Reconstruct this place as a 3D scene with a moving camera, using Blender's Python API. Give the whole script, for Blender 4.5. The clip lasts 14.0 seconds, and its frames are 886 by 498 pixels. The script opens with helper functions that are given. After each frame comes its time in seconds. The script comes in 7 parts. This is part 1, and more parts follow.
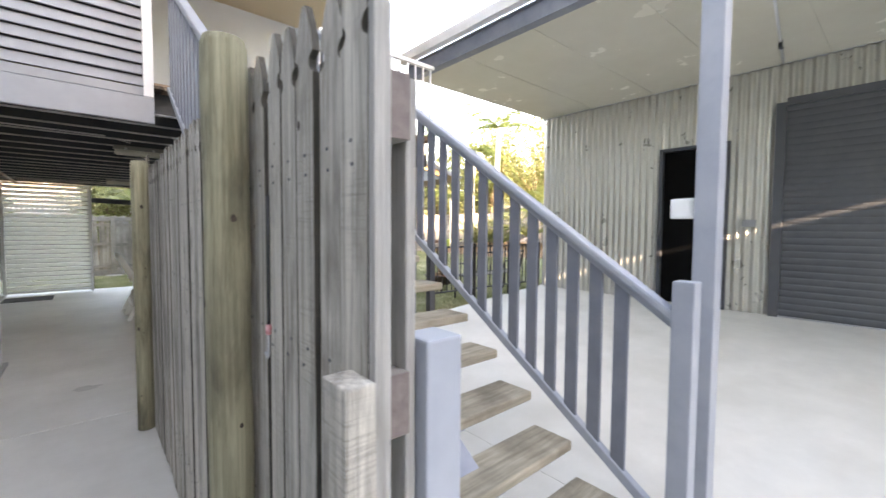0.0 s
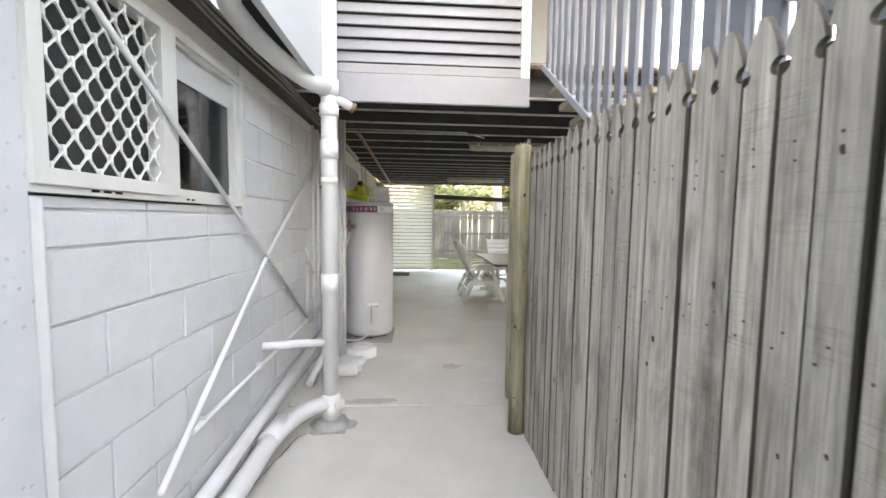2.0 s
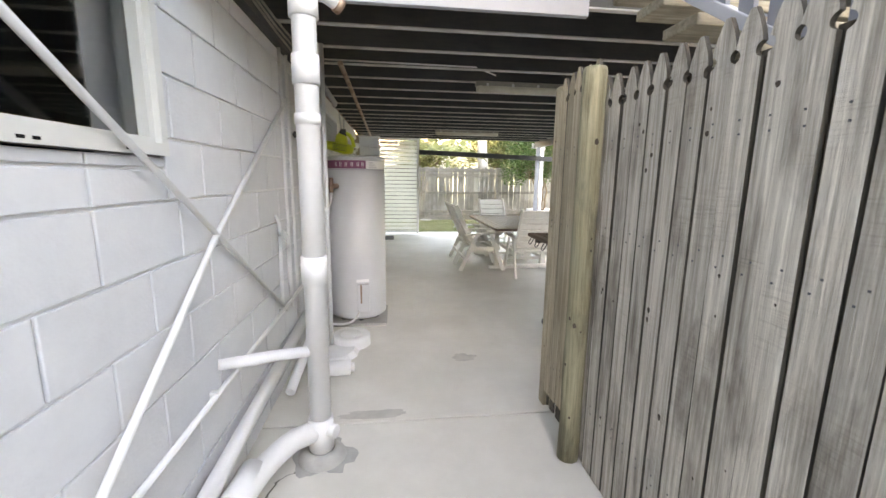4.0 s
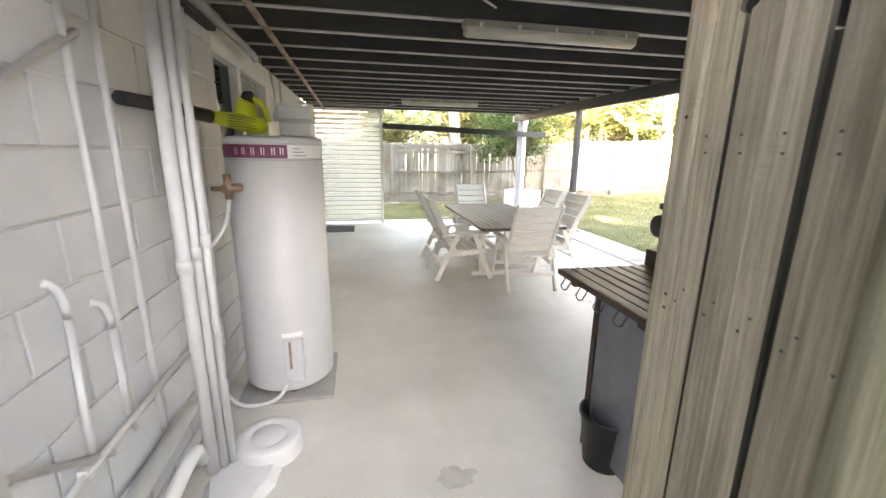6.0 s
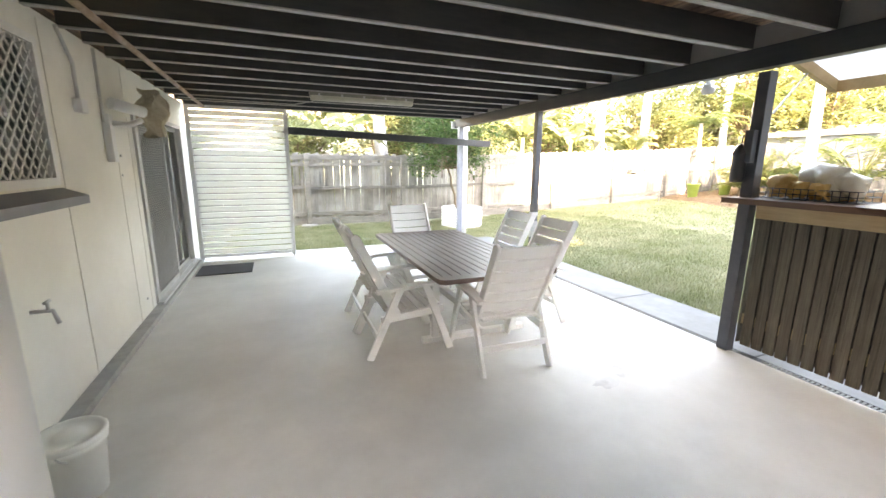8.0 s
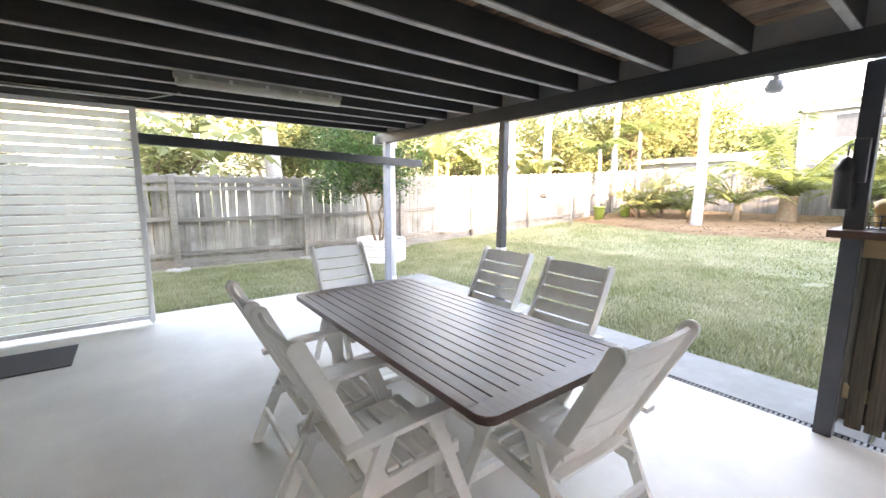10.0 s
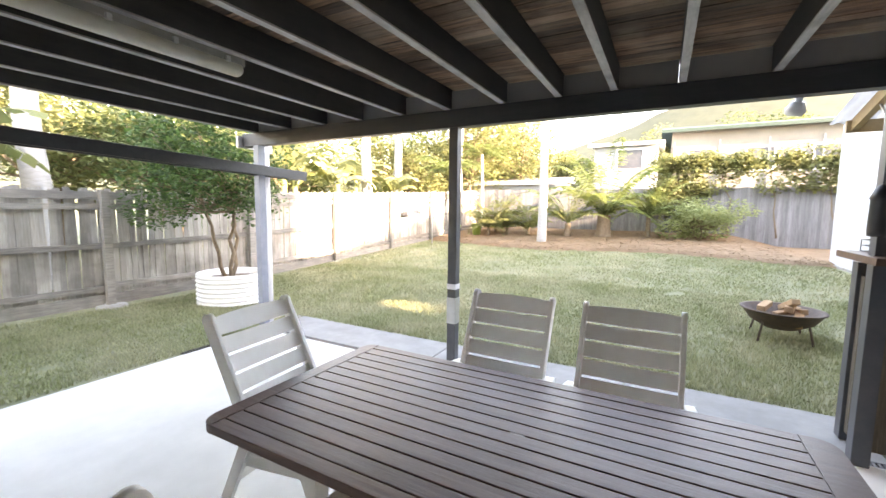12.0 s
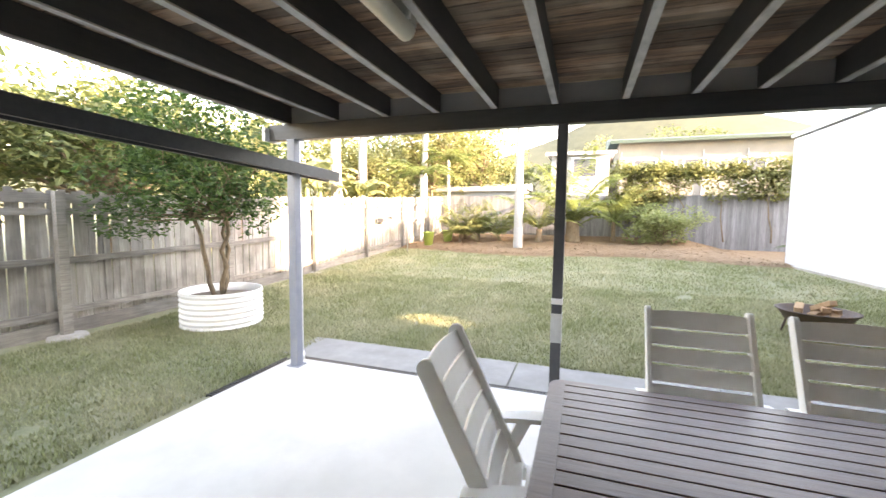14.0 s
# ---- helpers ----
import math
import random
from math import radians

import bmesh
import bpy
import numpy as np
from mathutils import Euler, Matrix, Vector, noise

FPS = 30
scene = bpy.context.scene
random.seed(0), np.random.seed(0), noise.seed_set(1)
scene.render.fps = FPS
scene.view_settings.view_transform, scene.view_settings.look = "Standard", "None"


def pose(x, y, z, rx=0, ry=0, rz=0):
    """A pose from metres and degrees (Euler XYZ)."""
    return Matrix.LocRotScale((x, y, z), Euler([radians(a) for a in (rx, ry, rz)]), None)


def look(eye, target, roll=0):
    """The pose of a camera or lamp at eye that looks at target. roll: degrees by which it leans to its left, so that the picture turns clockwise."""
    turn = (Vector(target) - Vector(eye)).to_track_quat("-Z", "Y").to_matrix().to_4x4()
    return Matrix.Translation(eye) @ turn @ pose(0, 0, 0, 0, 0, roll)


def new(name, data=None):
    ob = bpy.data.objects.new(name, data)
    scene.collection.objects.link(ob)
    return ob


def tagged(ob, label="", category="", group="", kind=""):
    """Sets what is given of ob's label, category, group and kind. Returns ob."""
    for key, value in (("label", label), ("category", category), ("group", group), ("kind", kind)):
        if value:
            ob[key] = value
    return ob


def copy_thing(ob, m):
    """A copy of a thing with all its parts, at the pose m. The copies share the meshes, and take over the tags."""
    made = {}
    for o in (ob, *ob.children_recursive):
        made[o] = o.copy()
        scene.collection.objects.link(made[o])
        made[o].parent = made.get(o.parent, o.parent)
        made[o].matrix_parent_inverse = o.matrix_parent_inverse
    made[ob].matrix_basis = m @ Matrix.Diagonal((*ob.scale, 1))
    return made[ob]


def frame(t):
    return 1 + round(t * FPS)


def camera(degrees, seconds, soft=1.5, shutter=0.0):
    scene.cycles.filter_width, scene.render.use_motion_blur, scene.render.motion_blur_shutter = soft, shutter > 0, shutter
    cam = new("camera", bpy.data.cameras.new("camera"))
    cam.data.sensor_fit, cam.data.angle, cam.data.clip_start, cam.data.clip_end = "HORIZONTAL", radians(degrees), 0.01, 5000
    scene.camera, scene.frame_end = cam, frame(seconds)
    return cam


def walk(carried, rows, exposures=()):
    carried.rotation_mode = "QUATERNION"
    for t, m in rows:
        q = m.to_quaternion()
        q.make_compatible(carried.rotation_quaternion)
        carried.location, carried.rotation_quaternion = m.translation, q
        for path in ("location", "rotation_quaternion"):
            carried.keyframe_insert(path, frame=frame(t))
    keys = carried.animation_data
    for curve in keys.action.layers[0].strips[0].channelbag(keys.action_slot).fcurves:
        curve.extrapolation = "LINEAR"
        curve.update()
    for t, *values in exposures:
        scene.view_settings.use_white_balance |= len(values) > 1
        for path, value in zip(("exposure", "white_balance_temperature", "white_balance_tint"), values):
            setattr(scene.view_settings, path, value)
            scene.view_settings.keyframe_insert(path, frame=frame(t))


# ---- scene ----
cam = camera(95.1, 14.0, 1.5, 0.2)
PATH = [
    (0, (0.067, -0.134, 1.542), (1.377, 1.374, 1.443), 0.4),
    (0.5, (-0.04, 0.128, 1.537), (0.988, 1.841, 1.437), 0.7),
    (1, (-0.182, 0.418, 1.532), (0.538, 2.28, 1.428), 0.6),
    (1.5, (-0.277, 0.628, 1.52), (0.112, 2.586, 1.397), 0.8),
    (2, (-0.367, 0.871, 1.52), (-0.241, 2.862, 1.373), 0.8),
    (2.5, (-0.447, 1.059, 1.513), (-0.46, 3.051, 1.336), 0.8),
    (3, (-0.51, 1.304, 1.517), (-0.517, 3.292, 1.296), 0.7),
    (3.5, (-0.549, 1.539, 1.513), (-0.454, 3.518, 1.234), 0.6),
    (3.7, (-0.594, 1.613, 1.511), (-0.432, 3.582, 1.204), 0.7),
    (5.8, (-0.492, 3.06, 1.635), (-0.102, 4.964, 1.162), 0.8),
    (6, (-0.444, 3.241, 1.646), (-0.051, 5.145, 1.175), 0.8),
    (6.5, (-0.378, 3.684, 1.65), (0.039, 5.584, 1.186), 0.6),
    (7, (-0.279, 4.124, 1.642), (0.204, 6.014, 1.201), 0.5),
    (7.5, (-0.149, 4.592, 1.632), (0.446, 6.454, 1.205), 0.5),
    (8, (-0.12, 5.032, 1.628), (0.612, 6.847, 1.218), 0.5),
    (8.2, (-0.11, 5.219, 1.632), (0.691, 7.006, 1.228), 0.5),
    (10.3, (0.012, 7.084, 1.593), (1.267, 8.618, 1.327), 0.4),
    (10.5, (0.016, 7.275, 1.587), (1.318, 8.773, 1.334), 0.5),
    (11, (0.053, 7.72, 1.613), (1.496, 9.086, 1.382), 0.6),
    (11.5, (0.093, 8.136, 1.635), (1.694, 9.315, 1.422), 0.6),
    (12, (0.049, 8.485, 1.638), (1.8, 9.431, 1.439), 0.7),
    (12.5, (0.039, 8.87, 1.616), (1.893, 9.597, 1.426), 0.7),
    (13, (0.038, 9.272, 1.632), (1.944, 9.85, 1.451), 0.7),
    (13.5, (-0.046, 9.635, 1.621), (1.872, 10.176, 1.452), 0.6),
    (14, (-0.092, 10.012, 1.613), (1.792, 10.663, 1.449), 0.7),
]
EXPOSURES = [(0.0, 4.08, 9900, 24), (0.5, 4.42, 10100, 23), (1.0, 4.68, 10300, 22), (1.5, 4.68, 10800, 23), (3.0, 4.65, 11000, 23), (5.8, 5.15, 11200, 25), (8.2, 5.1, 10100, 24), (10.3, 4.8, 9300, 27), (12.5, 4.5, 10000, 27), (14.0, 4.42, 10300, 27)]
walk(cam, [(t, look(eye, target, roll)) for t, eye, target, roll in PATH], EXPOSURES)

# ---- light: a low late sun behind the house, bright hazy sky ----
SUN = Vector((0.22, 1.0, -0.30)).normalized()
world = bpy.data.worlds.new("sky")
scene.world = world
world.use_nodes = True
wn = world.node_tree.nodes
sky = wn.new("ShaderNodeTexSky")
sky.sky_type = "NISHITA"
sky.sun_disc = False
sky.sun_elevation = math.asin(-SUN.z)
sky.sun_rotation = math.atan2(-SUN.x, -SUN.y)
sky.air_density, sky.dust_density, sky.ozone_density = 1.0, 0.5, 1.0
wn["Background"].inputs["Strength"].default_value = 0.15
world.node_tree.links.new(sky.outputs[0], wn["Background"].inputs["Color"])
sun = new("sun", bpy.data.lights.new("sun", "SUN"))
sun.data.energy, sun.data.angle, sun.data.color = 2.5, radians(0.6), (1.0, 0.94, 0.84)
sun.rotation_mode = "QUATERNION"
sun.rotation_quaternion = SUN.to_track_quat("-Z", "Y")


# ---- materials ----
def surf(name, c1, c2=None, scale=6.0, rough=0.6, bump=0.15, stretch=(1, 1, 1), stain=None, stain_scale=0.8, stain_amount=0.5,
         metal=0.0, rand=0.0, fine=None, dist=0.01, emit=0.0, trans=0.0):
    """Two-scale noise paint: grain between c1 and c2, stains of their own shape, relief, and a value that varies piece by piece."""
    m = bpy.data.materials.new(name)
    m.use_nodes = True
    nt = m.node_tree
    N, L = nt.nodes, nt.links
    b = N["Principled BSDF"]
    geo = N.new("ShaderNodeNewGeometry")
    mp = N.new("ShaderNodeMapping")
    mp.inputs["Scale"].default_value = stretch
    L.new(geo.outputs["Position"], mp.inputs["Vector"])
    info = N.new("ShaderNodeObjectInfo")
    off = N.new("ShaderNodeMath")
    off.operation = "MULTIPLY"
    off.inputs[1].default_value = 37.0
    L.new(info.outputs["Random"], off.inputs[0])
    n1 = N.new("ShaderNodeTexNoise")
    n1.noise_dimensions = "4D"
    n1.inputs["Scale"].default_value, n1.inputs["Detail"].default_value, n1.inputs["Roughness"].default_value = scale, 8, 0.65
    L.new(mp.outputs[0], n1.inputs["Vector"])
    if rand:
        L.new(off.outputs[0], n1.inputs["W"])
    r1 = N.new("ShaderNodeValToRGB")
    r1.color_ramp.elements[0].position, r1.color_ramp.elements[1].position = 0.32, 0.68
    r1.color_ramp.elements[0].color = (*c1, 1)
    r1.color_ramp.elements[1].color = (*(c2 or [min(1, v * 1.15) for v in c1]), 1)
    L.new(n1.outputs["Fac"], r1.inputs[0])
    col = r1.outputs[0]
    if stain:
        n2 = N.new("ShaderNodeTexNoise")
        n2.inputs["Scale"].default_value, n2.inputs["Detail"].default_value = stain_scale, 5
        L.new(geo.outputs["Position"], n2.inputs["Vector"])
        r2 = N.new("ShaderNodeValToRGB")
        r2.color_ramp.elements[0].position, r2.color_ramp.elements[1].position = 0.46, 0.72
        r2.color_ramp.elements[1].color = (stain_amount,) * 3 + (1,)
        L.new(n2.outputs["Fac"], r2.inputs[0])
        mx = N.new("ShaderNodeMix")
        mx.data_type = "RGBA"
        mx.inputs["B"].default_value = (*stain, 1)
        L.new(r2.outputs[0], mx.inputs["Factor"])
        L.new(col, mx.inputs["A"])
        col = mx.outputs["Result"]
    if rand:
        mr = N.new("ShaderNodeMapRange")
        mr.inputs["To Min"].default_value, mr.inputs["To Max"].default_value = 1 - rand, 1 + rand
        L.new(info.outputs["Random"], mr.inputs["Value"])
        hs = N.new("ShaderNodeHueSaturation")
        L.new(mr.outputs[0], hs.inputs["Value"])
        L.new(col, hs.inputs["Color"])
        col = hs.outputs[0]
    L.new(col, b.inputs["Base Color"])
    b.inputs["Metallic"].default_value = metal
    rr = N.new("ShaderNodeMapRange")
    rr.inputs["To Min"].default_value, rr.inputs["To Max"].default_value = max(0.02, rough - 0.1), min(1, rough + 0.1)
    L.new(n1.outputs["Fac"], rr.inputs["Value"])
    L.new(rr.outputs[0], b.inputs["Roughness"])
    if bump:
        bp = N.new("ShaderNodeBump")
        bp.inputs["Strength"].default_value, bp.inputs["Distance"].default_value = bump, dist
        h = n1.outputs["Fac"]
        if fine:
            n3 = N.new("ShaderNodeTexNoise")
            n3.inputs["Scale"].default_value, n3.inputs["Detail"].default_value = fine, 4
            L.new(geo.outputs["Position"], n3.inputs["Vector"])
            h = n3.outputs["Fac"]
        L.new(h, bp.inputs["Height"])
        L.new(bp.outputs[0], b.inputs["Normal"])
    if emit:
        b.inputs["Emission Color"].default_value = (*c1, 1)
        b.inputs["Emission Strength"].default_value = emit
    if trans:
        b.inputs["Transmission Weight"].default_value = trans
    return m


def timber(name, dark, pale, stain, saw=1.0, rand=0.2, amount=0.75):
    """Weathered upright board: streaked grain, cross saw marks, damp blotches, each board its own."""
    m = bpy.data.materials.new(name)
    m.use_nodes = True
    N, L = m.node_tree.nodes, m.node_tree.links
    b = N["Principled BSDF"]
    geo, info = N.new("ShaderNodeNewGeometry"), N.new("ShaderNodeObjectInfo")
    off = N.new("ShaderNodeMath")
    off.operation = "MULTIPLY"
    off.inputs[1].default_value = 53.0
    L.new(info.outputs["Random"], off.inputs[0])

    def field(stretch, detail, lo, hi, rough=0.6, top=1.0):
        mp = N.new("ShaderNodeMapping")
        mp.inputs["Scale"].default_value = stretch
        L.new(geo.outputs["Position"], mp.inputs["Vector"])
        n = N.new("ShaderNodeTexNoise")
        n.noise_dimensions = "4D"
        n.inputs["Scale"].default_value, n.inputs["Detail"].default_value, n.inputs["Roughness"].default_value = 1.0, detail, rough
        n.inputs["Distortion"].default_value = 0.5
        L.new(mp.outputs[0], n.inputs["Vector"])
        L.new(off.outputs[0], n.inputs["W"])
        r = N.new("ShaderNodeMapRange")
        r.inputs["From Min"].default_value, r.inputs["From Max"].default_value = lo, hi
        r.inputs["To Max"].default_value = top
        L.new(n.outputs["Fac"], r.inputs["Value"])
        return r.outputs[0]

    def mix(fac, a, c, kind="MIX"):
        x = N.new("ShaderNodeMix")
        x.data_type, x.blend_type = "RGBA", kind
        L.new(fac, x.inputs["Factor"])
        for sock, v in (("A", a), ("B", c)):
            if isinstance(v, tuple):
                x.inputs[sock].default_value = (*v, 1)
            else:
                L.new(v, x.inputs[sock])
        return x.outputs["Result"]

    grain = field((58, 58, 1.5), 8, 0.36, 0.64, 0.78)
    col = mix(grain, dark, pale)
    saws = field((9, 9, 210), 3, 0.48, 0.72)
    if saw:
        k = N.new("ShaderNodeMath")
        k.operation = "MULTIPLY"
        L.new(saws, k.inputs[0])
        L.new(field((4, 4, 5), 3, 0.45, 0.68, 0.6, saw), k.inputs[1])
        col = mix(k.outputs[0], col, stain)
    blotch = field((9, 9, 2.2), 5, 0.50, 0.74)
    k2 = N.new("ShaderNodeMath")
    k2.operation = "MULTIPLY"
    k2.inputs[1].default_value = amount
    L.new(blotch, k2.inputs[0])
    col = mix(k2.outputs[0], col, stain)
    mr = N.new("ShaderNodeMapRange")
    mr.inputs["To Min"].default_value, mr.inputs["To Max"].default_value = 1 - rand, 1 + rand
    L.new(info.outputs["Random"], mr.inputs["Value"])
    hs = N.new("ShaderNodeHueSaturation")
    L.new(mr.outputs[0], hs.inputs["Value"])
    L.new(col, hs.inputs["Color"])
    L.new(hs.outputs[0], b.inputs["Base Color"])
    b.inputs["Roughness"].default_value = 0.88
    h = N.new("ShaderNodeMath")
    h.operation = "MULTIPLY_ADD"
    h.inputs[1].default_value = -0.6 * saw
    L.new(saws, h.inputs[0])
    L.new(grain, h.inputs[2])
    bp = N.new("ShaderNodeBump")
    bp.inputs["Strength"].default_value, bp.inputs["Distance"].default_value = 0.8, 0.004
    L.new(h.outputs[0], bp.inputs["Height"])
    L.new(bp.outputs[0], b.inputs["Normal"])
    return m


def leafy(name, c1, c2, rough=0.55, glow=0.45, dry=None):
    """Leaf: colour by island, some light passing through."""
    m = bpy.data.materials.new(name)
    m.use_nodes = True
    N, L = m.node_tree.nodes, m.node_tree.links
    b, out = N["Principled BSDF"], N["Material Output"]
    geo = N.new("ShaderNodeNewGeometry")
    r = N.new("ShaderNodeValToRGB")
    r.color_ramp.elements[0].color, r.color_ramp.elements[1].color = (*c1, 1), (*c2, 1)
    L.new(geo.outputs["Random Per Island"], r.inputs[0])
    col = r.outputs[0]
    if dry:
        n = N.new("ShaderNodeTexNoise")
        n.inputs["Scale"].default_value, n.inputs["Detail"].default_value, n.inputs["Roughness"].default_value = 1.1, 7, 0.7
        L.new(geo.outputs["Position"], n.inputs["Vector"])
        k = N.new("ShaderNodeMapRange")
        k.inputs["From Min"].default_value, k.inputs["From Max"].default_value = 0.42, 0.66
        L.new(n.outputs["Fac"], k.inputs["Value"])
        x = N.new("ShaderNodeMix")
        x.data_type = "RGBA"
        x.inputs["B"].default_value = (*dry, 1)
        L.new(k.outputs[0], x.inputs["Factor"])
        L.new(col, x.inputs["A"])
        col = x.outputs["Result"]
    L.new(col, b.inputs["Base Color"])
    b.inputs["Roughness"].default_value = rough
    tr = N.new("ShaderNodeBsdfTranslucent")
    L.new(col, tr.inputs["Color"])
    mx = N.new("ShaderNodeMixShader")
    mx.inputs[0].default_value = glow
    L.new(b.outputs[0], mx.inputs[1])
    L.new(tr.outputs[0], mx.inputs[2])
    L.new(mx.outputs[0], out.inputs["Surface"])
    return m


def pocked(name, c1, c2):
    """Thick painted render with small air holes and a lumpy face."""
    m = surf(name, c1, c2, 5, 0.55, 0.0, stain=[v * 0.82 for v in c1], stain_scale=2.5, stain_amount=0.4)
    N, L = m.node_tree.nodes, m.node_tree.links
    geo = next(n for n in N if n.type == "NEW_GEOMETRY")
    vor = N.new("ShaderNodeTexVoronoi")
    vor.inputs["Scale"].default_value = 26
    L.new(geo.outputs["Position"], vor.inputs["Vector"])
    pits = N.new("ShaderNodeMapRange")
    pits.inputs["From Min"].default_value, pits.inputs["From Max"].default_value = 0.06, 0.16
    L.new(vor.outputs["Distance"], pits.inputs["Value"])
    lump = N.new("ShaderNodeTexNoise")
    lump.inputs["Scale"].default_value, lump.inputs["Detail"].default_value = 14, 6
    L.new(geo.outputs["Position"], lump.inputs["Vector"])
    add = N.new("ShaderNodeMath")
    add.operation = "ADD"
    L.new(pits.outputs[0], add.inputs[0])
    L.new(lump.outputs["Fac"], add.inputs[1])
    bp = N.new("ShaderNodeBump")
    bp.inputs["Strength"].default_value, bp.inputs["Distance"].default_value = 0.8, 0.004
    L.new(add.outputs[0], bp.inputs["Height"])
    L.new(bp.outputs[0], N["Principled BSDF"].inputs["Normal"])
    return m


M = {}
M["render_wall"] = pocked("render_wall", (0.53, 0.54, 0.565), (0.59, 0.60, 0.62))
M["concrete"] = surf("concrete", (0.56, 0.543, 0.50), (0.67, 0.652, 0.605), 2.2, 0.55, 0.12, stain=(0.47, 0.455, 0.405), stain_scale=0.8, stain_amount=0.7, fine=140, dist=0.004)
M["concrete_path"] = surf("concrete_path", (0.21, 0.208, 0.20), (0.30, 0.295, 0.285), 4.0, 0.75, 0.2, stain=(0.15, 0.145, 0.135), stain_scale=1.4, fine=120, dist=0.004)
M["patch"] = surf("patch", (0.38, 0.37, 0.345), (0.48, 0.465, 0.43), 9, 0.85, 0.4, stain=(0.54, 0.52, 0.48), stain_scale=7, stain_amount=0.9)
M["scuff"] = surf("scuff", (0.56, 0.545, 0.51), (0.66, 0.645, 0.61), 16, 0.7, 0.5, stain=(0.46, 0.44, 0.41), stain_scale=9, stain_amount=0.8)
M["crack"] = surf("crack", (0.10, 0.095, 0.085), (0.2, 0.19, 0.17), 30, 0.9, 0.3)
# Near-black for the shed doorway: its unlit depth put into colour.
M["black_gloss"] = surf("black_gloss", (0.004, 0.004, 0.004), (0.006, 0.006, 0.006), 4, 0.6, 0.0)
M["block"] = surf("painted_block", (0.57, 0.58, 0.60), (0.63, 0.64, 0.655), 9, 0.5, 0.3, stain=(0.44, 0.45, 0.465), stain_scale=1.2, stain_amount=0.35, rand=0.03, fine=70, dist=0.006)
# Same paint as the blocks, made paler for the highlights along the joints.
M["mortar"] = surf("painted_mortar", (0.68, 0.685, 0.69), (0.75, 0.75, 0.755), 20, 0.6, 0.3)
M["cream_wall"] = surf("cream_wall", (0.80, 0.785, 0.73), (0.85, 0.835, 0.78), 5, 0.6, 0.2, stain=(0.64, 0.62, 0.56), stain_scale=1.0, stain_amount=0.4, fine=60, dist=0.004)
M["grey_ledge"] = surf("grey_ledge", (0.28, 0.28, 0.27), (0.40, 0.40, 0.38), 7, 0.7, 0.2, stain=(0.5, 0.5, 0.48), stain_scale=4)
M["white_paint"] = surf("white_paint", (0.76, 0.76, 0.75), (0.81, 0.81, 0.80), 6, 0.4, 0.08, stain=(0.62, 0.61, 0.58), stain_scale=2.0, stain_amount=0.3)
M["frame_white"] = surf("frame_white", (0.60, 0.60, 0.575), (0.66, 0.66, 0.635), 6, 0.4, 0.08, stain=(0.50, 0.49, 0.46), stain_scale=2.5, stain_amount=0.35)
M["pvc"] = surf("painted_pvc", (0.66, 0.665, 0.67), (0.72, 0.72, 0.72), 8, 0.38, 0.1, stain=(0.52, 0.51, 0.48), stain_scale=3.0, stain_amount=0.4)
M["chair_white"] = surf("chair_white", (0.86, 0.85, 0.81), (0.90, 0.89, 0.86), 9, 0.45, 0.15, stain=(0.78, 0.76, 0.69), stain_scale=6.0, stain_amount=0.4)
M["cladding"] = surf("cladding", (0.27, 0.275, 0.285), (0.31, 0.315, 0.325), 5, 0.5, 0.08, stain=(0.30, 0.30, 0.30), stain_scale=1.3, stain_amount=0.3)
M["fascia"] = surf("fascia", (0.27, 0.28, 0.30), (0.31, 0.32, 0.34), 5, 0.45, 0.06)
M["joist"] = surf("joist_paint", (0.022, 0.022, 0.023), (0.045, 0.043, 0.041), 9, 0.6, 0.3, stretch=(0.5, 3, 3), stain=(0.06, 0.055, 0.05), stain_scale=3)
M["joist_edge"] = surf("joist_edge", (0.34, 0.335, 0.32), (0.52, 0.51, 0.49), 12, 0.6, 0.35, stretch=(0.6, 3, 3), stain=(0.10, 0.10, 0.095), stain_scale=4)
M["beam"] = surf("beam_paint", (0.025, 0.027, 0.03), (0.045, 0.047, 0.05), 7, 0.45, 0.2, stretch=(3, 0.5, 3))
M["floorboard"] = surf("floorboard", (0.030, 0.014, 0.009), (0.30, 0.175, 0.11), 9, 0.75, 0.6, stretch=(5, 0.3, 5), rand=0.6, stain=(0.40, 0.32, 0.25), stain_scale=2.6, stain_amount=0.6)
M["steel_blue"] = surf("steel_blue", (0.20, 0.225, 0.27), (0.26, 0.28, 0.33), 6, 0.4, 0.08, stain=(0.36, 0.36, 0.37), stain_scale=5, stain_amount=0.4)
M["rail_grey"] = surf("rail_grey", (0.16, 0.175, 0.205), (0.20, 0.215, 0.25), 7, 0.42, 0.08, stain=(0.3, 0.3, 0.31), stain_scale=6, stain_amount=0.3)
M["steel_light"] = surf("steel_light", (0.30, 0.325, 0.365), (0.36, 0.385, 0.425), 6, 0.4, 0.08, stain=(0.44, 0.45, 0.46), stain_scale=4, stain_amount=0.4)
M["dark_steel"] = surf("dark_steel", (0.05, 0.055, 0.065), (0.08, 0.085, 0.095), 7, 0.4, 0.1)
M["galv"] = surf("galvanised", (0.45, 0.46, 0.47), (0.56, 0.57, 0.58), 14, 0.38, 0.06, metal=0.7)
M["rust"] = surf("rusty_pipe", (0.16, 0.08, 0.045), (0.42, 0.34, 0.28), 9, 0.7, 0.4, stretch=(1, 0.6, 1))
M["paling"] = timber("paling", (0.25, 0.225, 0.19), (0.68, 0.64, 0.565), (0.085, 0.068, 0.052), 0.45, 0.2, 0.85)
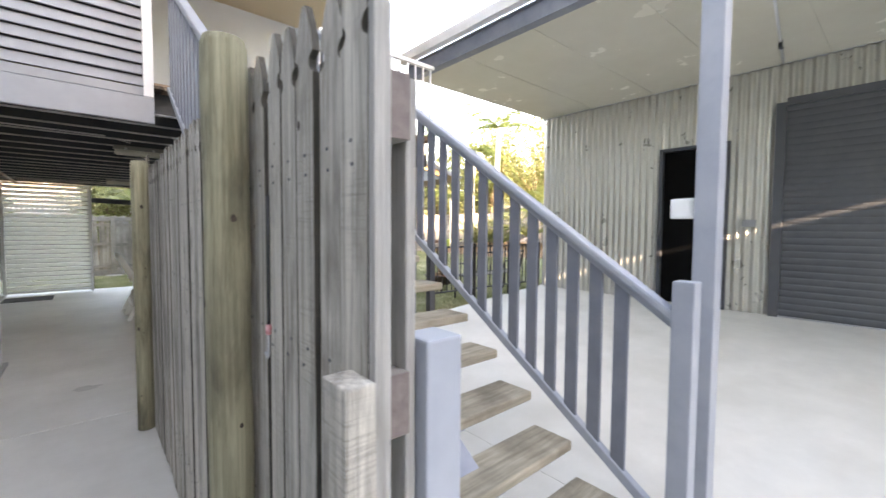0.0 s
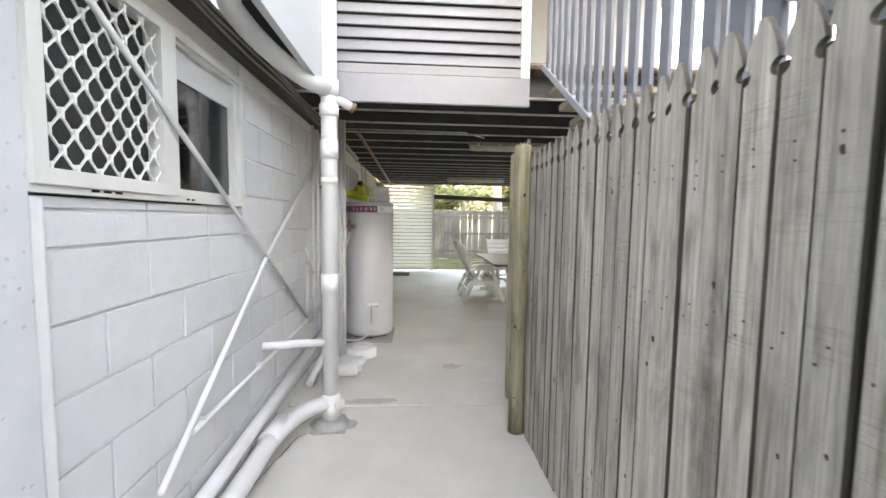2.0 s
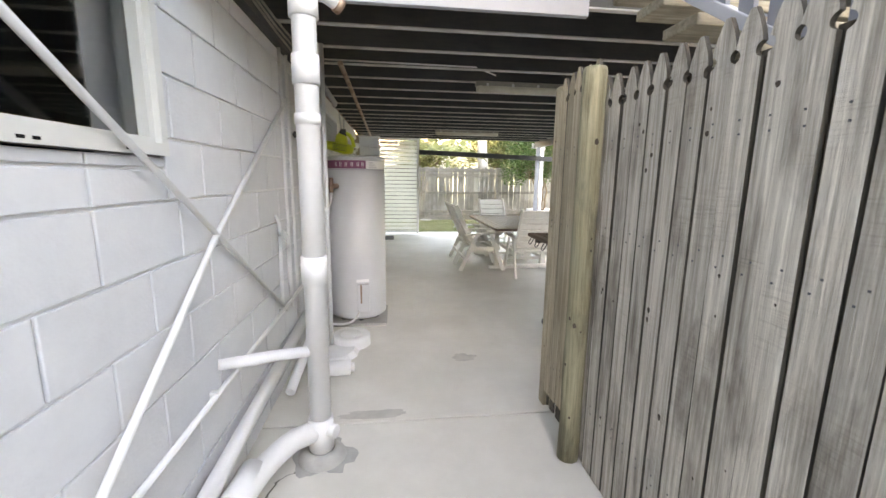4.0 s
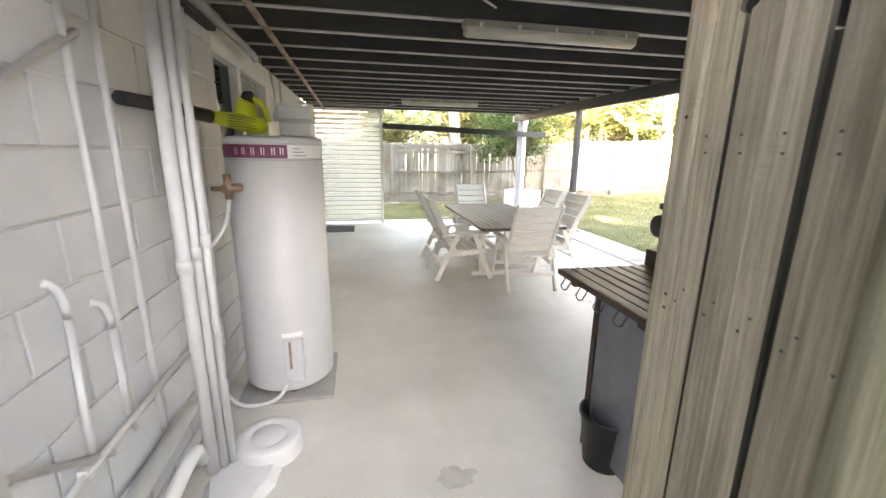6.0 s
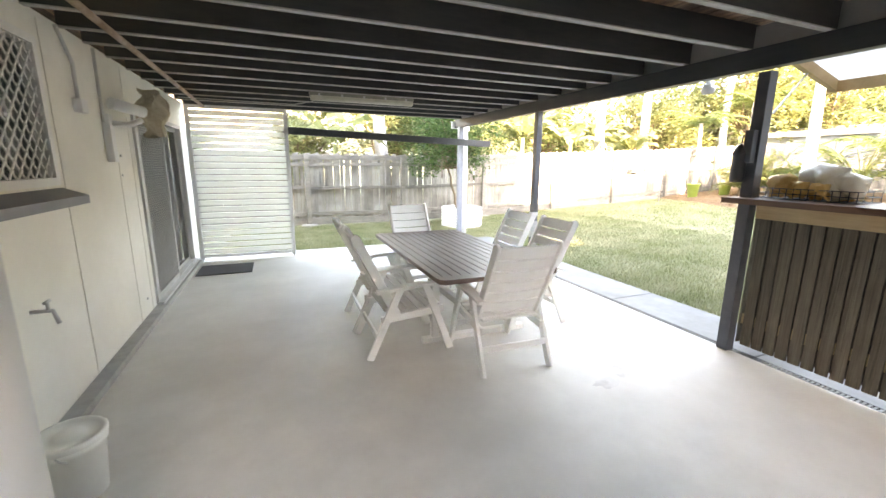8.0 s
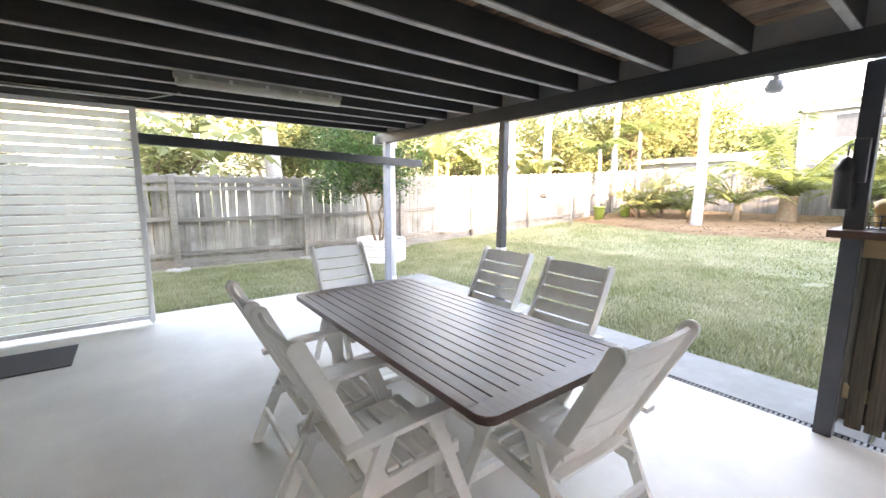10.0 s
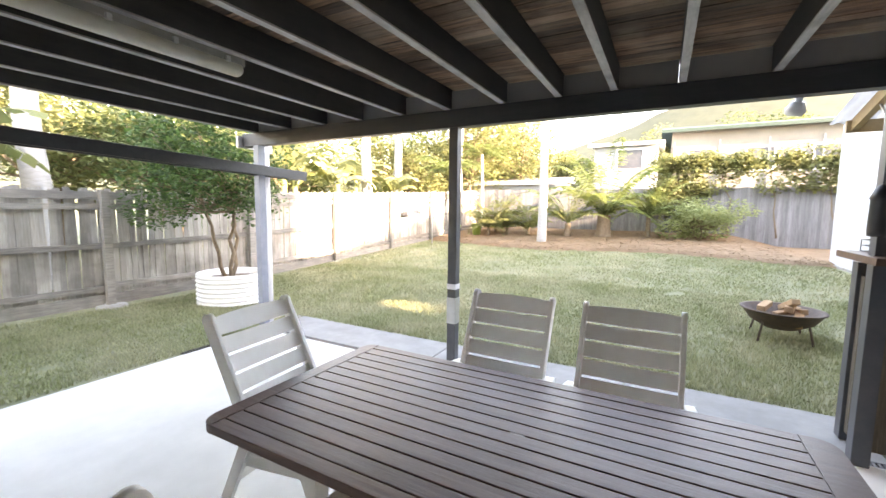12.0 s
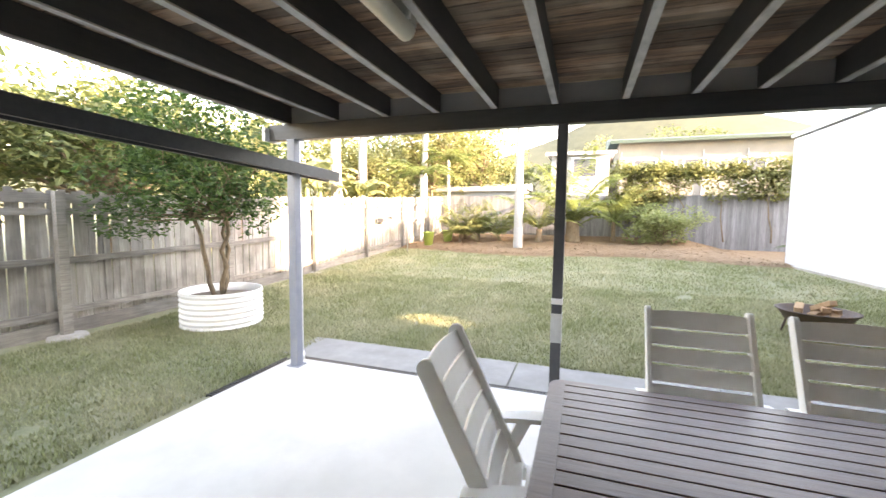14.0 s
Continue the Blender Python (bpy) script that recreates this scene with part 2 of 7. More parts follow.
M["paling_old"] = surf("paling_old", (0.26, 0.24, 0.215), (0.42, 0.40, 0.365), 6, 0.9, 0.5, stretch=(8, 8, 0.6), stain=(0.10, 0.09, 0.08), stain_scale=1.6, stain_amount=0.8, rand=0.22, dist=0.006)
M["rail_old"] = surf("rail_old", (0.17, 0.155, 0.14), (0.32, 0.30, 0.27), 6, 0.9, 0.5, stretch=(0.6, 8, 8), stain=(0.1, 0.09, 0.08), stain_scale=3, rand=0.15)
M["post_green"] = timber("treated_pole", (0.15, 0.14, 0.085), (0.38, 0.355, 0.245), (0.07, 0.062, 0.04), 0.0, 0.05, 1.0)
M["knot"] = surf("knot", (0.028, 0.02, 0.015), (0.075, 0.055, 0.04), 40, 0.85, 0.3)
M["tread"] = surf("tread", (0.20, 0.172, 0.125), (0.43, 0.38, 0.30), 5, 0.85, 0.5, stretch=(0.6, 9, 9), stain=(0.09, 0.075, 0.055), stain_scale=4, stain_amount=0.7, rand=0.15)
M["endgrain"] = surf("endgrain", (0.12, 0.09, 0.085), (0.22, 0.18, 0.165), 25, 0.9, 0.6)
M["table_brown"] = surf("table_brown", (0.085, 0.042, 0.032), (0.15, 0.085, 0.065), 7, 0.36, 0.2, stretch=(8, 0.5, 8), stain=(0.17, 0.12, 0.10), stain_scale=2.2, stain_amount=0.35, rand=0.15)
M["bench_brown"] = surf("bench_brown", (0.035, 0.020, 0.014), (0.075, 0.045, 0.032), 7, 0.5, 0.3, stretch=(8, 0.5, 8), rand=0.15)
M["bar_board"] = timber("bar_board", (0.075, 0.060, 0.042), (0.20, 0.17, 0.125), (0.055, 0.042, 0.030), 0.2, 0.16, 0.7)
M["bar_rail"] = surf("bar_rail", (0.40, 0.28, 0.15), (0.52, 0.38, 0.22), 6, 0.6, 0.2, stretch=(6, 0.6, 6))
M["bar_top"] = surf("bar_top", (0.075, 0.035, 0.022), (0.15, 0.08, 0.05), 5, 0.5, 0.15, stretch=(6, 0.5, 6))
M["roof_timber"] = surf("roof_timber", (0.38, 0.25, 0.12), (0.50, 0.35, 0.19), 6, 0.6, 0.2)
M["black_plastic"] = surf("black_plastic", (0.018, 0.018, 0.019), (0.03, 0.03, 0.031), 8, 0.4, 0.1)
M["bbq_black"] = surf("bbq_black", (0.012, 0.012, 0.013), (0.022, 0.022, 0.023), 12, 0.3, 0.08)
M["heater"] = surf("heater_enamel", (0.52, 0.535, 0.555), (0.57, 0.585, 0.60), 3, 0.42, 0.03, stain=(0.52, 0.525, 0.53), stain_scale=1.6, stain_amount=0.3)
M["maroon"] = surf("maroon", (0.17, 0.035, 0.09), (0.22, 0.05, 0.12), 4, 0.45, 0.0)
M["sticker"] = surf("sticker", (0.75, 0.75, 0.76), (0.8, 0.8, 0.8), 4, 0.5, 0.0)
M["grey_ink"] = surf("grey_ink", (0.32, 0.30, 0.34), None, 4, 0.5, 0.0)
M["lime"] = surf("lime_plastic", (0.50, 0.56, 0.03), (0.58, 0.64, 0.05), 5, 0.4, 0.03)
M["tub"] = surf("cloudy_plastic", (0.70, 0.71, 0.69), (0.76, 0.77, 0.75), 5, 0.35, 0.05, trans=0.25)
M["copper"] = surf("copper", (0.30, 0.19, 0.14), (0.42, 0.29, 0.22), 18, 0.45, 0.15, metal=0.6)
M["rubber_mat"] = surf("rubber_mat", (0.06, 0.062, 0.068), (0.10, 0.102, 0.11), 60, 0.9, 0.5)
M["soil"] = surf("soil", (0.09, 0.07, 0.05), (0.16, 0.125, 0.09), 10, 0.95, 0.6)
M["lawn_soil"] = surf("lawn_soil", (0.15, 0.165, 0.09), (0.25, 0.245, 0.155), 7, 0.95, 0.5, stain=(0.30, 0.26, 0.17), stain_scale=1.1, stain_amount=0.6, fine=60)
M["mulch"] = surf("mulch", (0.13, 0.078, 0.042), (0.28, 0.18, 0.105), 34, 0.95, 0.8, stain=(0.34, 0.235, 0.15), stain_scale=4)
M["grass"] = leafy("grass", (0.155, 0.183, 0.078), (0.335, 0.355, 0.185), 0.6, 0.3, (0.40, 0.38, 0.24))
M["leaf_dark"] = leafy("leaf_dark", (0.025, 0.065, 0.018), (0.09, 0.17, 0.045))
M["leaf_mid"] = leafy("leaf_mid", (0.06, 0.09, 0.03), (0.20, 0.235, 0.095))
M["leaf_yellow"] = leafy("leaf_yellow", (0.12, 0.14, 0.05), (0.33, 0.345, 0.16), 0.55, 0.45)
M["leaf_palm"] = leafy("leaf_palm", (0.11, 0.16, 0.05), (0.26, 0.31, 0.12), 0.5, 0.45)
M["leaf_grey"] = leafy("leaf_grey", (0.18, 0.23, 0.085), (0.36, 0.40, 0.19))
M["bark"] = surf("bark", (0.12, 0.085, 0.055), (0.25, 0.19, 0.13), 14, 0.9, 0.6, stretch=(2, 2, 0.6))
M["palm_bark"] = surf("palm_bark", (0.26, 0.26, 0.255), (0.38, 0.375, 0.365), 6, 0.8, 0.3, stretch=(1, 1, 4), stain=(0.32, 0.32, 0.28), stain_scale=2)
M["corrugated"] = surf("corrugated_cream", (0.52, 0.505, 0.455), (0.58, 0.565, 0.51), 3, 0.3, 0.0, stain=(0.46, 0.44, 0.39), stain_scale=1.0, stain_amount=0.3, metal=0.5)
M["roller"] = surf("roller_door", (0.068, 0.072, 0.08), (0.085, 0.09, 0.098), 4, 0.45, 0.05)
M["shed_white"] = surf("shed_white", (0.52, 0.535, 0.555), (0.57, 0.585, 0.60), 2, 0.6, 0.05, stain=(0.48, 0.49, 0.50), stain_scale=0.6, stain_amount=0.4)
M["ceiling_panel"] = surf("ceiling_panel", (0.72, 0.68, 0.57), (0.76, 0.72, 0.61), 2, 0.25, 0.03)
M["soffit"] = surf("soffit", (0.47, 0.39, 0.27), (0.52, 0.43, 0.31), 2, 0.6, 0.03)
# Near-black in place of shade: rooms, drain channels, weep holes, lower soffit.
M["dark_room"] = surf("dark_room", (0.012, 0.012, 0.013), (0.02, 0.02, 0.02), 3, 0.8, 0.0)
M["mesh_white"] = surf("grille_white", (0.74, 0.74, 0.72), (0.8, 0.8, 0.78), 9, 0.45, 0.08)
M["alu"] = surf("aluminium", (0.50, 0.50, 0.49), (0.58, 0.58, 0.57), 10, 0.4, 0.05, metal=0.3)
M["screen_fabric"] = surf("screen_fabric", (0.10, 0.10, 0.10), (0.15, 0.15, 0.15), 90, 0.8, 0.2)
M["hill"] = surf("hill", (0.032, 0.042, 0.030), (0.055, 0.066, 0.048), 0.12, 0.95, 0.0)
M["roof_green"] = surf("roof_green", (0.025, 0.05, 0.04), (0.04, 0.07, 0.055), 1.0, 0.7, 0.05)
M["house_white"] = surf("house_white", (0.28, 0.295, 0.31), (0.32, 0.335, 0.345), 1.5, 0.7, 0.05)
M["house_pink"] = surf("house_pink", (0.20, 0.18, 0.16), (0.245, 0.22, 0.195), 1.5, 0.7, 0.05)
M["stone"] = surf("stone", (0.30, 0.28, 0.25), (0.44, 0.42, 0.38), 6, 0.9, 0.5, rand=0.2)
M["pot_green"] = surf("pot_green", (0.30, 0.44, 0.10), (0.36, 0.50, 0.14), 5, 0.45, 0.05)
M["iron"] = surf("rusty_iron", (0.05, 0.035, 0.028), (0.11, 0.07, 0.05), 12, 0.7, 0.4)
M["log"] = surf("log", (0.30, 0.17, 0.09), (0.45, 0.30, 0.18), 12, 0.9, 0.4)
M["shell_white"] = surf("shell_white", (0.74, 0.66, 0.52), (0.82, 0.78, 0.70), 10, 0.5, 0.2)
M["shell_orange"] = surf("shell_orange", (0.62, 0.33, 0.08), (0.75, 0.50, 0.20), 9, 0.5, 0.2)
M["cloth"] = surf("tan_cloth", (0.40, 0.34, 0.25), (0.52, 0.46, 0.36), 25, 0.9, 0.4)
M["lamp_diffuser"] = surf("lamp_diffuser", (0.55, 0.52, 0.42), (0.66, 0.63, 0.53), 6, 0.35, 0.04, stain=(0.42, 0.38, 0.28), stain_scale=5, trans=0.2)
M["screen_white"] = surf("screen_white", (0.85, 0.85, 0.81), (0.89, 0.89, 0.86), 6, 0.45, 0.05, stain=(0.78, 0.77, 0.72), stain_scale=2.5, stain_amount=0.3)
M["lamp_base"] = surf("lamp_base", (0.24, 0.23, 0.20), (0.32, 0.31, 0.27), 6, 0.5, 0.05, stain=(0.14, 0.12, 0.10), stain_scale=5)
# Dark timber for fence gaps: weathered edges plus shade put into the colour.
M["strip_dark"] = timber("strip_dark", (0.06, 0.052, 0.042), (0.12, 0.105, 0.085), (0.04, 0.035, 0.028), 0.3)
M["paling_grey"] = timber("paling_grey", (0.15, 0.15, 0.155), (0.28, 0.28, 0.285), (0.10, 0.10, 0.10), 0.0, 0.22, 0.6)
M["paling_warm"] = timber("paling_warm", (0.30, 0.245, 0.17), (0.62, 0.545, 0.41), (0.17, 0.125, 0.08), 0.3, 0.12, 0.6)
M["paling_pale"] = timber("paling_pale", (0.34, 0.325, 0.30), (0.62, 0.60, 0.56), (0.20, 0.175, 0.15), 0.0, 0.08, 0.45)
M["obscure_glass"] = surf("obscure_glass", (0.020, 0.022, 0.022), (0.035, 0.037, 0.036), 20, 0.12, 0.9, fine=170, dist=0.01)
M["blind"] = surf("blind_fabric", (0.50, 0.51, 0.52), (0.56, 0.57, 0.58), 40, 0.8, 0.2)
M["red"] = surf("red_cord", (0.5, 0.04, 0.05), (0.7, 0.5, 0.5), 90, 0.6, 0.0)
M["screen_slat"] = leafy("screen_slat", (0.80, 0.80, 0.75), (0.86, 0.86, 0.81), 0.45, 0.45)
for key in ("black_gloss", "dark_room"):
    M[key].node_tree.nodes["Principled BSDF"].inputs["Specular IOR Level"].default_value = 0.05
for link in list(M["floorboard"].node_tree.links):
    if link.from_socket.name == "Random" and link.to_node.type == "MAP_RANGE":
        geo_node = next(n for n in M["floorboard"].node_tree.nodes if n.type == "NEW_GEOMETRY")
        M["floorboard"].node_tree.links.new(geo_node.outputs["Random Per Island"], link.to_socket)
glass = bpy.data.materials.new("glass")
glass.use_nodes = True
gb = glass.node_tree.nodes["Principled BSDF"]
gb.inputs["Base Color"].default_value = (0.45, 0.48, 0.48, 1)
gb.inputs["Roughness"].default_value, gb.inputs["Transmission Weight"].default_value, gb.inputs["IOR"].default_value = 0.03, 1.0, 1.45
M["glass"] = glass
poly = bpy.data.materials.new("poly_sheet")
poly.use_nodes = True
pb = poly.node_tree.nodes["Principled BSDF"]
pb.inputs["Base Color"].default_value = (0.48, 0.475, 0.45, 1)
pb.inputs["Roughness"].default_value = 0.4
ptr = poly.node_tree.nodes.new("ShaderNodeBsdfTranslucent")
ptr.inputs["Color"].default_value = (0.48, 0.475, 0.45, 1)
pmx = poly.node_tree.nodes.new("ShaderNodeMixShader")
poly.node_tree.links.new(pb.outputs[0], pmx.inputs[1])
poly.node_tree.links.new(ptr.outputs[0], pmx.inputs[2])
poly.node_tree.links.new(pmx.outputs[0], poly.node_tree.nodes["Material Output"].inputs["Surface"])
M["poly_sheet"] = poly

# ---- mesh helpers ----
BASE = {}


def box(bm, x0, x1, y0, y1, z0, z1, bevel=0.0):
    vs = [bm.verts.new((x, y, z)) for z in (z0, z1) for y in (y0, y1) for x in (x0, x1)]
    fs = [bm.faces.new([vs[i] for i in q]) for q in ((0, 2, 3, 1), (4, 5, 7, 6), (0, 1, 5, 4), (2, 6, 7, 3), (0, 4, 6, 2), (1, 3, 7, 5))]
    if bevel:
        es = list({e for f in fs for e in f.edges})
        bmesh.ops.bevel(bm, geom=es, offset=bevel, segments=2, profile=0.6, affect="EDGES")
    return vs


def plank(bm, p, q, w, h, up=(0, 0, 1), bevel=0.0):
    """A straight board from p to q, w wide across and h along up."""
    p, q, up = Vector(p), Vector(q), Vector(up)
    a = (q - p).normalized()
    s = a.cross(up).normalized() * (w / 2)
    u = s.cross(a).normalized() * (h / 2)
    vs = [bm.verts.new(c + i * s + j * u) for c in (p, q) for i, j in ((-1, -1), (1, -1), (1, 1), (-1, 1))]
    fs = [bm.faces.new([vs[i] for i in k]) for k in ((0, 1, 2, 3), (7, 6, 5, 4), (0, 4, 5, 1), (1, 5, 6, 2), (2, 6, 7, 3), (3, 7, 4, 0))]
    bmesh.ops.recalc_face_normals(bm, faces=fs)
    if bevel:
        es = list({e for f in fs for e in f.edges})
        bmesh.ops.bevel(bm, geom=es, offset=bevel, segments=2, profile=0.6, affect="EDGES")


def ring(bm, c, axis, r, seg):
    axis = Vector(axis).normalized()
    a = axis.orthogonal().normalized()
    b = axis.cross(a)
    return [bm.verts.new(Vector(c) + r * (math.cos(2 * math.pi * i / seg) * a + math.sin(2 * math.pi * i / seg) * b)) for i in range(seg)]


def tube(bm, pts, r, seg=12, cap=True):
    """A round pipe along points; r may be a list."""
    pts = [Vector(p) for p in pts]
    rs = r if isinstance(r, (list, tuple)) else [r] * len(pts)
    prev, first, a = None, None, None
    for i, p in enumerate(pts):
        d = (pts[min(i + 1, len(pts) - 1)] - pts[max(i - 1, 0)]).normalized()
        a = d.orthogonal().normalized() if a is None else (a - d * a.dot(d)).normalized()
        b = d.cross(a)
        cur = [bm.verts.new(p + rs[i] * (math.cos(2 * math.pi * k / seg) * a + math.sin(2 * math.pi * k / seg) * b)) for k in range(seg)]
        if prev:
            for k in range(seg):
                f = bm.faces.new((prev[k], prev[(k + 1) % seg], cur[(k + 1) % seg], cur[k]))
                f.smooth = True
        else:
            first = cur
        prev = cur
    if cap:
        bm.faces.new(first[::-1])
        bm.faces.new(prev)


def lathe(bm, cx, cy, prof, seg=32, wave=0.0):
    """Turned shape from (radius, height) pairs."""
    prev = None
    for r, z in prof:
        cur = [bm.verts.new((cx + r * math.cos(2 * math.pi * k / seg), cy + r * math.sin(2 * math.pi * k / seg), z)) for k in range(seg)]
        if prev:
            for k in range(seg):
                f = bm.faces.new((prev[k], prev[(k + 1) % seg], cur[(k + 1) % seg], cur[k]))
                f.smooth = True
        prev = cur
    return prev


def arc(p0, p1, p2, n=6):
    """A bend from p0 to p2 round the corner p1."""
    p0, p1, p2 = Vector(p0), Vector(p1), Vector(p2)
    return [(1 - t) ** 2 * p0 + 2 * t * (1 - t) * p1 + t * t * p2 for t in [i / n for i in range(n + 1)]]


def mesh_of(name, bm, material):
    me = bpy.data.meshes.new(name)
    bm.to_mesh(me)
    bm.free()
    for k in (material if isinstance(material, (list, tuple)) else [material]):
        me.materials.append(M[k])
    return me


def thing(name, label, category, base=(0, 0, 0), group="", kind=""):
    ob = new(name)
    ob.empty_display_size = 0.1
    ob.location = base
    BASE[ob] = Vector(base)
    return tagged(ob, label, category, group, kind)


def part(name, bm, material, parent, label=""):
    """One mesh in world coordinates, linked under its thing or part."""
    base = BASE[parent]
    bmesh.ops.translate(bm, verts=bm.verts, vec=-base)
    ob = new(name, mesh_of(name, bm, material))
    ob.parent = parent
    BASE[ob] = base
    return tagged(ob, label)


def solo(name, bm, material, label="", category="", kind="", group=""):
    return tagged(new(name, mesh_of(name, bm, material)), label, category, group, kind)


def piece(name, me, parent, m):
    ob = new(name, me)
    ob.parent = parent
    ob.matrix_basis = Matrix.Translation(-BASE[parent]) @ m
    return ob


def boxed(name, label, category, material, *dims, bevel=0.004, kind="", group=""):
    bm = bmesh.new()
    box(bm, *dims, bevel=bevel)
    return solo(name, bm, material, label, category, kind, group)


def leaves(bm, spots, size, flat=0.35, rng=random, long=2.0):
    """Small pointed leaves, each a bent pair of triangles, at the given spots."""
    for p in spots:
        d = Vector((rng.gauss(0, 1), rng.gauss(0, 1), rng.gauss(0, flat) - 0.15)).normalized()
        s = d.cross(Vector((rng.gauss(0, 0.5), rng.gauss(0, 0.5), 1))).normalized()
        l = size * rng.uniform(0.7, 1.3)
        n = d.cross(s) * l * 0.12
        a, b, c, e = (bm.verts.new(v) for v in (p, p + d * l * 0.5 + s * l / long / 2 + n, p + d * l, p + d * l * 0.5 - s * l / long / 2 + n))
        bm.faces.new((a, b, c, e))


def blob_points(centre, rad, n, rng):
    out = []
    for _ in range(n):
        v = Vector((rng.gauss(0, 1), rng.gauss(0, 1), rng.gauss(0, 1))).normalized() * rng.uniform(0.35, 1.0) ** 0.5
        out.append(Vector(centre) + Vector((v.x * rad[0], v.y * rad[1], v.z * rad[2])))
    return out


def ground_z(x, y):
    """Height of the ground: level by the patio, rising to the garden's end and to the shed."""
    garden = max(0.0, min(x - 4.4, 8.6)) * 0.05 + max(0.0, min(x - 13.0, 5.0)) * 0.07
    drive = max(0.0, min(x - 2.2, 4.9)) * 0.08
    k = max(0.0, min(1.0, (y - 4.9) / 1.5))
    return garden * k + drive * (1 - k)

# ---- large structure ----
def sheet(name, x0, x1, y0, y1, nx, ny, height, material, label, category):
    bm = bmesh.new()
    g = [[bm.verts.new((x0 + (x1 - x0) * i / nx, y0 + (y1 - y0) * j / ny, height(x0 + (x1 - x0) * i / nx, y0 + (y1 - y0) * j / ny)))
          for j in range(ny + 1)] for i in range(nx + 1)]
    for i in range(nx):
        for j in range(ny):
            f = bm.faces.new((g[i][j], g[i + 1][j], g[i + 1][j + 1], g[i][j + 1]))
            f.smooth = True
    return solo(name, bm, material, label, category, "structure")


# one ground sheet out to the horizon
bm = bmesh.new()
coords_x = [-600, -200, -60, -20, -9, -1.5, 2.2, 3.6] + [4.36 + 0.45 * i for i in range(34)] + [25, 40, 90, 250, 700]
coords_y = [-500, -150, -50, -20, -8, -3, 0, 2.5, 4.9] + [5.1 + 0.5 * i for i in range(25)] + [22, 40, 90, 250, 700]
grid = [[bm.verts.new((x, y, ground_z(x, y) - (0.02 if x > 4 or y > 13 else 0.05))) for y in coords_y] for x in coords_x]
for i in range(len(coords_x) - 1):
    for j in range(len(coords_y) - 1):
        f = bm.faces.new((grid[i][j], grid[i + 1][j], grid[i + 1][j + 1], grid[i][j + 1]))
        f.smooth = True
solo("ground", bm, "lawn_soil", "worn green lawn ground with bare earth patches", "ground", "structure")

bm = bmesh.new()
box(bm, -1.6, 3.58, 4.10, 13.05, -0.15, 0.0, 0.006)
solo("floor", bm, "concrete", "smooth pale grey concrete patio slab", "floor", "structure")
bm = bmesh.new()
box(bm, -1.6, 2.2, -4.0, 4.088, -0.15, -0.002, 0.006)
solo("floor_2", bm, "concrete", "pale concrete side path slab with a joint", "floor", "structure")


def flat_patch(name, label, cx, cy, rx, ry, z, material, seed, n=40):
    """An irregular flat mark on the slab."""
    bm = bmesh.new()
    pts = []
    for k in range(n):
        a = 2 * math.pi * k / n
        r = 1 + 0.45 * noise.noise(Vector((math.cos(a) * 1.6, math.sin(a) * 1.6, seed))) + 0.2 * noise.noise(Vector((math.cos(a) * 5, math.sin(a) * 5, seed)))
        pts.append(bm.verts.new((cx + rx * r * math.cos(a), cy + ry * r * math.sin(a), z)))
    bm.faces.new(pts)
    return solo(name, bm, material, label, "patch", "structure")


flat_patch("floor_patch", "worn grey repair patch beside the slab joint", -0.72, 4.17, 0.22, 0.05, 0.002, "patch", 1.0)
flat_patch("floor_patch_2", "pale worn scuff on the patio slab", 0.0, 4.95, 0.10, 0.07, 0.002, "patch", 2.0)
flat_patch("floor_patch_3", "pale worn scuff on the patio slab", 2.35, 7.28, 0.10, 0.09, 0.002, "scuff", 3.0)
flat_patch("floor_patch_5", "pale worn scuff on the patio slab", 2.12, 7.18, 0.13, 0.06, 0.002, "scuff", 6.0)


def floor_crack(name, pts, w, seed):
    bm = bmesh.new()
    rng = random.Random(seed)
    left, right = [], []
    for a, b in zip(pts[:-1], pts[1:]):
        for i in range(8):
            p = Vector(a).lerp(Vector(b), i / 8) + Vector((rng.gauss(0, 0.008), rng.gauss(0, 0.008), 0))
            k = w * rng.uniform(0.3, 1.2)
            left.append(bm.verts.new((p.x - k, p.y, p.z)))
            right.append(bm.verts.new((p.x + k, p.y, p.z)))
    for i in range(len(left) - 1):
        bm.faces.new((left[i], right[i], right[i + 1], left[i + 1]))
    solo(name, bm, "crack", "dark crack in the concrete path", "crack", "structure")


floor_crack("floor_crack", [(-1.30, 2.3, 0.001), (-1.27, 3.2, 0.001), (-1.19, 3.62, 0.001), (-1.06, 3.72, 0.001)], 0.007, 1)
floor_crack("floor_crack_2", [(-1.06, 3.95, 0.001), (-1.02, 4.08, 0.001)], 0.006, 2)
flat_patch("floor_patch_4", "grey mortar smear round the drain stack foot", -1.0, 3.80, 0.16, 0.17, 0.0015, "grey_ledge", 4.0)

# apron that climbs to the shed
bm = bmesh.new()
cols = [2.2, 3.2, 4.2, 5.2, 6.2, 7.15]
vs = [[bm.verts.new((x, y, ground_z(x, 0) - 0.002)) for y in (-6, -3, 0, 2.5, 4.9)] for x in cols]
for i in range(5):
    for j in range(4):
        bm.faces.new((vs[i][j], vs[i + 1][j], vs[i + 1][j + 1], vs[i][j + 1]))
solo("driveway", bm, "concrete", "pale concrete carport floor rising towards the shed", "driveway", "structure")

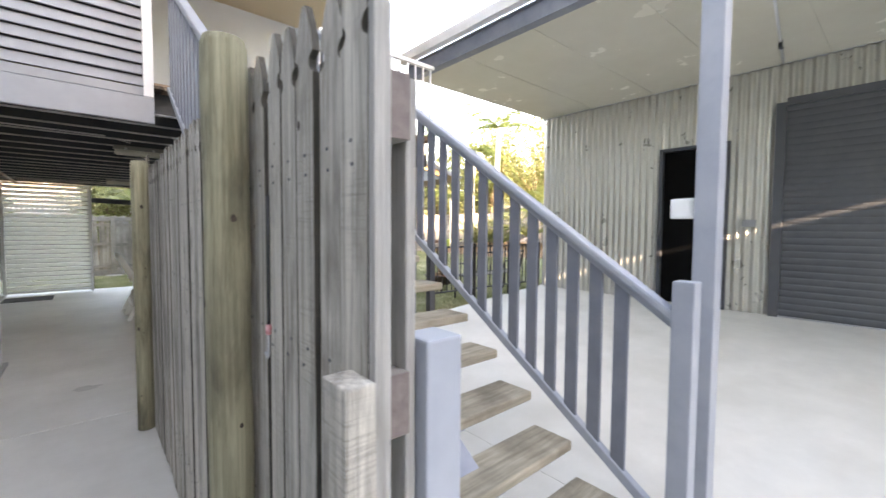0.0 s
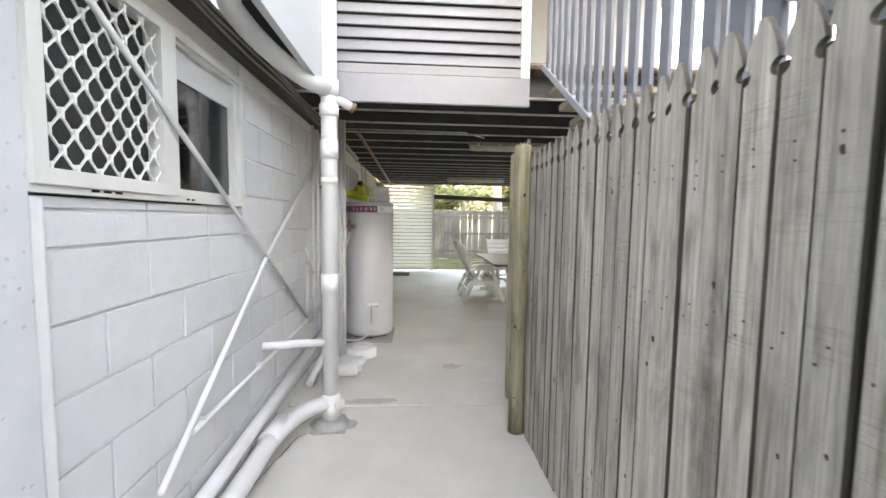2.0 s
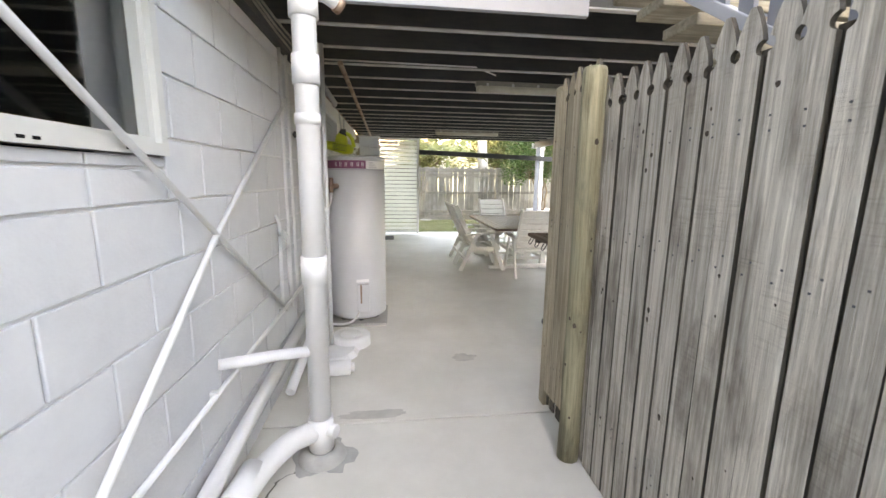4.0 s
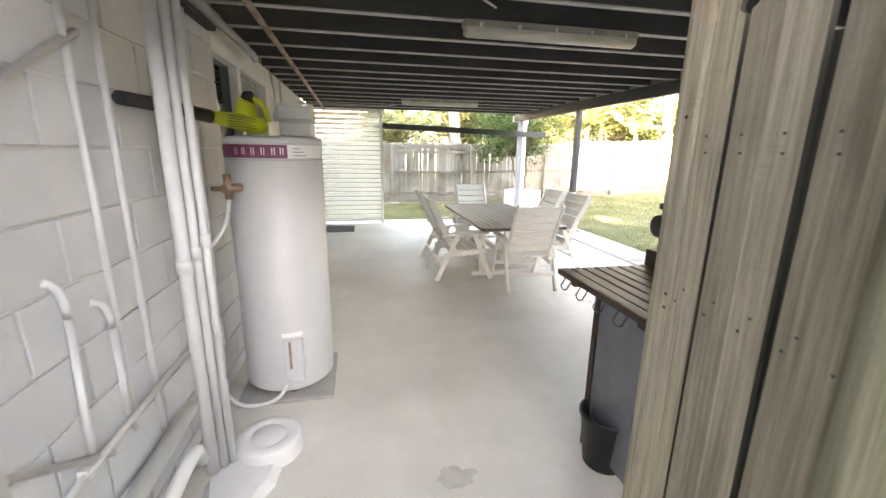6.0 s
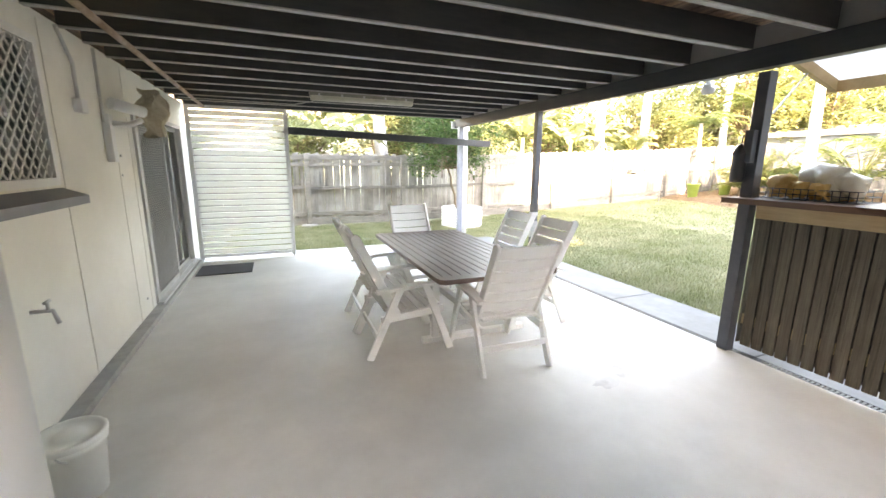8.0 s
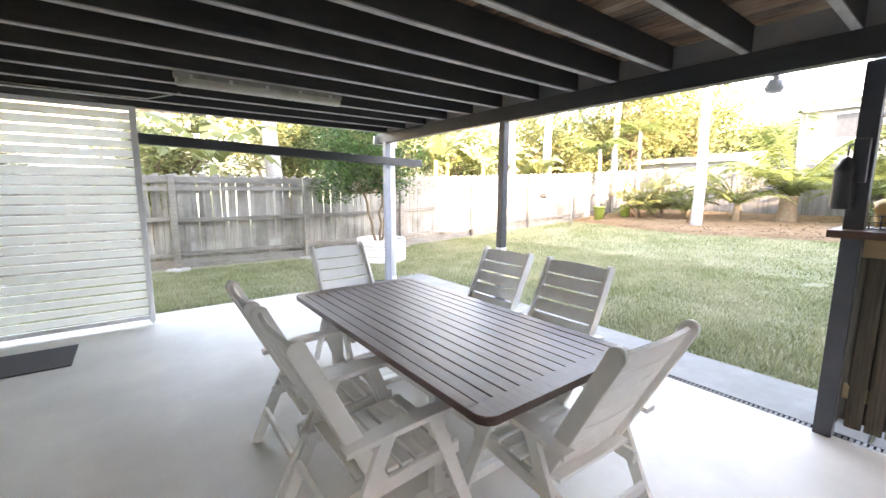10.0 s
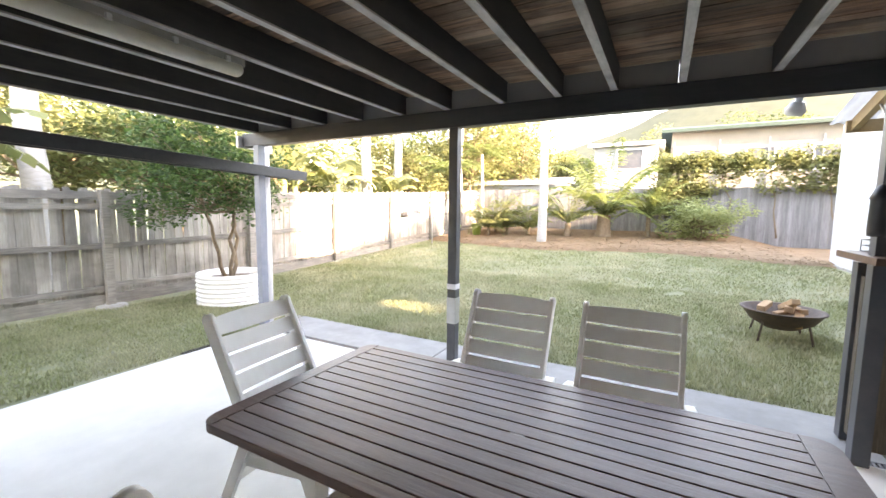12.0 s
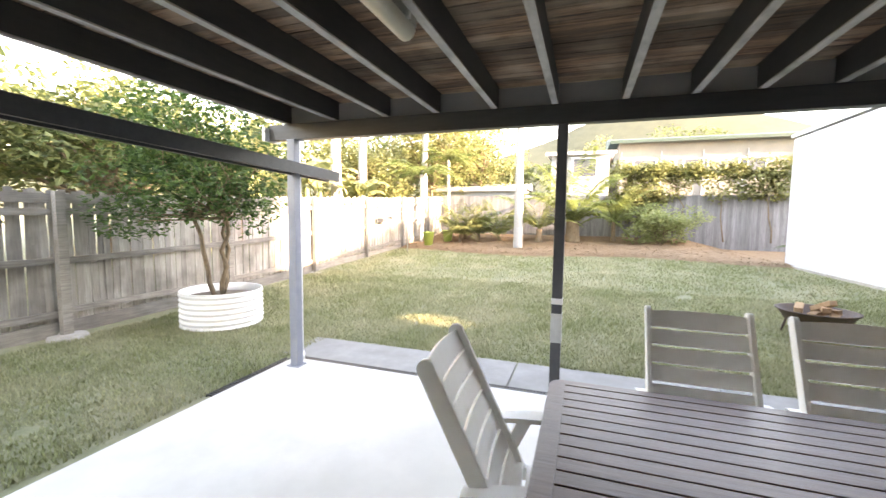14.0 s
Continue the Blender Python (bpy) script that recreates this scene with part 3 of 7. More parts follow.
# block wall of the house, in front of a mortar backing
bm = bmesh.new()
for y0, y1, z0, z1 in ((1.32, 6.5, -0.05, 1.57), (3.32, 4.9, 1.57, 2.56), (1.32, 1.99, 1.57, 2.56), (1.99, 3.32, 2.30, 2.56), (4.9, 6.5, 1.57, 2.56)):
    box(bm, -1.62, -1.408, y0, y1, z0, z1)
wall_block = solo("wall_west", bm, "mortar", "white painted concrete block house wall", "wall", "structure")
BASE[wall_block] = Vector((0, 0, 0))

patio_wall = thing("wall_patio", "cream painted sheeted house wall along the patio", "wall", (-1.6, 9.5, 0), kind="structure")
for y0, y1, z0, z1 in ((6.5, 6.56, -0.05, 2.56), (6.56, 8.5, -0.05, 1.47), (6.56, 8.5, 2.38, 2.56), (8.5, 10.25, -0.05, 2.56), (10.25, 12.5, 2.16, 2.56), (12.5, 13.05, -0.05, 2.56)):
    bm = bmesh.new()
    box(bm, -1.7, -1.48, y0, y1, z0, z1)
    part("panel", bm, "cream_wall", patio_wall)
for y, z0, z1 in ((8.62, 0.05, 2.52), (9.72, 0.05, 1.98), (10.12, 0.05, 2.52)):
    bm = bmesh.new()
    box(bm, -1.479, -1.474, y - 0.02, y + 0.02, z0, z1, 0.002)
    part("joint_strip", bm, "cream_wall", patio_wall)
for y, z in ((9.78, 1.68), (9.74, 1.50), (9.95, 0.22)):
    bm = bmesh.new()
    tube(bm, [(-1.482, y, z), (-1.468, y, z)], 0.012, 8)
    part("screw_cap", bm, "alu", patio_wall)
bm = bmesh.new()
box(bm, -1.478, -1.37, 6.6, 12.55, -0.01, 0.055, 0.006)
solo("plinth", bm, "grey_ledge", "chipped grey painted ledge along the wall foot", "ledge", "structure")
# rooms behind the openings, their lack of light painted near-black
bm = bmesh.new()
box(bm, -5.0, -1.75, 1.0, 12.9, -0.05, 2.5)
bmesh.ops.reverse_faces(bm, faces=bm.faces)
solo("room_shell", bm, "dark_room", "near-black painted shell for the unlit rooms behind the windows", "room", "structure")
# wall face behind the viewer that closes the path
bm = bmesh.new()
box(bm, -1.62, -1.40, -4.0, 1.32, -0.05, 5.4)
solo("wall_behind", bm, "block", "white painted house wall", "wall", "structure")

# upper storey: cladding over the side path, deck, verandah, roof
bm = bmesh.new()
box(bm, -1.07, -1.03, -4.0, 4.10, 2.42, 5.4)
solo("wall_upper_west", bm, "shed_white", "white smooth upper wall overhanging the path", "wall", "structure")
bm = bmesh.new()
box(bm, -1.42, -1.072, -4.0, 4.1, 2.70, 2.74)
solo("soffit_lower", bm, "dark_room", "dark underside of the overhanging upper floor", "soffit", "structure")
bm = bmesh.new()
box(bm, -1.03, 0.50, 4.085, 4.125, 2.412, 2.625, 0.003)
solo("deck_fascia", bm, "fascia", "pale grey painted deck edge board", "fascia", "structure")
bm = bmesh.new()
rng = random.Random(5)
for k in range(58):
    x = -1.72 + 0.092 * k
    h = rng.uniform(0, 0.005)
    box(bm, x, x + 0.086, 4.13, 13.05, 2.717 + h, 2.737 + h)
box(bm, -9.0, 3.62, 4.13, 13.05, 2.745, 2.765)
solo("ceiling", bm, "floorboard", "underside of the upper timber floor", "ceiling", "structure")
bm = bmesh.new()
box(bm, -9.0, 0.48, 7.6, 13.0, 2.77, 5.3)
box(bm, 0.48, 3.60, 7.6, 13.0, 2.77, 5.3)
box(bm, -9.0, -1.1, 4.2, 7.6, 2.77, 5.3)
solo("wall_upper", bm, "shed_white", "upper storey walls of the house", "wall", "structure")
bm = bmesh.new()
box(bm, -9.3, 3.9, 3.9, 13.4, 5.3, 5.36)
solo("soffit_upper", bm, "soffit", "beige verandah ceiling and eave lining", "soffit", "structure")
bm = bmesh.new()
v = [bm.verts.new(p) for p in ((-9.3, 3.9, 5.365), (3.9, 3.9, 5.365), (3.9, 13.4, 5.365), (-9.3, 13.4, 5.365), (-5.0, 8.4, 6.9), (-0.4, 8.4, 6.9))]
for q in ((0, 1, 5, 4), (1, 2, 5), (2, 3, 4, 5), (3, 0, 4), (3, 2, 1, 0)):
    bm.faces.new([v[i] for i in q])
solo("roof", bm, "roller", "hipped grey metal house roof", "roof", "structure")
# Unseen house block, added to keep the low sun off the path.
bm = bmesh.new()
box(bm, -9.0, -1.62, -4.0, 1.0, -0.05, 5.3)
solo("wall_house_side", bm, "shed_white", "unseen rest of the house, added to block the low sun", "wall", "structure")

# slatted cladding panel above the deck edge
slat_panel = thing("cladding_panel", "pale grey horizontal slatted cladding panel above the deck edge", "cladding", (-0.26, 4.12, 2.63), kind="structure")
bm = bmesh.new()
box(bm, -1.03, 0.43, 4.15, 4.17, 2.63, 5.28)
part("backing", bm, "joist", slat_panel)
bm = bmesh.new()
box(bm, 0.43, 0.50, 4.09, 4.16, 2.63, 5.28, 0.004)
part("corner_trim", bm, "white_paint", slat_panel)
bm = bmesh.new()
box(bm, -1.03, 0.43, 4.095, 4.15, 2.63, 2.70, 0.004)
part("bottom_rail", bm, "cladding", slat_panel)
bm = bmesh.new()
v = [bm.verts.new(p) for p in ((-1.03, -0.012, 0), (0.43, -0.012, 0), (0.43, 0.018, 0.082), (-1.03, 0.018, 0.082), (-1.03, 0.006, 0), (0.43, 0.006, 0), (0.43, 0.03, 0.082), (-1.03, 0.03, 0.082))]
for q in ((0, 1, 2, 3), (7, 6, 5, 4), (1, 0, 4, 5), (3, 2, 6, 7), (0, 3, 7, 4), (2, 1, 5, 6)):
    bm.faces.new([v[i] for i in q])
slat_me = mesh_of("slat", bm, "cladding")
for i in range(28):
    piece("slat", slat_me, slat_panel, Matrix.Translation((0, 4.115, 2.715 + 0.092 * i)))

# joists over the patio, on a dark beam
JOISTS = [4.30, 4.80, 5.30, 5.80, 6.30, 6.83, 7.36, 7.90, 8.42, 8.86, 9.27, 9.74, 10.27, 10.77, 11.30, 11.80, 12.36, 12.93]
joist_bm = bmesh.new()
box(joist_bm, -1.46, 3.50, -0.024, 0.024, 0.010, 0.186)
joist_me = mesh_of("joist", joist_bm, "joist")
# Thin strip that gives each joist its paler mottled underside.
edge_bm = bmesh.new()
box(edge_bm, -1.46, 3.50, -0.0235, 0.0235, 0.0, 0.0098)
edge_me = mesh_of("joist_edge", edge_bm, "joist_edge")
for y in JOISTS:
    j = tagged(new("joist", joist_me), "dark painted floor joist with a mottled paler underside", "joist", "joists under the floor", "structure")
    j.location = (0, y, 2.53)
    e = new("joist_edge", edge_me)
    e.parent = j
boxed("bearer", "long dark painted bearer beam carried by the posts", "beam", "beam", 3.39, 3.49, 4.15, 13.15, 2.37, 2.528, kind="structure")
boxed("beam_end", "white painted end of the bearer", "beam end", "white_paint", 3.33, 3.55, 13.152, 13.19, 2.36, 2.50, kind="structure")
blocking = thing("blocking", "grey boards between the joist ends", "blocking", (3.45, 9, 2.53), kind="structure")
for a, b in zip(JOISTS[:-1], JOISTS[1:]):
    bm = bmesh.new()
    box(bm, 3.44, 3.465, a + 0.026, b - 0.026, 2.532, 2.70)
    part("board", bm, "cladding", blocking)

# an unseen wall behind the walker, added to block the low sun
blocker = thing("street_house", "unseen added wall that blocks and shapes the low sun", "house", (0, -24, 0), kind="structure")


def blocker_wall(bm, x0, x1, z0, top0, top1):
    """A stretch of the sun-blocking wall from z0 up to a sloping top edge."""
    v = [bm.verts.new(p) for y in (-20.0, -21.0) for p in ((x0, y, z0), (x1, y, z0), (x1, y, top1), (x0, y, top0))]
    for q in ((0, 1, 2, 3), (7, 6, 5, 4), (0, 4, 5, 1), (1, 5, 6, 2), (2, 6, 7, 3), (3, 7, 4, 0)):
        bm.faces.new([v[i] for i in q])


def shade_edge(x):
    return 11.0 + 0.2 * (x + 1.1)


# Top slope and holes shape the sun on fence, lawn and shed.
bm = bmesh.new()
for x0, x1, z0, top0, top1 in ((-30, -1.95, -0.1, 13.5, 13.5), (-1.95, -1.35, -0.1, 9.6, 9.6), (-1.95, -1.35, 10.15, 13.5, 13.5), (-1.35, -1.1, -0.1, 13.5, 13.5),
                               (-1.1, 1.3, -0.1, shade_edge(-1.1), shade_edge(1.3)), (1.3, 3.9, -0.1, 7.0, 7.0), (1.3, 3.9, 8.6, shade_edge(1.3), shade_edge(3.9)), (3.9, 5.9, -0.1, shade_edge(3.9), shade_edge(5.9)), (5.9, 18.0, -0.1, 10.6, 10.5)):
    blocker_wall(bm, x0, x1, z0, top0, top1)
part("wall", bm, "house_white", blocker)
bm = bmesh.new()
v = [bm.verts.new(p) for p in ((-1.1, -21.0, shade_edge(-1.1) - 0.05), (5.9, -21.0, shade_edge(5.9) - 0.05), (5.9, -23, shade_edge(5.9) - 0.05), (-1.1, -23, shade_edge(-1.1) - 0.05))]
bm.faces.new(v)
part("roof", bm, "roller", blocker)

# shed and carport
# Unseen end panel, added so its gap throws a sun streak on the shed.
bm = bmesh.new()
box(bm, 4.7, 7.08, -5.2, -5.1, 0.0, 3.44)
box(bm, 4.7, 7.08, -5.2, -5.1, 3.505, 3.764)
box(bm, 4.7, 7.08, -5.098, -5.002, 3.62, 3.764)
solo("wall_carport_end", bm, "corrugated", "unseen cream panel added to let a sun streak through its gap", "wall", "structure")
SX = 7.1
bm = bmesh.new()
box(bm, SX + 0.04, 13.2, 4.78, 4.85, -0.4, 3.72)
box(bm, 13.13, 13.2, -9.0, 4.78, -0.4, 3.72)
solo("wall_shed_north", bm, "shed_white", "smooth white shed side wall", "wall", "structure")
bm = bmesh.new()
box(bm, SX + 0.05, 13.25, 4.852, 4.90, 0.0, 0.42)
solo("shed_footing", bm, "stone", "grey concrete footing of the shed wall", "footing", "structure")
bm = bmesh.new()


def corrugate(bm, y0, y1, z0, z1, x):
    n = max(2, int((y1 - y0) / 0.0127))
    prev = None
    for i in range(n + 1):
        y = y0 + (y1 - y0) * i / n
        dx = 0.021 * math.cos(y * 2 * math.pi / 0.112)
        cur = (bm.verts.new((x + dx, y, z0)), bm.verts.new((x + dx, y, z1)))
        if prev:
            f = bm.faces.new((prev[0], cur[0], cur[1], prev[1]))
            f.smooth = True
        prev = cur


D0, D1, R1 = 1.66, 2.52, 1.06
corrugate(bm, D1, 4.78, 0.36, 3.76, SX)
corrugate(bm, D0, D1, 2.80, 3.76, SX)
corrugate(bm, R1, D0, 0.36, 3.76, SX)
corrugate(bm, -4.0, R1, 3.20, 3.76, SX)
solo("wall_shed_front", bm, "corrugated", "cream corrugated metal shed wall", "wall", "structure")
# Shed interior coloured near-black to stand for missing light.
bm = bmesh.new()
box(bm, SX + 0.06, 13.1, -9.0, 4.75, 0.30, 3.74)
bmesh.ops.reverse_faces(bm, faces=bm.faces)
solo("shed_inside", bm, "dark_room", "near-black painted shell for the unlit shed inside", "room", "structure")
bm = bmesh.new()
box(bm, SX - 0.02, 13.3, -9.0, 4.88, 3.77, 3.86)
solo("shed_roof", bm, "shed_white", "low shed roof", "roof", "structure")
bm = bmesh.new()
box(bm, SX + 0.02, SX + 0.10, -9.0, -4.0, 0.3, 3.76)
solo("wall_shed_rest", bm, "corrugated", "cream shed wall beyond the roller door", "wall", "structure")
bm = bmesh.new()
box(bm, 3.72, SX - 0.03, -5.0, 4.80, 3.765, 3.85)
for k in range(9):
    y = 3.75 - 1.05 * k
    box(bm, 3.74, SX - 0.04, y - 0.006, y + 0.006, 3.758, 3.765)
solo("ceiling_carport", bm, "ceiling_panel", "glossy cream carport ceiling panels", "ceiling", "structure")
bm = bmesh.new()
box(bm, 3.60, 3.72, -5.0, 4.80, 3.70, 3.712)
box(bm, 3.65, 3.665, -5.0, 4.80, 3.712, 3.90)
box(bm, 3.60, 3.72, -5.0, 4.80, 3.90, 3.912)
solo("carport_beam", bm, "steel_blue", "blue grey steel beam along the carport edge", "beam", "structure")
bm = bmesh.new()
box(bm, 3.52, 3.62, -5.0, 4.85, 3.93, 4.06, 0.01)
solo("carport_gutter", bm, "white_paint", "cream carport gutter", "gutter", "structure")
shed_door = thing("door_1", "open shed doorway with black door frame, its dark inside a black sheet", "door", (SX, 2.1, 0.38), kind="structure")
for a, b, c, d in ((D0 - 0.05, D0, 0.38, 2.84), (D1, D1 + 0.05, 0.38, 2.84), (D0, D1, 2.79, 2.84)):
    bm = bmesh.new()
    box(bm, SX - 0.06, SX + 0.05, a, b, c, d)
    part("door_frame", bm, "dark_steel", shed_door)
# No real leaf: a black sheet stands for the dark inside the doorway.
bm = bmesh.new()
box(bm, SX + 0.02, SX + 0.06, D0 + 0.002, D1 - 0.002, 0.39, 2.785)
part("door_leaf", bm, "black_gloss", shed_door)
roller = thing("door_2", "dark grey closed roller door", "roller door", (SX, 0, 0.38), kind="structure")
bm = bmesh.new()
prev = None
for i in range(160):
    z = 0.40 + i * (3.20 - 0.40) / 159
    dx = 0.010 * abs(math.sin((z - 0.4) * math.pi / 0.088)) ** 0.5
    cur = (bm.verts.new((SX - 0.01 - dx, -4.0, z)), bm.verts.new((SX - 0.01 - dx, R1 - 0.06, z)))
    if prev:
        bm.faces.new((prev[1], prev[0], cur[0], cur[1]))
    prev = cur
part("curtain", bm, "roller", roller)
bm = bmesh.new()
box(bm, SX - 0.05, SX + 0.01, R1 - 0.06, R1 + 0.05, 0.37, 3.25)
part("guide", bm, "roller", roller)
bm = bmesh.new()
box(bm, SX - 0.05, SX + 0.01, -4.0, R1 - 0.06, 3.20, 3.30)
part("head_trim", bm, "roller", roller)
bm = bmesh.new()
box(bm, SX - 0.03, SX + 0.01, -4.0, R1 - 0.06, 0.36, 0.40)
part("bottom_seal", bm, "galv", roller)

switch = thing("switch_box", "small grey switch box on the shed wall", "switch box", (SX - 0.03, 1.36, 1.6))
bm = bmesh.new()
box(bm, SX - 0.055, SX - 0.012, 1.28, 1.44, 1.60, 1.70, 0.008)
part("body", bm, "cladding", switch)
conduit = thing("ceiling_conduit", "white conduit and hook on the carport ceiling", "conduit", (6.2, 1.2, 3.75))
bm = bmesh.new()
tube(bm, [(7.0, 1.05, 3.75), (4.6, 0.75, 3.75)], 0.014, 8)
part("pipe", bm, "pvc", conduit)
bm = bmesh.new()
tube(bm, [(6.2, 0.95, 3.76), (6.2, 0.95, 3.68), (6.16, 0.93, 3.66)], 0.02, 8)
part("hook", bm, "dark_steel", conduit)

# ---- patio edge: drain, paving strip, posts ----
bm = bmesh.new()
box(bm, 3.581, 3.66, 5.0, 13.10, -0.12, -0.022)
solo("drain_bed", bm, "dark_room", "dark channel of the floor drain", "drain", "structure")
drain = thing("drain_grate", "black slotted plastic drain grate along the patio edge", "drain", (3.62, 9, -0.01), kind="structure")
bm = bmesh.new()
box(bm, 3.582, 3.592, 5.0, 13.1, -0.02, -0.003)
box(bm, 3.648, 3.658, 5.0, 13.1, -0.02, -0.003)
part("rim", bm, "black_plastic", drain)
bm = bmesh.new()
box(bm, 3.592, 3.648, -0.009, 0.009, -0.018, -0.005)
bar_me = mesh_of("bar", bm, "black_plastic")
for i in range(250):
    piece("bar", bar_me, drain, Matrix.Translation((0, 5.4 + 0.0305 * i, 0)))
side_drain = thing("drain_grate", "short black drain grate beside the lawn", "drain", (3.0, 13.1, -0.01), kind="structure")
bm = bmesh.new()
box(bm, 2.52, 3.55, 13.055, 13.065, -0.02, 0.0)
box(bm, 2.52, 3.55, 13.12, 13.13, -0.02, 0.0)
part("rim", bm, "black_plastic", side_drain)
bm = bmesh.new()
box(bm, -0.008, 0.008, 13.065, 13.12, -0.018, -0.003)
bar_me = mesh_of("bar", bm, "black_plastic")
for i in range(34):
    piece("bar", bar_me, side_drain, Matrix.Translation((2.54 + 0.03 * i, 0, 0)))
bm = bmesh.new()
box(bm, 2.53, 3.54, 13.066, 13.119, -0.06, -0.022)
solo("drain_bed_2", bm, "dark_room", "dark drain channel", "drain", "structure")
strip = thing("pavement", "grey concrete paving strip along the lawn", "path", (4.0, 9, -0.02), kind="structure")
for a, b in ((5.0, 7.05), (7.07, 8.72), (8.735, 10.64), (10.655, 13.28)):
    bm = bmesh.new()
    box(bm, 3.665, 4.34, a, b, -0.1, -0.006, 0.006)
    part("slab", bm, "concrete_path", strip)

def steel_post(name, x, y, z1, w, material, label, foot=True):
    t = thing(name, label, "post", (x, y, 0), "posts under the deck")
    bm = bmesh.new()
    box(bm, x - w / 2, x + w / 2, y - w / 2, y + w / 2, 0, z1, 0.004)
    part("shaft", bm, material, t)
    if foot:
        bm = bmesh.new()
        box(bm, x - w * 0.8, x + w * 0.8, y - w * 0.8, y + w * 0.8, 0, 0.008)
        part("base_plate", bm, material, t)
    return t


corner_post = steel_post("deck_post", 3.40, 12.86, 2.37, 0.09, "steel_blue", "blue grey steel corner post on the slab")
mid_post = steel_post("deck_post", 3.44, 10.2, 2.37, 0.085, "dark_steel", "dark steel post with pale tape bands")
for z0, z1 in ((0.55, 0.80), (0.88, 0.93)):
    bm = bmesh.new()
    box(bm, 3.395, 3.485, 10.155, 10.245, z0, z1)
    part("tape_band", bm, "galv" if z0 < 0.6 else "sticker", mid_post, "worn pale tape band")
steel_post("deck_post", 3.44, 4.6, 2.37, 0.09, "dark_steel", "dark steel post near the stairs")
downpipe = thing("downpipe", "white round downpipe beside the corner post", "pipe", (3.56, 12.93, 0))
bm = bmesh.new()
tube(bm, [(3.56, 12.95, 0.0), (3.56, 12.95, 2.30)], 0.045, 16)
part("pipe", bm, "white_paint", downpipe)
bm = bmesh.new()
tube(bm, [(3.56, 12.95, 0.0), (3.56, 12.95, 0.08)], 0.055, 16)
part("collar", bm, "white_paint", downpipe)
bm = bmesh.new()
box(bm, 3.50, 3.62, 12.89, 13.01, 2.30, 2.42, 0.01)
part("head", bm, "white_paint", downpipe)

# hanging plank shelf across the end of the patio
hanging = thing("hanging_plank", "long weathered dark timber plank hung on chains", "plank", (2.0, 12.78, 2.1))
bm = bmesh.new()
plank(bm, (0.0, 12.78, 2.21), (4.02, 12.78, 2.075), 0.14, 0.05, bevel=0.006)
part("board", bm, "beam", hanging)
bm = bmesh.new()
plank(bm, (0.0, 12.72, 2.165), (4.0, 12.72, 2.03), 0.03, 0.09)
part("front_lip", bm, "beam", hanging)
bm = bmesh.new()
plank(bm, (0.0, 12.86, 2.165), (4.0, 12.86, 2.03), 0.03, 0.09)
part("back_lip", bm, "beam", hanging)
bm = bmesh.new()
for i in range(6):
    tube(bm, [Vector((0.10, 12.74, 2.25 + 0.045 * i)) + 0.018 * Vector((math.cos(a) * (i % 2), math.cos(a) * (1 - i % 2), 1.5 * math.sin(a))) for a in [2 * math.pi * k / 10 for k in range(11)]], 0.004, 5, False)
part("chain", bm, "galv", hanging)

# slatted screen by the sliding door
screen = thing("slat_screen", "white horizontal slatted privacy screen", "screen", (-0.65, 12.62, 0))
for a, b in ((-1.40, -1.34), (0.03, 0.09)):
    bm = bmesh.new()
    box(bm, a, b, 12.60, 12.65, 0.03, 2.50, 0.004)
    part("stile", bm, "white_paint", screen)
for z in (0.06, 2.45):
    bm = bmesh.new()
    box(bm, -1.34, 0.03, 12.605, 12.645, z, z + 0.05, 0.004)
    part("rail", bm, "white_paint", screen)
bm = bmesh.new()
box(bm, -1.34, 0.03, -0.008, 0.008, -0.0405, 0.0405, 0.003)
slat_me = mesh_of("slat", bm, "screen_slat")
for i in range(23):
    piece("slat", slat_me, screen, Matrix.Translation((0, 12.625, 0.165 + 0.101 * i)) @ pose(0, 0, 0, random.uniform(4, 11), 0, 0))
for x in (-1.37, 0.06):
    bm = bmesh.new()
    box(bm, x - 0.012, x + 0.012, 12.61, 12.64, 0.0, 0.03)
    part("foot", bm, "white_paint", screen)
bm = bmesh.new()
box(bm, -1.33, -0.58, 11.62, 12.24, 0.0, 0.014, 0.005)
solo("doormat", bm, "rubber_mat", "dark grey rubber doormat on the concrete", "doormat")

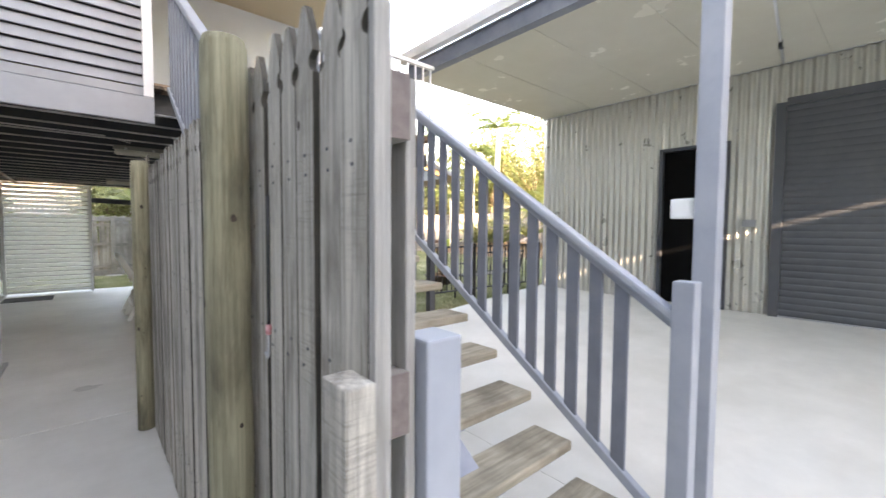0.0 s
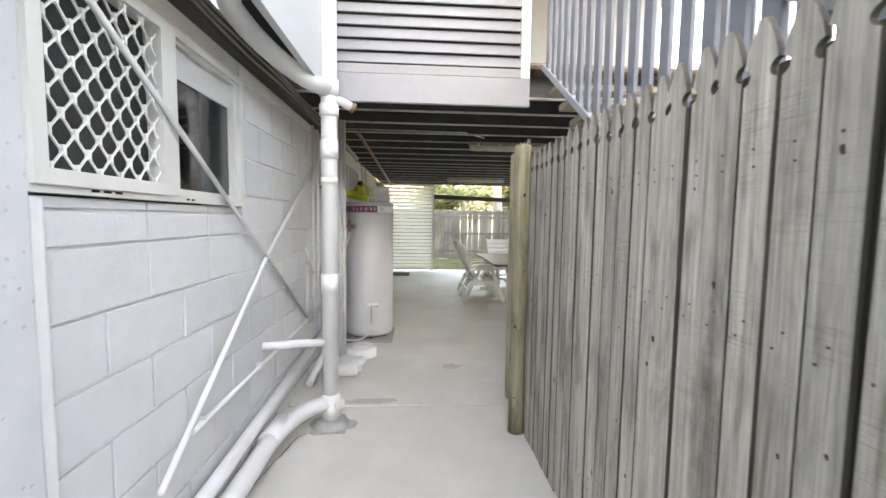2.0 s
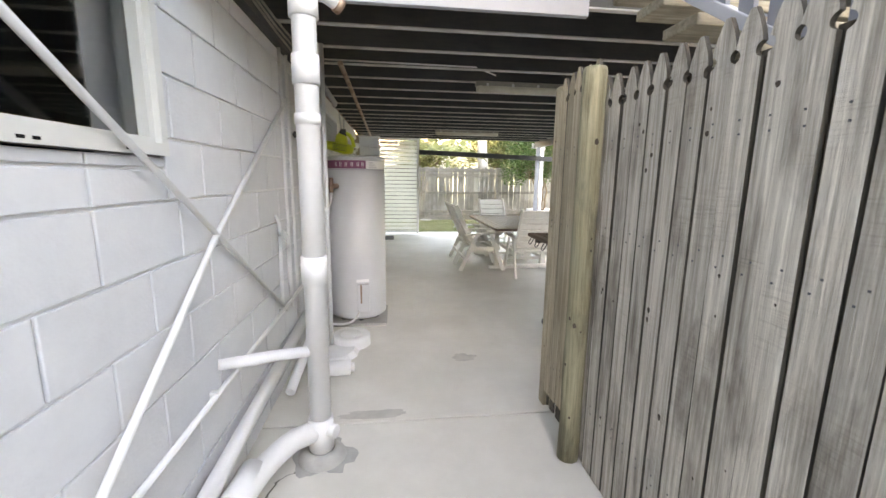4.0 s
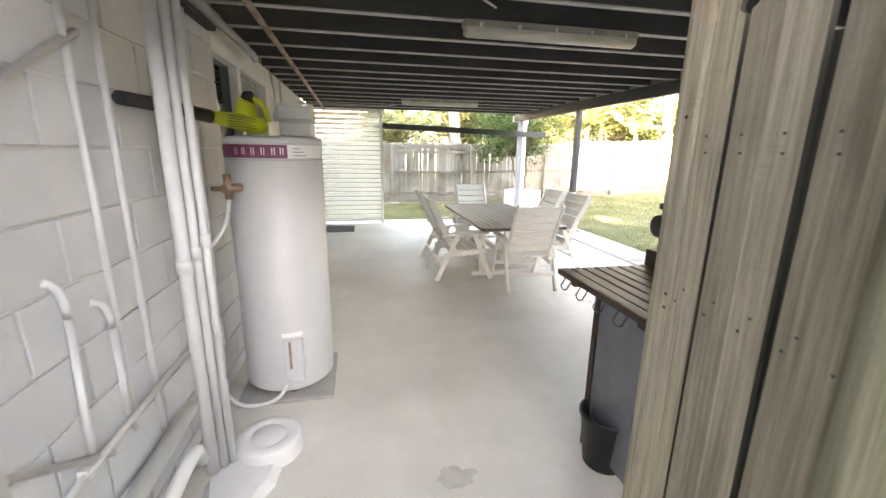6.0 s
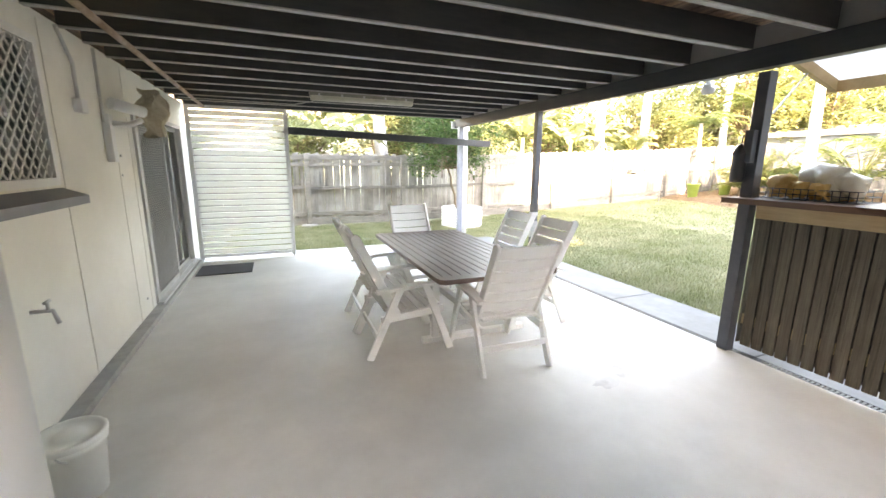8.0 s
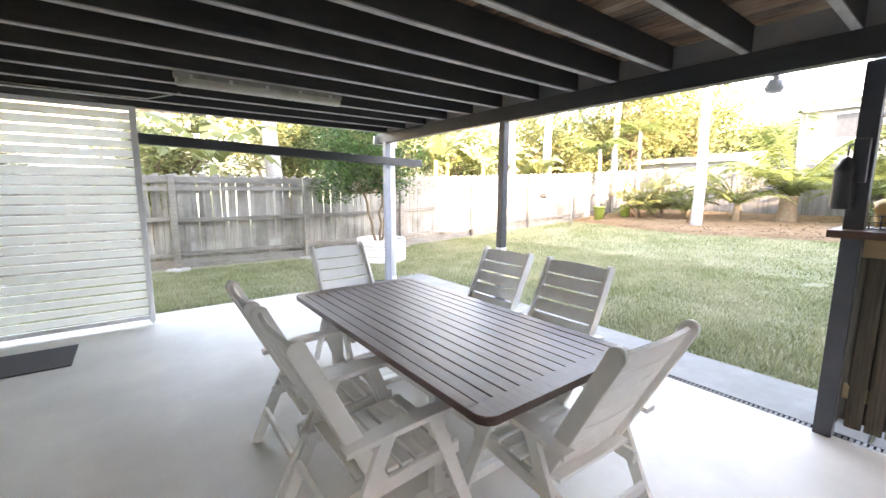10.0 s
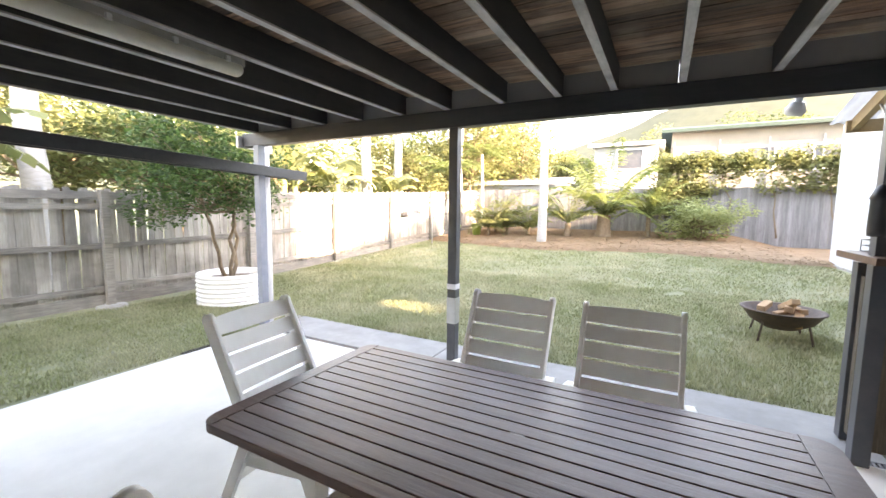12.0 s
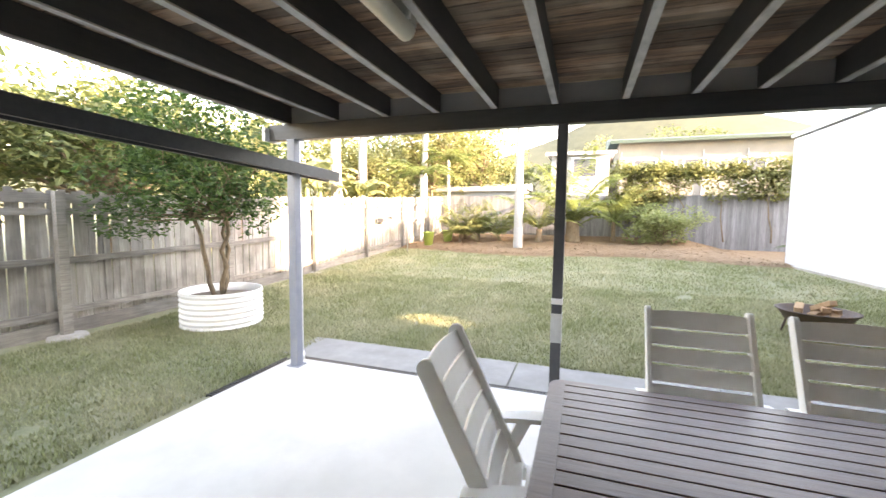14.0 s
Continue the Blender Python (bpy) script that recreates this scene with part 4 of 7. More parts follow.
# ---- dining set ----
def dining_chair():
    t = thing("dining_chair", "white painted slatted timber armchair with a tall leaning back", "chair", group="chairs round the table")
    for sx in (-1, 1):
        x = 0.265 * sx
        bm = bmesh.new()
        plank(bm, (x, -0.12, 0.36), (x, -0.45, 1.04), 0.028, 0.075, (0, 1, 0), 0.006)
        tube(bm, [(x - 0.014, -0.447, 1.035), (x + 0.014, -0.447, 1.035)], 0.037, 14)
        part("back_stile", bm, "chair_white", t)
        xo = 0.298 * sx
        bm = bmesh.new()
        plank(bm, (xo, -0.37, 0.0), (xo, -0.09, 0.61), 0.028, 0.062, (0, 1, 0), 0.004)
        part("rear_leg", bm, "chair_white", t)
        bm = bmesh.new()
        plank(bm, (xo, 0.36, 0.0), (xo, 0.13, 0.61), 0.028, 0.062, (0, 1, 0), 0.004)
        part("front_leg", bm, "chair_white", t)
        bm = bmesh.new()
        plank(bm, (xo - 0.03 * sx, -0.26, 0.33), (xo - 0.03 * sx, 0.30, 0.375), 0.026, 0.065, (0, 0, 1), 0.005)
        part("seat_rail", bm, "chair_white", t)
        bm = bmesh.new()
        ys = [-0.30 + 0.62 * i / 8 for i in range(9)]
        rows = []
        for y in ys:
            w = 0.033 + 0.014 * math.sin((y + 0.30) / 0.62 * math.pi) - (0.012 if y > 0.28 else 0)
            z = 0.622 - 0.035 * ((y - 0.1) / 0.4) ** 2
            rows.append([bm.verts.new((xo + s * w, y, z + h)) for s, h in ((-1, -0.012), (1, -0.012), (1, 0.012), (-1, 0.012))])
        for a, b in zip(rows[:-1], rows[1:]):
            for k in range(4):
                bm.faces.new((a[k], b[k], b[(k + 1) % 4], a[(k + 1) % 4]))
        bm.faces.new(rows[0])
        bm.faces.new(rows[-1][::-1])
        bmesh.ops.recalc_face_normals(bm, faces=bm.faces)
        part("armrest", bm, "chair_white", t)
    for i in range(7):
        bm = bmesh.new()
        y = -0.20 + 0.075 * i
        z = 0.385 + 0.5 * (y - 0.02) ** 2
        box(bm, -0.25, 0.25, y - 0.029, y + 0.029, z - 0.010, z + 0.010, 0.004)
        part("seat_slat", bm, "chair_white", t)
    for i in range(7):
        f = 0.09 + i * 0.1415
        c = Vector((0, -0.12, 0.36)).lerp(Vector((0, -0.45, 1.04)), f)
        h = 0.0455 if i < 6 else 0.048
        bm = bmesh.new()
        n = 8
        d = Vector((0, -0.33, 0.68)).normalized()
        nn = Vector((0, 0.68, 0.33)).normalized()
        rows = []
        for k in range(n + 1):
            x = -0.252 + 0.504 * k / n
            bow = 0.018 * (1 - (x / 0.252) ** 2)
            top = h + (0.016 * (1 - (x / 0.252) ** 2) if i == 6 else 0)
            p = c + Vector((x, 0, 0)) - nn * bow
            rows.append([bm.verts.new(p + d * a + nn * b) for a, b in ((-h, -0.009), (top, -0.009), (top, 0.009), (-h, 0.009))])
        for a, b in zip(rows[:-1], rows[1:]):
            for k in range(4):
                bm.faces.new((a[k], b[k], b[(k + 1) % 4], a[(k + 1) % 4]))
        bm.faces.new(rows[0])
        bm.faces.new(rows[-1][::-1])
        bmesh.ops.recalc_face_normals(bm, faces=bm.faces)
        part("back_slat", bm, "chair_white", t)
    for y, z in ((-0.30, 0.20), (0.30, 0.20)):
        bm = bmesh.new()
        box(bm, -0.284, 0.284, y - 0.011, y + 0.011, z - 0.025, z + 0.025, 0.003)
        part("stretcher", bm, "chair_white", t)
    return t


chair = dining_chair()
chair.matrix_basis = pose(1.57, 7.94, 0, 0, 0, -2)
for x, y, r in ((0.865, 8.48, -90), (0.86, 9.12, -91), (2.22, 8.61, 90), (2.22, 9.35, 90), (1.60, 10.13, 185)):
    copy_thing(chair, pose(x, y, 0, 0, 0, r))

table = thing("dining_table", "long dark brown slatted timber table on white trestle legs", "table", (1.55, 9.0, 0))
TX0, TX1, TY0, TY1 = 0.99, 2.12, 7.835, 10.15
bm = bmesh.new()
n = 12
w = (TX1 - TX0 - 0.13) / n
box(bm, -w / 2 + 0.004, w / 2 - 0.004, TY0 + 0.118, TY1 - 0.078, 0.713, 0.7405, 0.003)
ts_me = mesh_of("slat", bm, "table_brown")
for i in range(n):
    piece("slat", ts_me, table, Matrix.Translation((TX0 + 0.065 + w * (i + 0.5), 0, 0)))


def rounded_bar(x0, x1, y0, y1, z0, z1, corners, r=0.07):
    """A flat board with some of its corners rounded off."""
    bm = bmesh.new()
    pts = []
    for cx, cy, a0, on in ((x1, y1, 0, corners[0]), (x0, y1, 90, corners[1]), (x0, y0, 180, corners[2]), (x1, y0, 270, corners[3])):
        if on:
            ox, oy = cx - math.copysign(r, cx - (x0 + x1) / 2), cy - math.copysign(r, cy - (y0 + y1) / 2)
            pts += [(ox + r * math.cos(radians(a0 + 15 * k)), oy + r * math.sin(radians(a0 + 15 * k))) for k in range(7)]
        else:
            pts.append((cx, cy))
    lo = [bm.verts.new((x, y, z0)) for x, y in pts]
    hi = [bm.verts.new((x, y, z1)) for x, y in pts]
    bm.faces.new(lo[::-1])
    top = bm.faces.new(hi)
    for k in range(len(pts)):
        bm.faces.new((lo[k], lo[(k + 1) % len(pts)], hi[(k + 1) % len(pts)], hi[k]))
    bmesh.ops.bevel(bm, geom=list(top.edges), offset=0.003, segments=2, affect="EDGES")
    return bm


part("end_board", rounded_bar(TX0, TX1, TY0, TY0 + 0.12, 0.703, 0.742, (0, 0, 1, 1)), "table_brown", table)
part("end_board", rounded_bar(TX0, TX1, TY1 - 0.08, TY1, 0.703, 0.742, (1, 1, 0, 0)), "table_brown", table)
for a, b in ((TX0, TX0 + 0.062), (TX1 - 0.062, TX1)):
    bm = bmesh.new()
    box(bm, a, b, TY0 + 0.119, TY1 - 0.079, 0.703, 0.7415, 0.003)
    part("side_board", bm, "table_brown", table)
bm = bmesh.new()
lathe(bm, 1.55, 8.95, [(0.0, 0.7395), (0.032, 0.7395), (0.034, 0.738)], 20)
part("umbrella_cap", bm, "table_brown", table)
for y in (8.35, 9.63):
    for x in (1.14, 1.97):
        bm = bmesh.new()
        box(bm, x - 0.035, x + 0.035, y - 0.03, y + 0.03, 0.05, 0.70, 0.005)
        part("leg", bm, "chair_white", table)
    bm = bmesh.new()
    box(bm, 1.02, 2.09, y - 0.034, y + 0.034, 0.0, 0.055, 0.008)
    part("foot", bm, "chair_white", table)
    bm = bmesh.new()
    box(bm, 1.05, 2.06, y - 0.03, y + 0.03, 0.655, 0.702, 0.005)
    part("bearer", bm, "chair_white", table)
bm = bmesh.new()
box(bm, 1.52, 1.59, 8.38, 9.60, 0.18, 0.25, 0.005)
part("stretcher", bm, "chair_white", table)

# ---- water heater and pipework ----
WX, WY = -0.975, 6.10
heater = thing("water_heater", "tall pale grey cylindrical electric water heater on a thin slab", "water heater", (WX, WY, 0.03))
bm = bmesh.new()
lathe(bm, WX, WY, [(0.0, 0.06), (0.275, 0.06), (0.293, 0.075), (0.295, 0.10), (0.295, 1.685), (0.291, 1.687)], 48)
part("body", bm, "heater", heater)
bm = bmesh.new()
lathe(bm, WX, WY, [(0.298, 1.68), (0.30, 1.695), (0.295, 1.707), (0.25, 1.717), (0.0, 1.723)], 48)
part("lid", bm, "heater", heater)
for i in range(7):
    bm = bmesh.new()
    a = radians(20 + i * 52)
    lathe(bm, WX + 0.22 * math.cos(a), WY + 0.22 * math.sin(a), [(0.025, 0.03), (0.025, 0.06)], 10)
    part("foot", bm, "dark_steel", heater)


def wrap(a0, a1, z0, z1, r, n=20):
    bm = bmesh.new()
    prev = None
    for i in range(n + 1):
        a = radians(a0 + (a1 - a0) * i / n)
        cur = (bm.verts.new((WX + r * math.cos(a), WY + r * math.sin(a), z0)), bm.verts.new((WX + r * math.cos(a), WY + r * math.sin(a), z1)))
        if prev:
            f = bm.faces.new((prev[0], cur[0], cur[1], prev[1]))
            f.smooth = True
        prev = cur
    return bm


part("maroon_band", wrap(200, 294, 1.59, 1.667, 0.2965), "maroon", heater, "maroon printed band")
part("white_band", wrap(294, 352, 1.59, 1.667, 0.2965), "sticker", heater, "white printed band")
part("pin_line", wrap(200, 352, 1.578, 1.582, 0.2962), "grey_ink", heater)
for a in (236, 246, 257, 268, 279, 288):
    for da in (-1.5, 1.2):
        part("print_stroke", wrap(a + da - 0.5, a + da + 0.5, 1.61, 1.65, 0.2975, 2), "sticker", heater, "pale printed stroke on the band")
for k in range(3):
    part("print_line", wrap(300, 318 - 4 * k, 1.603 + 0.02 * k, 1.609 + 0.02 * k, 0.2975, 6), "grey_ink", heater, "grey printed line")
bm = bmesh.new()
box(bm, WX + 0.01, WX + 0.135, WY - 0.315, WY - 0.265, 0.14, 0.44, 0.012)
hatch = part("element_cover", bm, "heater", heater, "pale metal element cover with rust streaks")
bm = bmesh.new()
box(bm, WX + 0.045, WX + 0.062, WY - 0.3165, WY - 0.3152, 0.24, 0.435)
part("rust_streak", bm, "rust", hatch)
part("label_strip", wrap(271, 296, 0.455, 0.485, 0.2975), "sticker", heater)
bm = bmesh.new()
box(bm, WX - 0.30, WX + 0.31, WY - 0.33, WY + 0.28, 0.0, 0.03, 0.006)
part("slab", bm, "grey_ledge", heater)
bm = bmesh.new()
tube(bm, [(WX - 0.155, WY - 0.23, 1.42), (WX - 0.22, WY - 0.36, 1.42)], 0.026, 12)
tube(bm, [(WX - 0.205, WY - 0.335, 1.36), (WX - 0.205, WY - 0.335, 1.50)], 0.02, 10)
tube(bm, [(WX - 0.205, WY - 0.335, 1.42), (WX - 0.29, WY - 0.335, 1.42)], 0.016, 10)
part("valve", bm, "copper", heater, "tarnished copper relief valve")
bm = bmesh.new()
tube(bm, arc((WX - 0.205, WY - 0.335, 1.36), (WX - 0.21, WY - 0.35, 1.15), (-1.36, WY - 0.55, 1.02), 8), 0.012, 10)
part("hose", bm, "pvc", heater)
bm = bmesh.new()
tube(bm, arc((WX + 0.03, WY - 0.30, 0.16), (WX + 0.0, WY - 0.42, 0.03), (WX - 0.22, WY - 0.40, 0.06), 8) + arc((WX - 0.22, WY - 0.40, 0.06), (WX - 0.34, WY - 0.38, 0.08), (WX - 0.38, WY - 0.36, 0.30), 6)[1:], 0.012, 10)
part("conduit", bm, "pvc", heater)
bm = bmesh.new()
tube(bm, [(WX - 0.38, WY - 0.36, 0.10), (WX - 0.36, WY - 0.30, 0.36), (WX - 0.36, WY - 0.25, 0.52)], 0.014, 10)
tube(bm, [(WX - 0.36, WY - 0.32, 0.34), (WX - 0.36, WY - 0.28, 0.46)], 0.025, 10)
tube(bm, [(WX - 0.36, WY - 0.25, 0.52), (WX - 0.42, WY - 0.25, 0.54)], 0.02, 10)
tube(bm, [(WX - 0.37, WY - 0.34, 0.06), (WX - 0.37, WY - 0.335, 0.14)], 0.022, 10)
part("cold_valve", bm, "pvc", heater)

# leaf blower and tubs on the heater
blower = thing("leaf_blower", "lime green and black handheld leaf blower lying on the heater", "leaf blower", (WX - 0.1, WY - 0.12, 1.723))
bx, by, bz = -1.04, 6.01, 1.782
bm = bmesh.new()
tube(bm, [(bx + 0.03, by + 0.02, bz), (bx - 0.03, by - 0.03, bz + 0.004), (bx - 0.11, by - 0.085, bz + 0.018), (-1.262, 5.855, bz + 0.035)], [0.046, 0.056, 0.046, 0.034], 18)
part("barrel", bm, "lime", blower)
bm = bmesh.new()
tube(bm, [(-1.262, 5.855, 1.817), (-1.285, 5.70, 1.824), (-1.312, 5.40, 1.83), (-1.335, 5.10, 1.828)], [0.038, 0.034, 0.031, 0.027], 18)
part("nozzle", bm, "black_plastic", blower)
bm = bmesh.new()
tube(bm, [(bx - 0.05, by - 0.02, bz + 0.03), (bx - 0.06, by - 0.02, bz + 0.075), (bx - 0.055, by - 0.02, bz + 0.12), (bx - 0.045, by - 0.02, bz + 0.14)], [0.055, 0.064, 0.055, 0.042], 16)
part("motor_housing", bm, "lime", blower)
bm = bmesh.new()
tube(bm, [(bx - 0.045, by - 0.02, bz + 0.138), (bx - 0.035, by - 0.02, bz + 0.17), (bx - 0.01, by - 0.02, bz + 0.175)], [0.044, 0.036, 0.02], 14)
part("motor_cap", bm, "black_plastic", blower)
bm = bmesh.new()
tube(bm, arc((bx - 0.02, by - 0.02, bz + 0.15), (bx + 0.05, by - 0.01, bz + 0.15), (bx + 0.06, by, bz + 0.02), 8), 0.019, 10)
part("handle", bm, "lime", blower)
for k in range(5):
    bm = bmesh.new()
    plank(bm, (bx - 0.125, by - 0.15, bz - 0.012 + 0.014 * k), (bx + 0.0, by - 0.066, bz - 0.022 + 0.013 * k), 0.014, 0.004)
    part("vent_slot", bm, "black_plastic", blower)


def tub(x, y, z, name="storage_tub"):
    t = thing(name, "cloudy clear plastic storage tub with a lid", "storage tub", (x, y, z), "tubs on the heater")
    bm = bmesh.new()
    vs = box(bm, x - 0.10, x + 0.10, y - 0.085, y + 0.085, z, z + 0.085, 0.012)
    part("body", bm, "tub", t)
    bm = bmesh.new()
    box(bm, x - 0.108, x + 0.108, y - 0.093, y + 0.093, z + 0.085, z + 0.098, 0.005)
    part("lid", bm, "tub", t)


tub(WX + 0.15, WY + 0.02, 1.723)
tub(WX + 0.145, WY + 0.02, 1.822)

# big soil stack on the side path
stack = thing("soil_stack", "large white painted plastic drain stack on the path", "drain pipe", (-0.99, 3.82, 0))
PX, PY = -0.99, 3.80
bm = bmesh.new()
tube(bm, [(PX, PY, 0.0), (PX, PY, 5.2)], 0.055, 24)
part("pipe", bm, "pvc", stack)
bm = bmesh.new()
lathe(bm, PX, PY, [(0.13, 0.0), (0.125, 0.02), (0.09, 0.045), (0.06, 0.05)], 20)
part("foot", bm, "grey_ledge", stack)
for z0, z1, r in ((0.06, 0.24, 0.066), (0.98, 1.12, 0.064), (1.75, 1.80, 0.061), (1.93, 2.06, 0.063), (2.22, 2.30, 0.066), (2.36, 2.47, 0.068)):
    bm = bmesh.new()
    tube(bm, [(PX, PY, z0), (PX, PY, z1)], r, 24)
    part("collar", bm, "pvc", stack)
bm = bmesh.new()
tube(bm, [(PX, PY, 2.40)] + arc((PX - 0.10, PY - 0.22, 2.40), (-1.24, 3.2, 2.44), (-1.27, 2.95, 2.52), 8) + [(-1.275, 2.85, 2.62)], 0.055, 20)
part("upper_branch", bm, "pvc", stack)
bm = bmesh.new()
tube(bm, [(PX, PY, 2.36), (PX + 0.09, PY + 0.03, 2.33), (PX + 0.14, PY + 0.06, 2.31)], 0.03, 14)
part("stub", bm, "pvc", stack)
bm = bmesh.new()
tube(bm, [(PX + 0.138, PY + 0.058, 2.312), (PX + 0.16, PY + 0.075, 2.30)], 0.037, 14)
part("stub_cap", bm, "copper", stack, "brass coloured end cap")
bm = bmesh.new()
tube(bm, [(PX, PY, 0.17)] + arc((PX - 0.12, PY - 0.08, 0.165), (-1.24, 3.55, 0.16), (-1.27, 3.25, 0.13), 8) + [(-1.28, 1.4, 0.10)], 0.055, 20)
part("lower_branch", bm, "pvc", stack)
bm = bmesh.new()
tube(bm, [(-1.245, 3.52, 0.158), (-1.272, 3.32, 0.14)], 0.066, 20)
part("branch_collar", bm, "pvc", stack)
bm = bmesh.new()
tube(bm, [(PX + 0.04, PY - 0.02, 0.17), (PX + 0.085, PY - 0.04, 0.17)], 0.036, 16)
part("inspection_cap", bm, "pvc", stack)
bm = bmesh.new()
tube(bm, [(PX, PY, 0.62), (-1.19, 3.70, 0.64), (-1.25, 3.66, 0.645), (-1.39, 3.58, 0.66)], [0.028, 0.028, 0.030, 0.024], 14)
part("side_arm", bm, "pvc", stack)

# thinner pipes, conduits and braces on the block wall
def wall_pipe(name, label, pts, r, material="pvc", clips=()):
    t = thing(name, label, "pipe", pts[0])
    bm = bmesh.new()
    tube(bm, pts, r, 12)
    part("pipe", bm, material, t)
    for p in clips:
        bm = bmesh.new()
        box(bm, -1.405, p[0] + r * 0.7, p[1] - 0.014, p[1] + 0.014, p[2] - r * 1.5, p[2] + r * 1.5)
        part("clip", bm, material, t)
    return t


wall_pipe("waste_pipe", "white waste pipe sloping along the wall foot", [(-1.34, 1.4, 0.16), (-1.34, 3.6, 0.26), (-1.34, 5.3, 0.34)], 0.038)
wall_pipe("water_pipe", "thin white water pipe along the wall foot", [(-1.372, 2.70, 0.545), (-1.372, 3.9, 0.56), (-1.372, 5.9, 0.60)], 0.013, clips=[(-1.372, 2.8, 0.546), (-1.372, 3.5, 0.555), (-1.372, 4.6, 0.574)])
wall_pipe("brace_rod", "white painted diagonal brace rod on the wall", [(-1.34, 1.95, 2.30), (-1.36, 3.62, 1.25), (-1.38, 4.75, 0.53)], 0.012, "alu")
wall_pipe("brace_rod", "white painted diagonal brace rod on the wall", [(-1.30, 2.35, 0.50), (-1.36, 3.60, 1.25), (-1.39, 5.0, 2.03)], 0.013)
wall_pipe("conduit", "thin white vertical conduit on the block wall", [(-1.388, 4.93, 0.5), (-1.388, 4.93, 2.5)], 0.012)
wall_pipe("conduit", "thin white vertical conduit on the block wall", [(-1.388, 5.12, 0.35), (-1.388, 5.12, 2.5)], 0.012, clips=[(-1.388, 5.12, 1.0), (-1.388, 5.12, 1.9)])
wall_pipe("conduit", "hooked white conduit end on the block wall", [(-1.388, 4.895, 0.60), (-1.384, 4.89, 0.98)] + arc((-1.384, 4.89, 0.98), (-1.38, 4.885, 1.09), (-1.395, 4.815, 1.105), 5), 0.013)
wall_pipe("conduit", "hooked white conduit end on the block wall", [(-1.388, 4.66, 0.58), (-1.384, 4.68, 1.10)] + arc((-1.384, 4.68, 1.10), (-1.38, 4.68, 1.22), (-1.395, 4.62, 1.24), 5), 0.013)
wall_pipe("conduit", "thin white vertical conduit on the block wall", [(-1.388, 6.0, 0.55), (-1.388, 6.0, 2.45)], 0.012, clips=[(-1.388, 6.0, 1.1), (-1.388, 6.0, 1.6)])
for k, (x, y, r) in enumerate(((-1.217, 5.165, 0.029), (-1.176, 5.198, 0.019), (-1.142, 5.225, 0.018))):
    t = wall_pipe("waste_pipe", "white vertical waste pipe in front of the wall", [(x, y, 0.05), (x, y, 2.53)], r)
    bm = bmesh.new()
    tube(bm, [(x, y, 1.10 + 0.05 * k), (x, y, 1.16 + 0.05 * k)], r + 0.005, 16)
    part("collar", bm, "pvc", t)
wall_pipe("waste_pipe", "white waste elbow running to the wall", [(-1.245, 5.12, 0.16)] + arc((-1.245, 5.08, 0.24), (-1.245, 5.0, 0.27), (-1.26, 4.85, 0.22), 5) + [(-1.30, 4.4, 0.06)], 0.033)
wall_pipe("vent_pipe", "cream pipe under the ceiling along the wall", [(-1.30, 5.2, 2.45), (-1.33, 7.4, 2.45), (-1.38, 7.7, 2.47)], 0.03, "cladding")
wall_pipe("rusty_rail", "rusty painted pipe hung under the joists", [(-1.02, 5.4, 2.44), (-1.12, 12.5, 2.47)], 0.022, "rust")
gully = thing("floor_gully", "round white painted floor gully on a rough mortar bed", "gully", (-0.95, 5.28, 0))
bm = bmesh.new()
lathe(bm, -0.985, 5.34, [(0.175, 0.0), (0.172, 0.085), (0.16, 0.10), (0.105, 0.10), (0.100, 0.095), (0.0, 0.095)], 28)
part("rim", bm, "pvc", gully)
bm = bmesh.new()
lathe(bm, -0.985, 5.34, [(0.094, 0.095), (0.090, 0.101), (0.0, 0.103)], 20)
part("cap", bm, "pvc", gully)
bm = bmesh.new()
rng = random.Random(4)
lo = []
for k in range(26):
    a = 2 * math.pi * k / 26
    r = 0.15 * (1 + 0.25 * noise.noise(Vector((math.cos(a) * 2, math.sin(a) * 2, 3))))
    lo.append((-1.08 + 1.15 * r * math.cos(a), 5.12 + 1.4 * r * math.sin(a)))
vlo = [bm.verts.new((x, y, 0.0)) for x, y in lo]
vhi = [bm.verts.new((-1.08 + 0.8 * (x + 1.08), 5.12 + 0.8 * (y - 5.12), 0.045)) for x, y in lo]
for k in range(26):
    bm.faces.new((vlo[k], vlo[(k + 1) % 26], vhi[(k + 1) % 26], vhi[k]))
bm.faces.new(vhi)
part("mortar_bed", bm, "pvc", gully)
cleanout = thing("cleanout", "white painted drain cleanout lying on the floor", "drain pipe", (-1.0, 4.75, 0))
bm = bmesh.new()
tube(bm, [(-1.22, 4.72, 0.06), (-0.93, 4.74, 0.06)], 0.06, 18)
part("body", bm, "pvc", cleanout)
bm = bmesh.new()
tube(bm, [(-0.93, 4.74, 0.06), (-0.90, 4.742, 0.06)], 0.035, 14)
part("cap", bm, "pvc", cleanout)

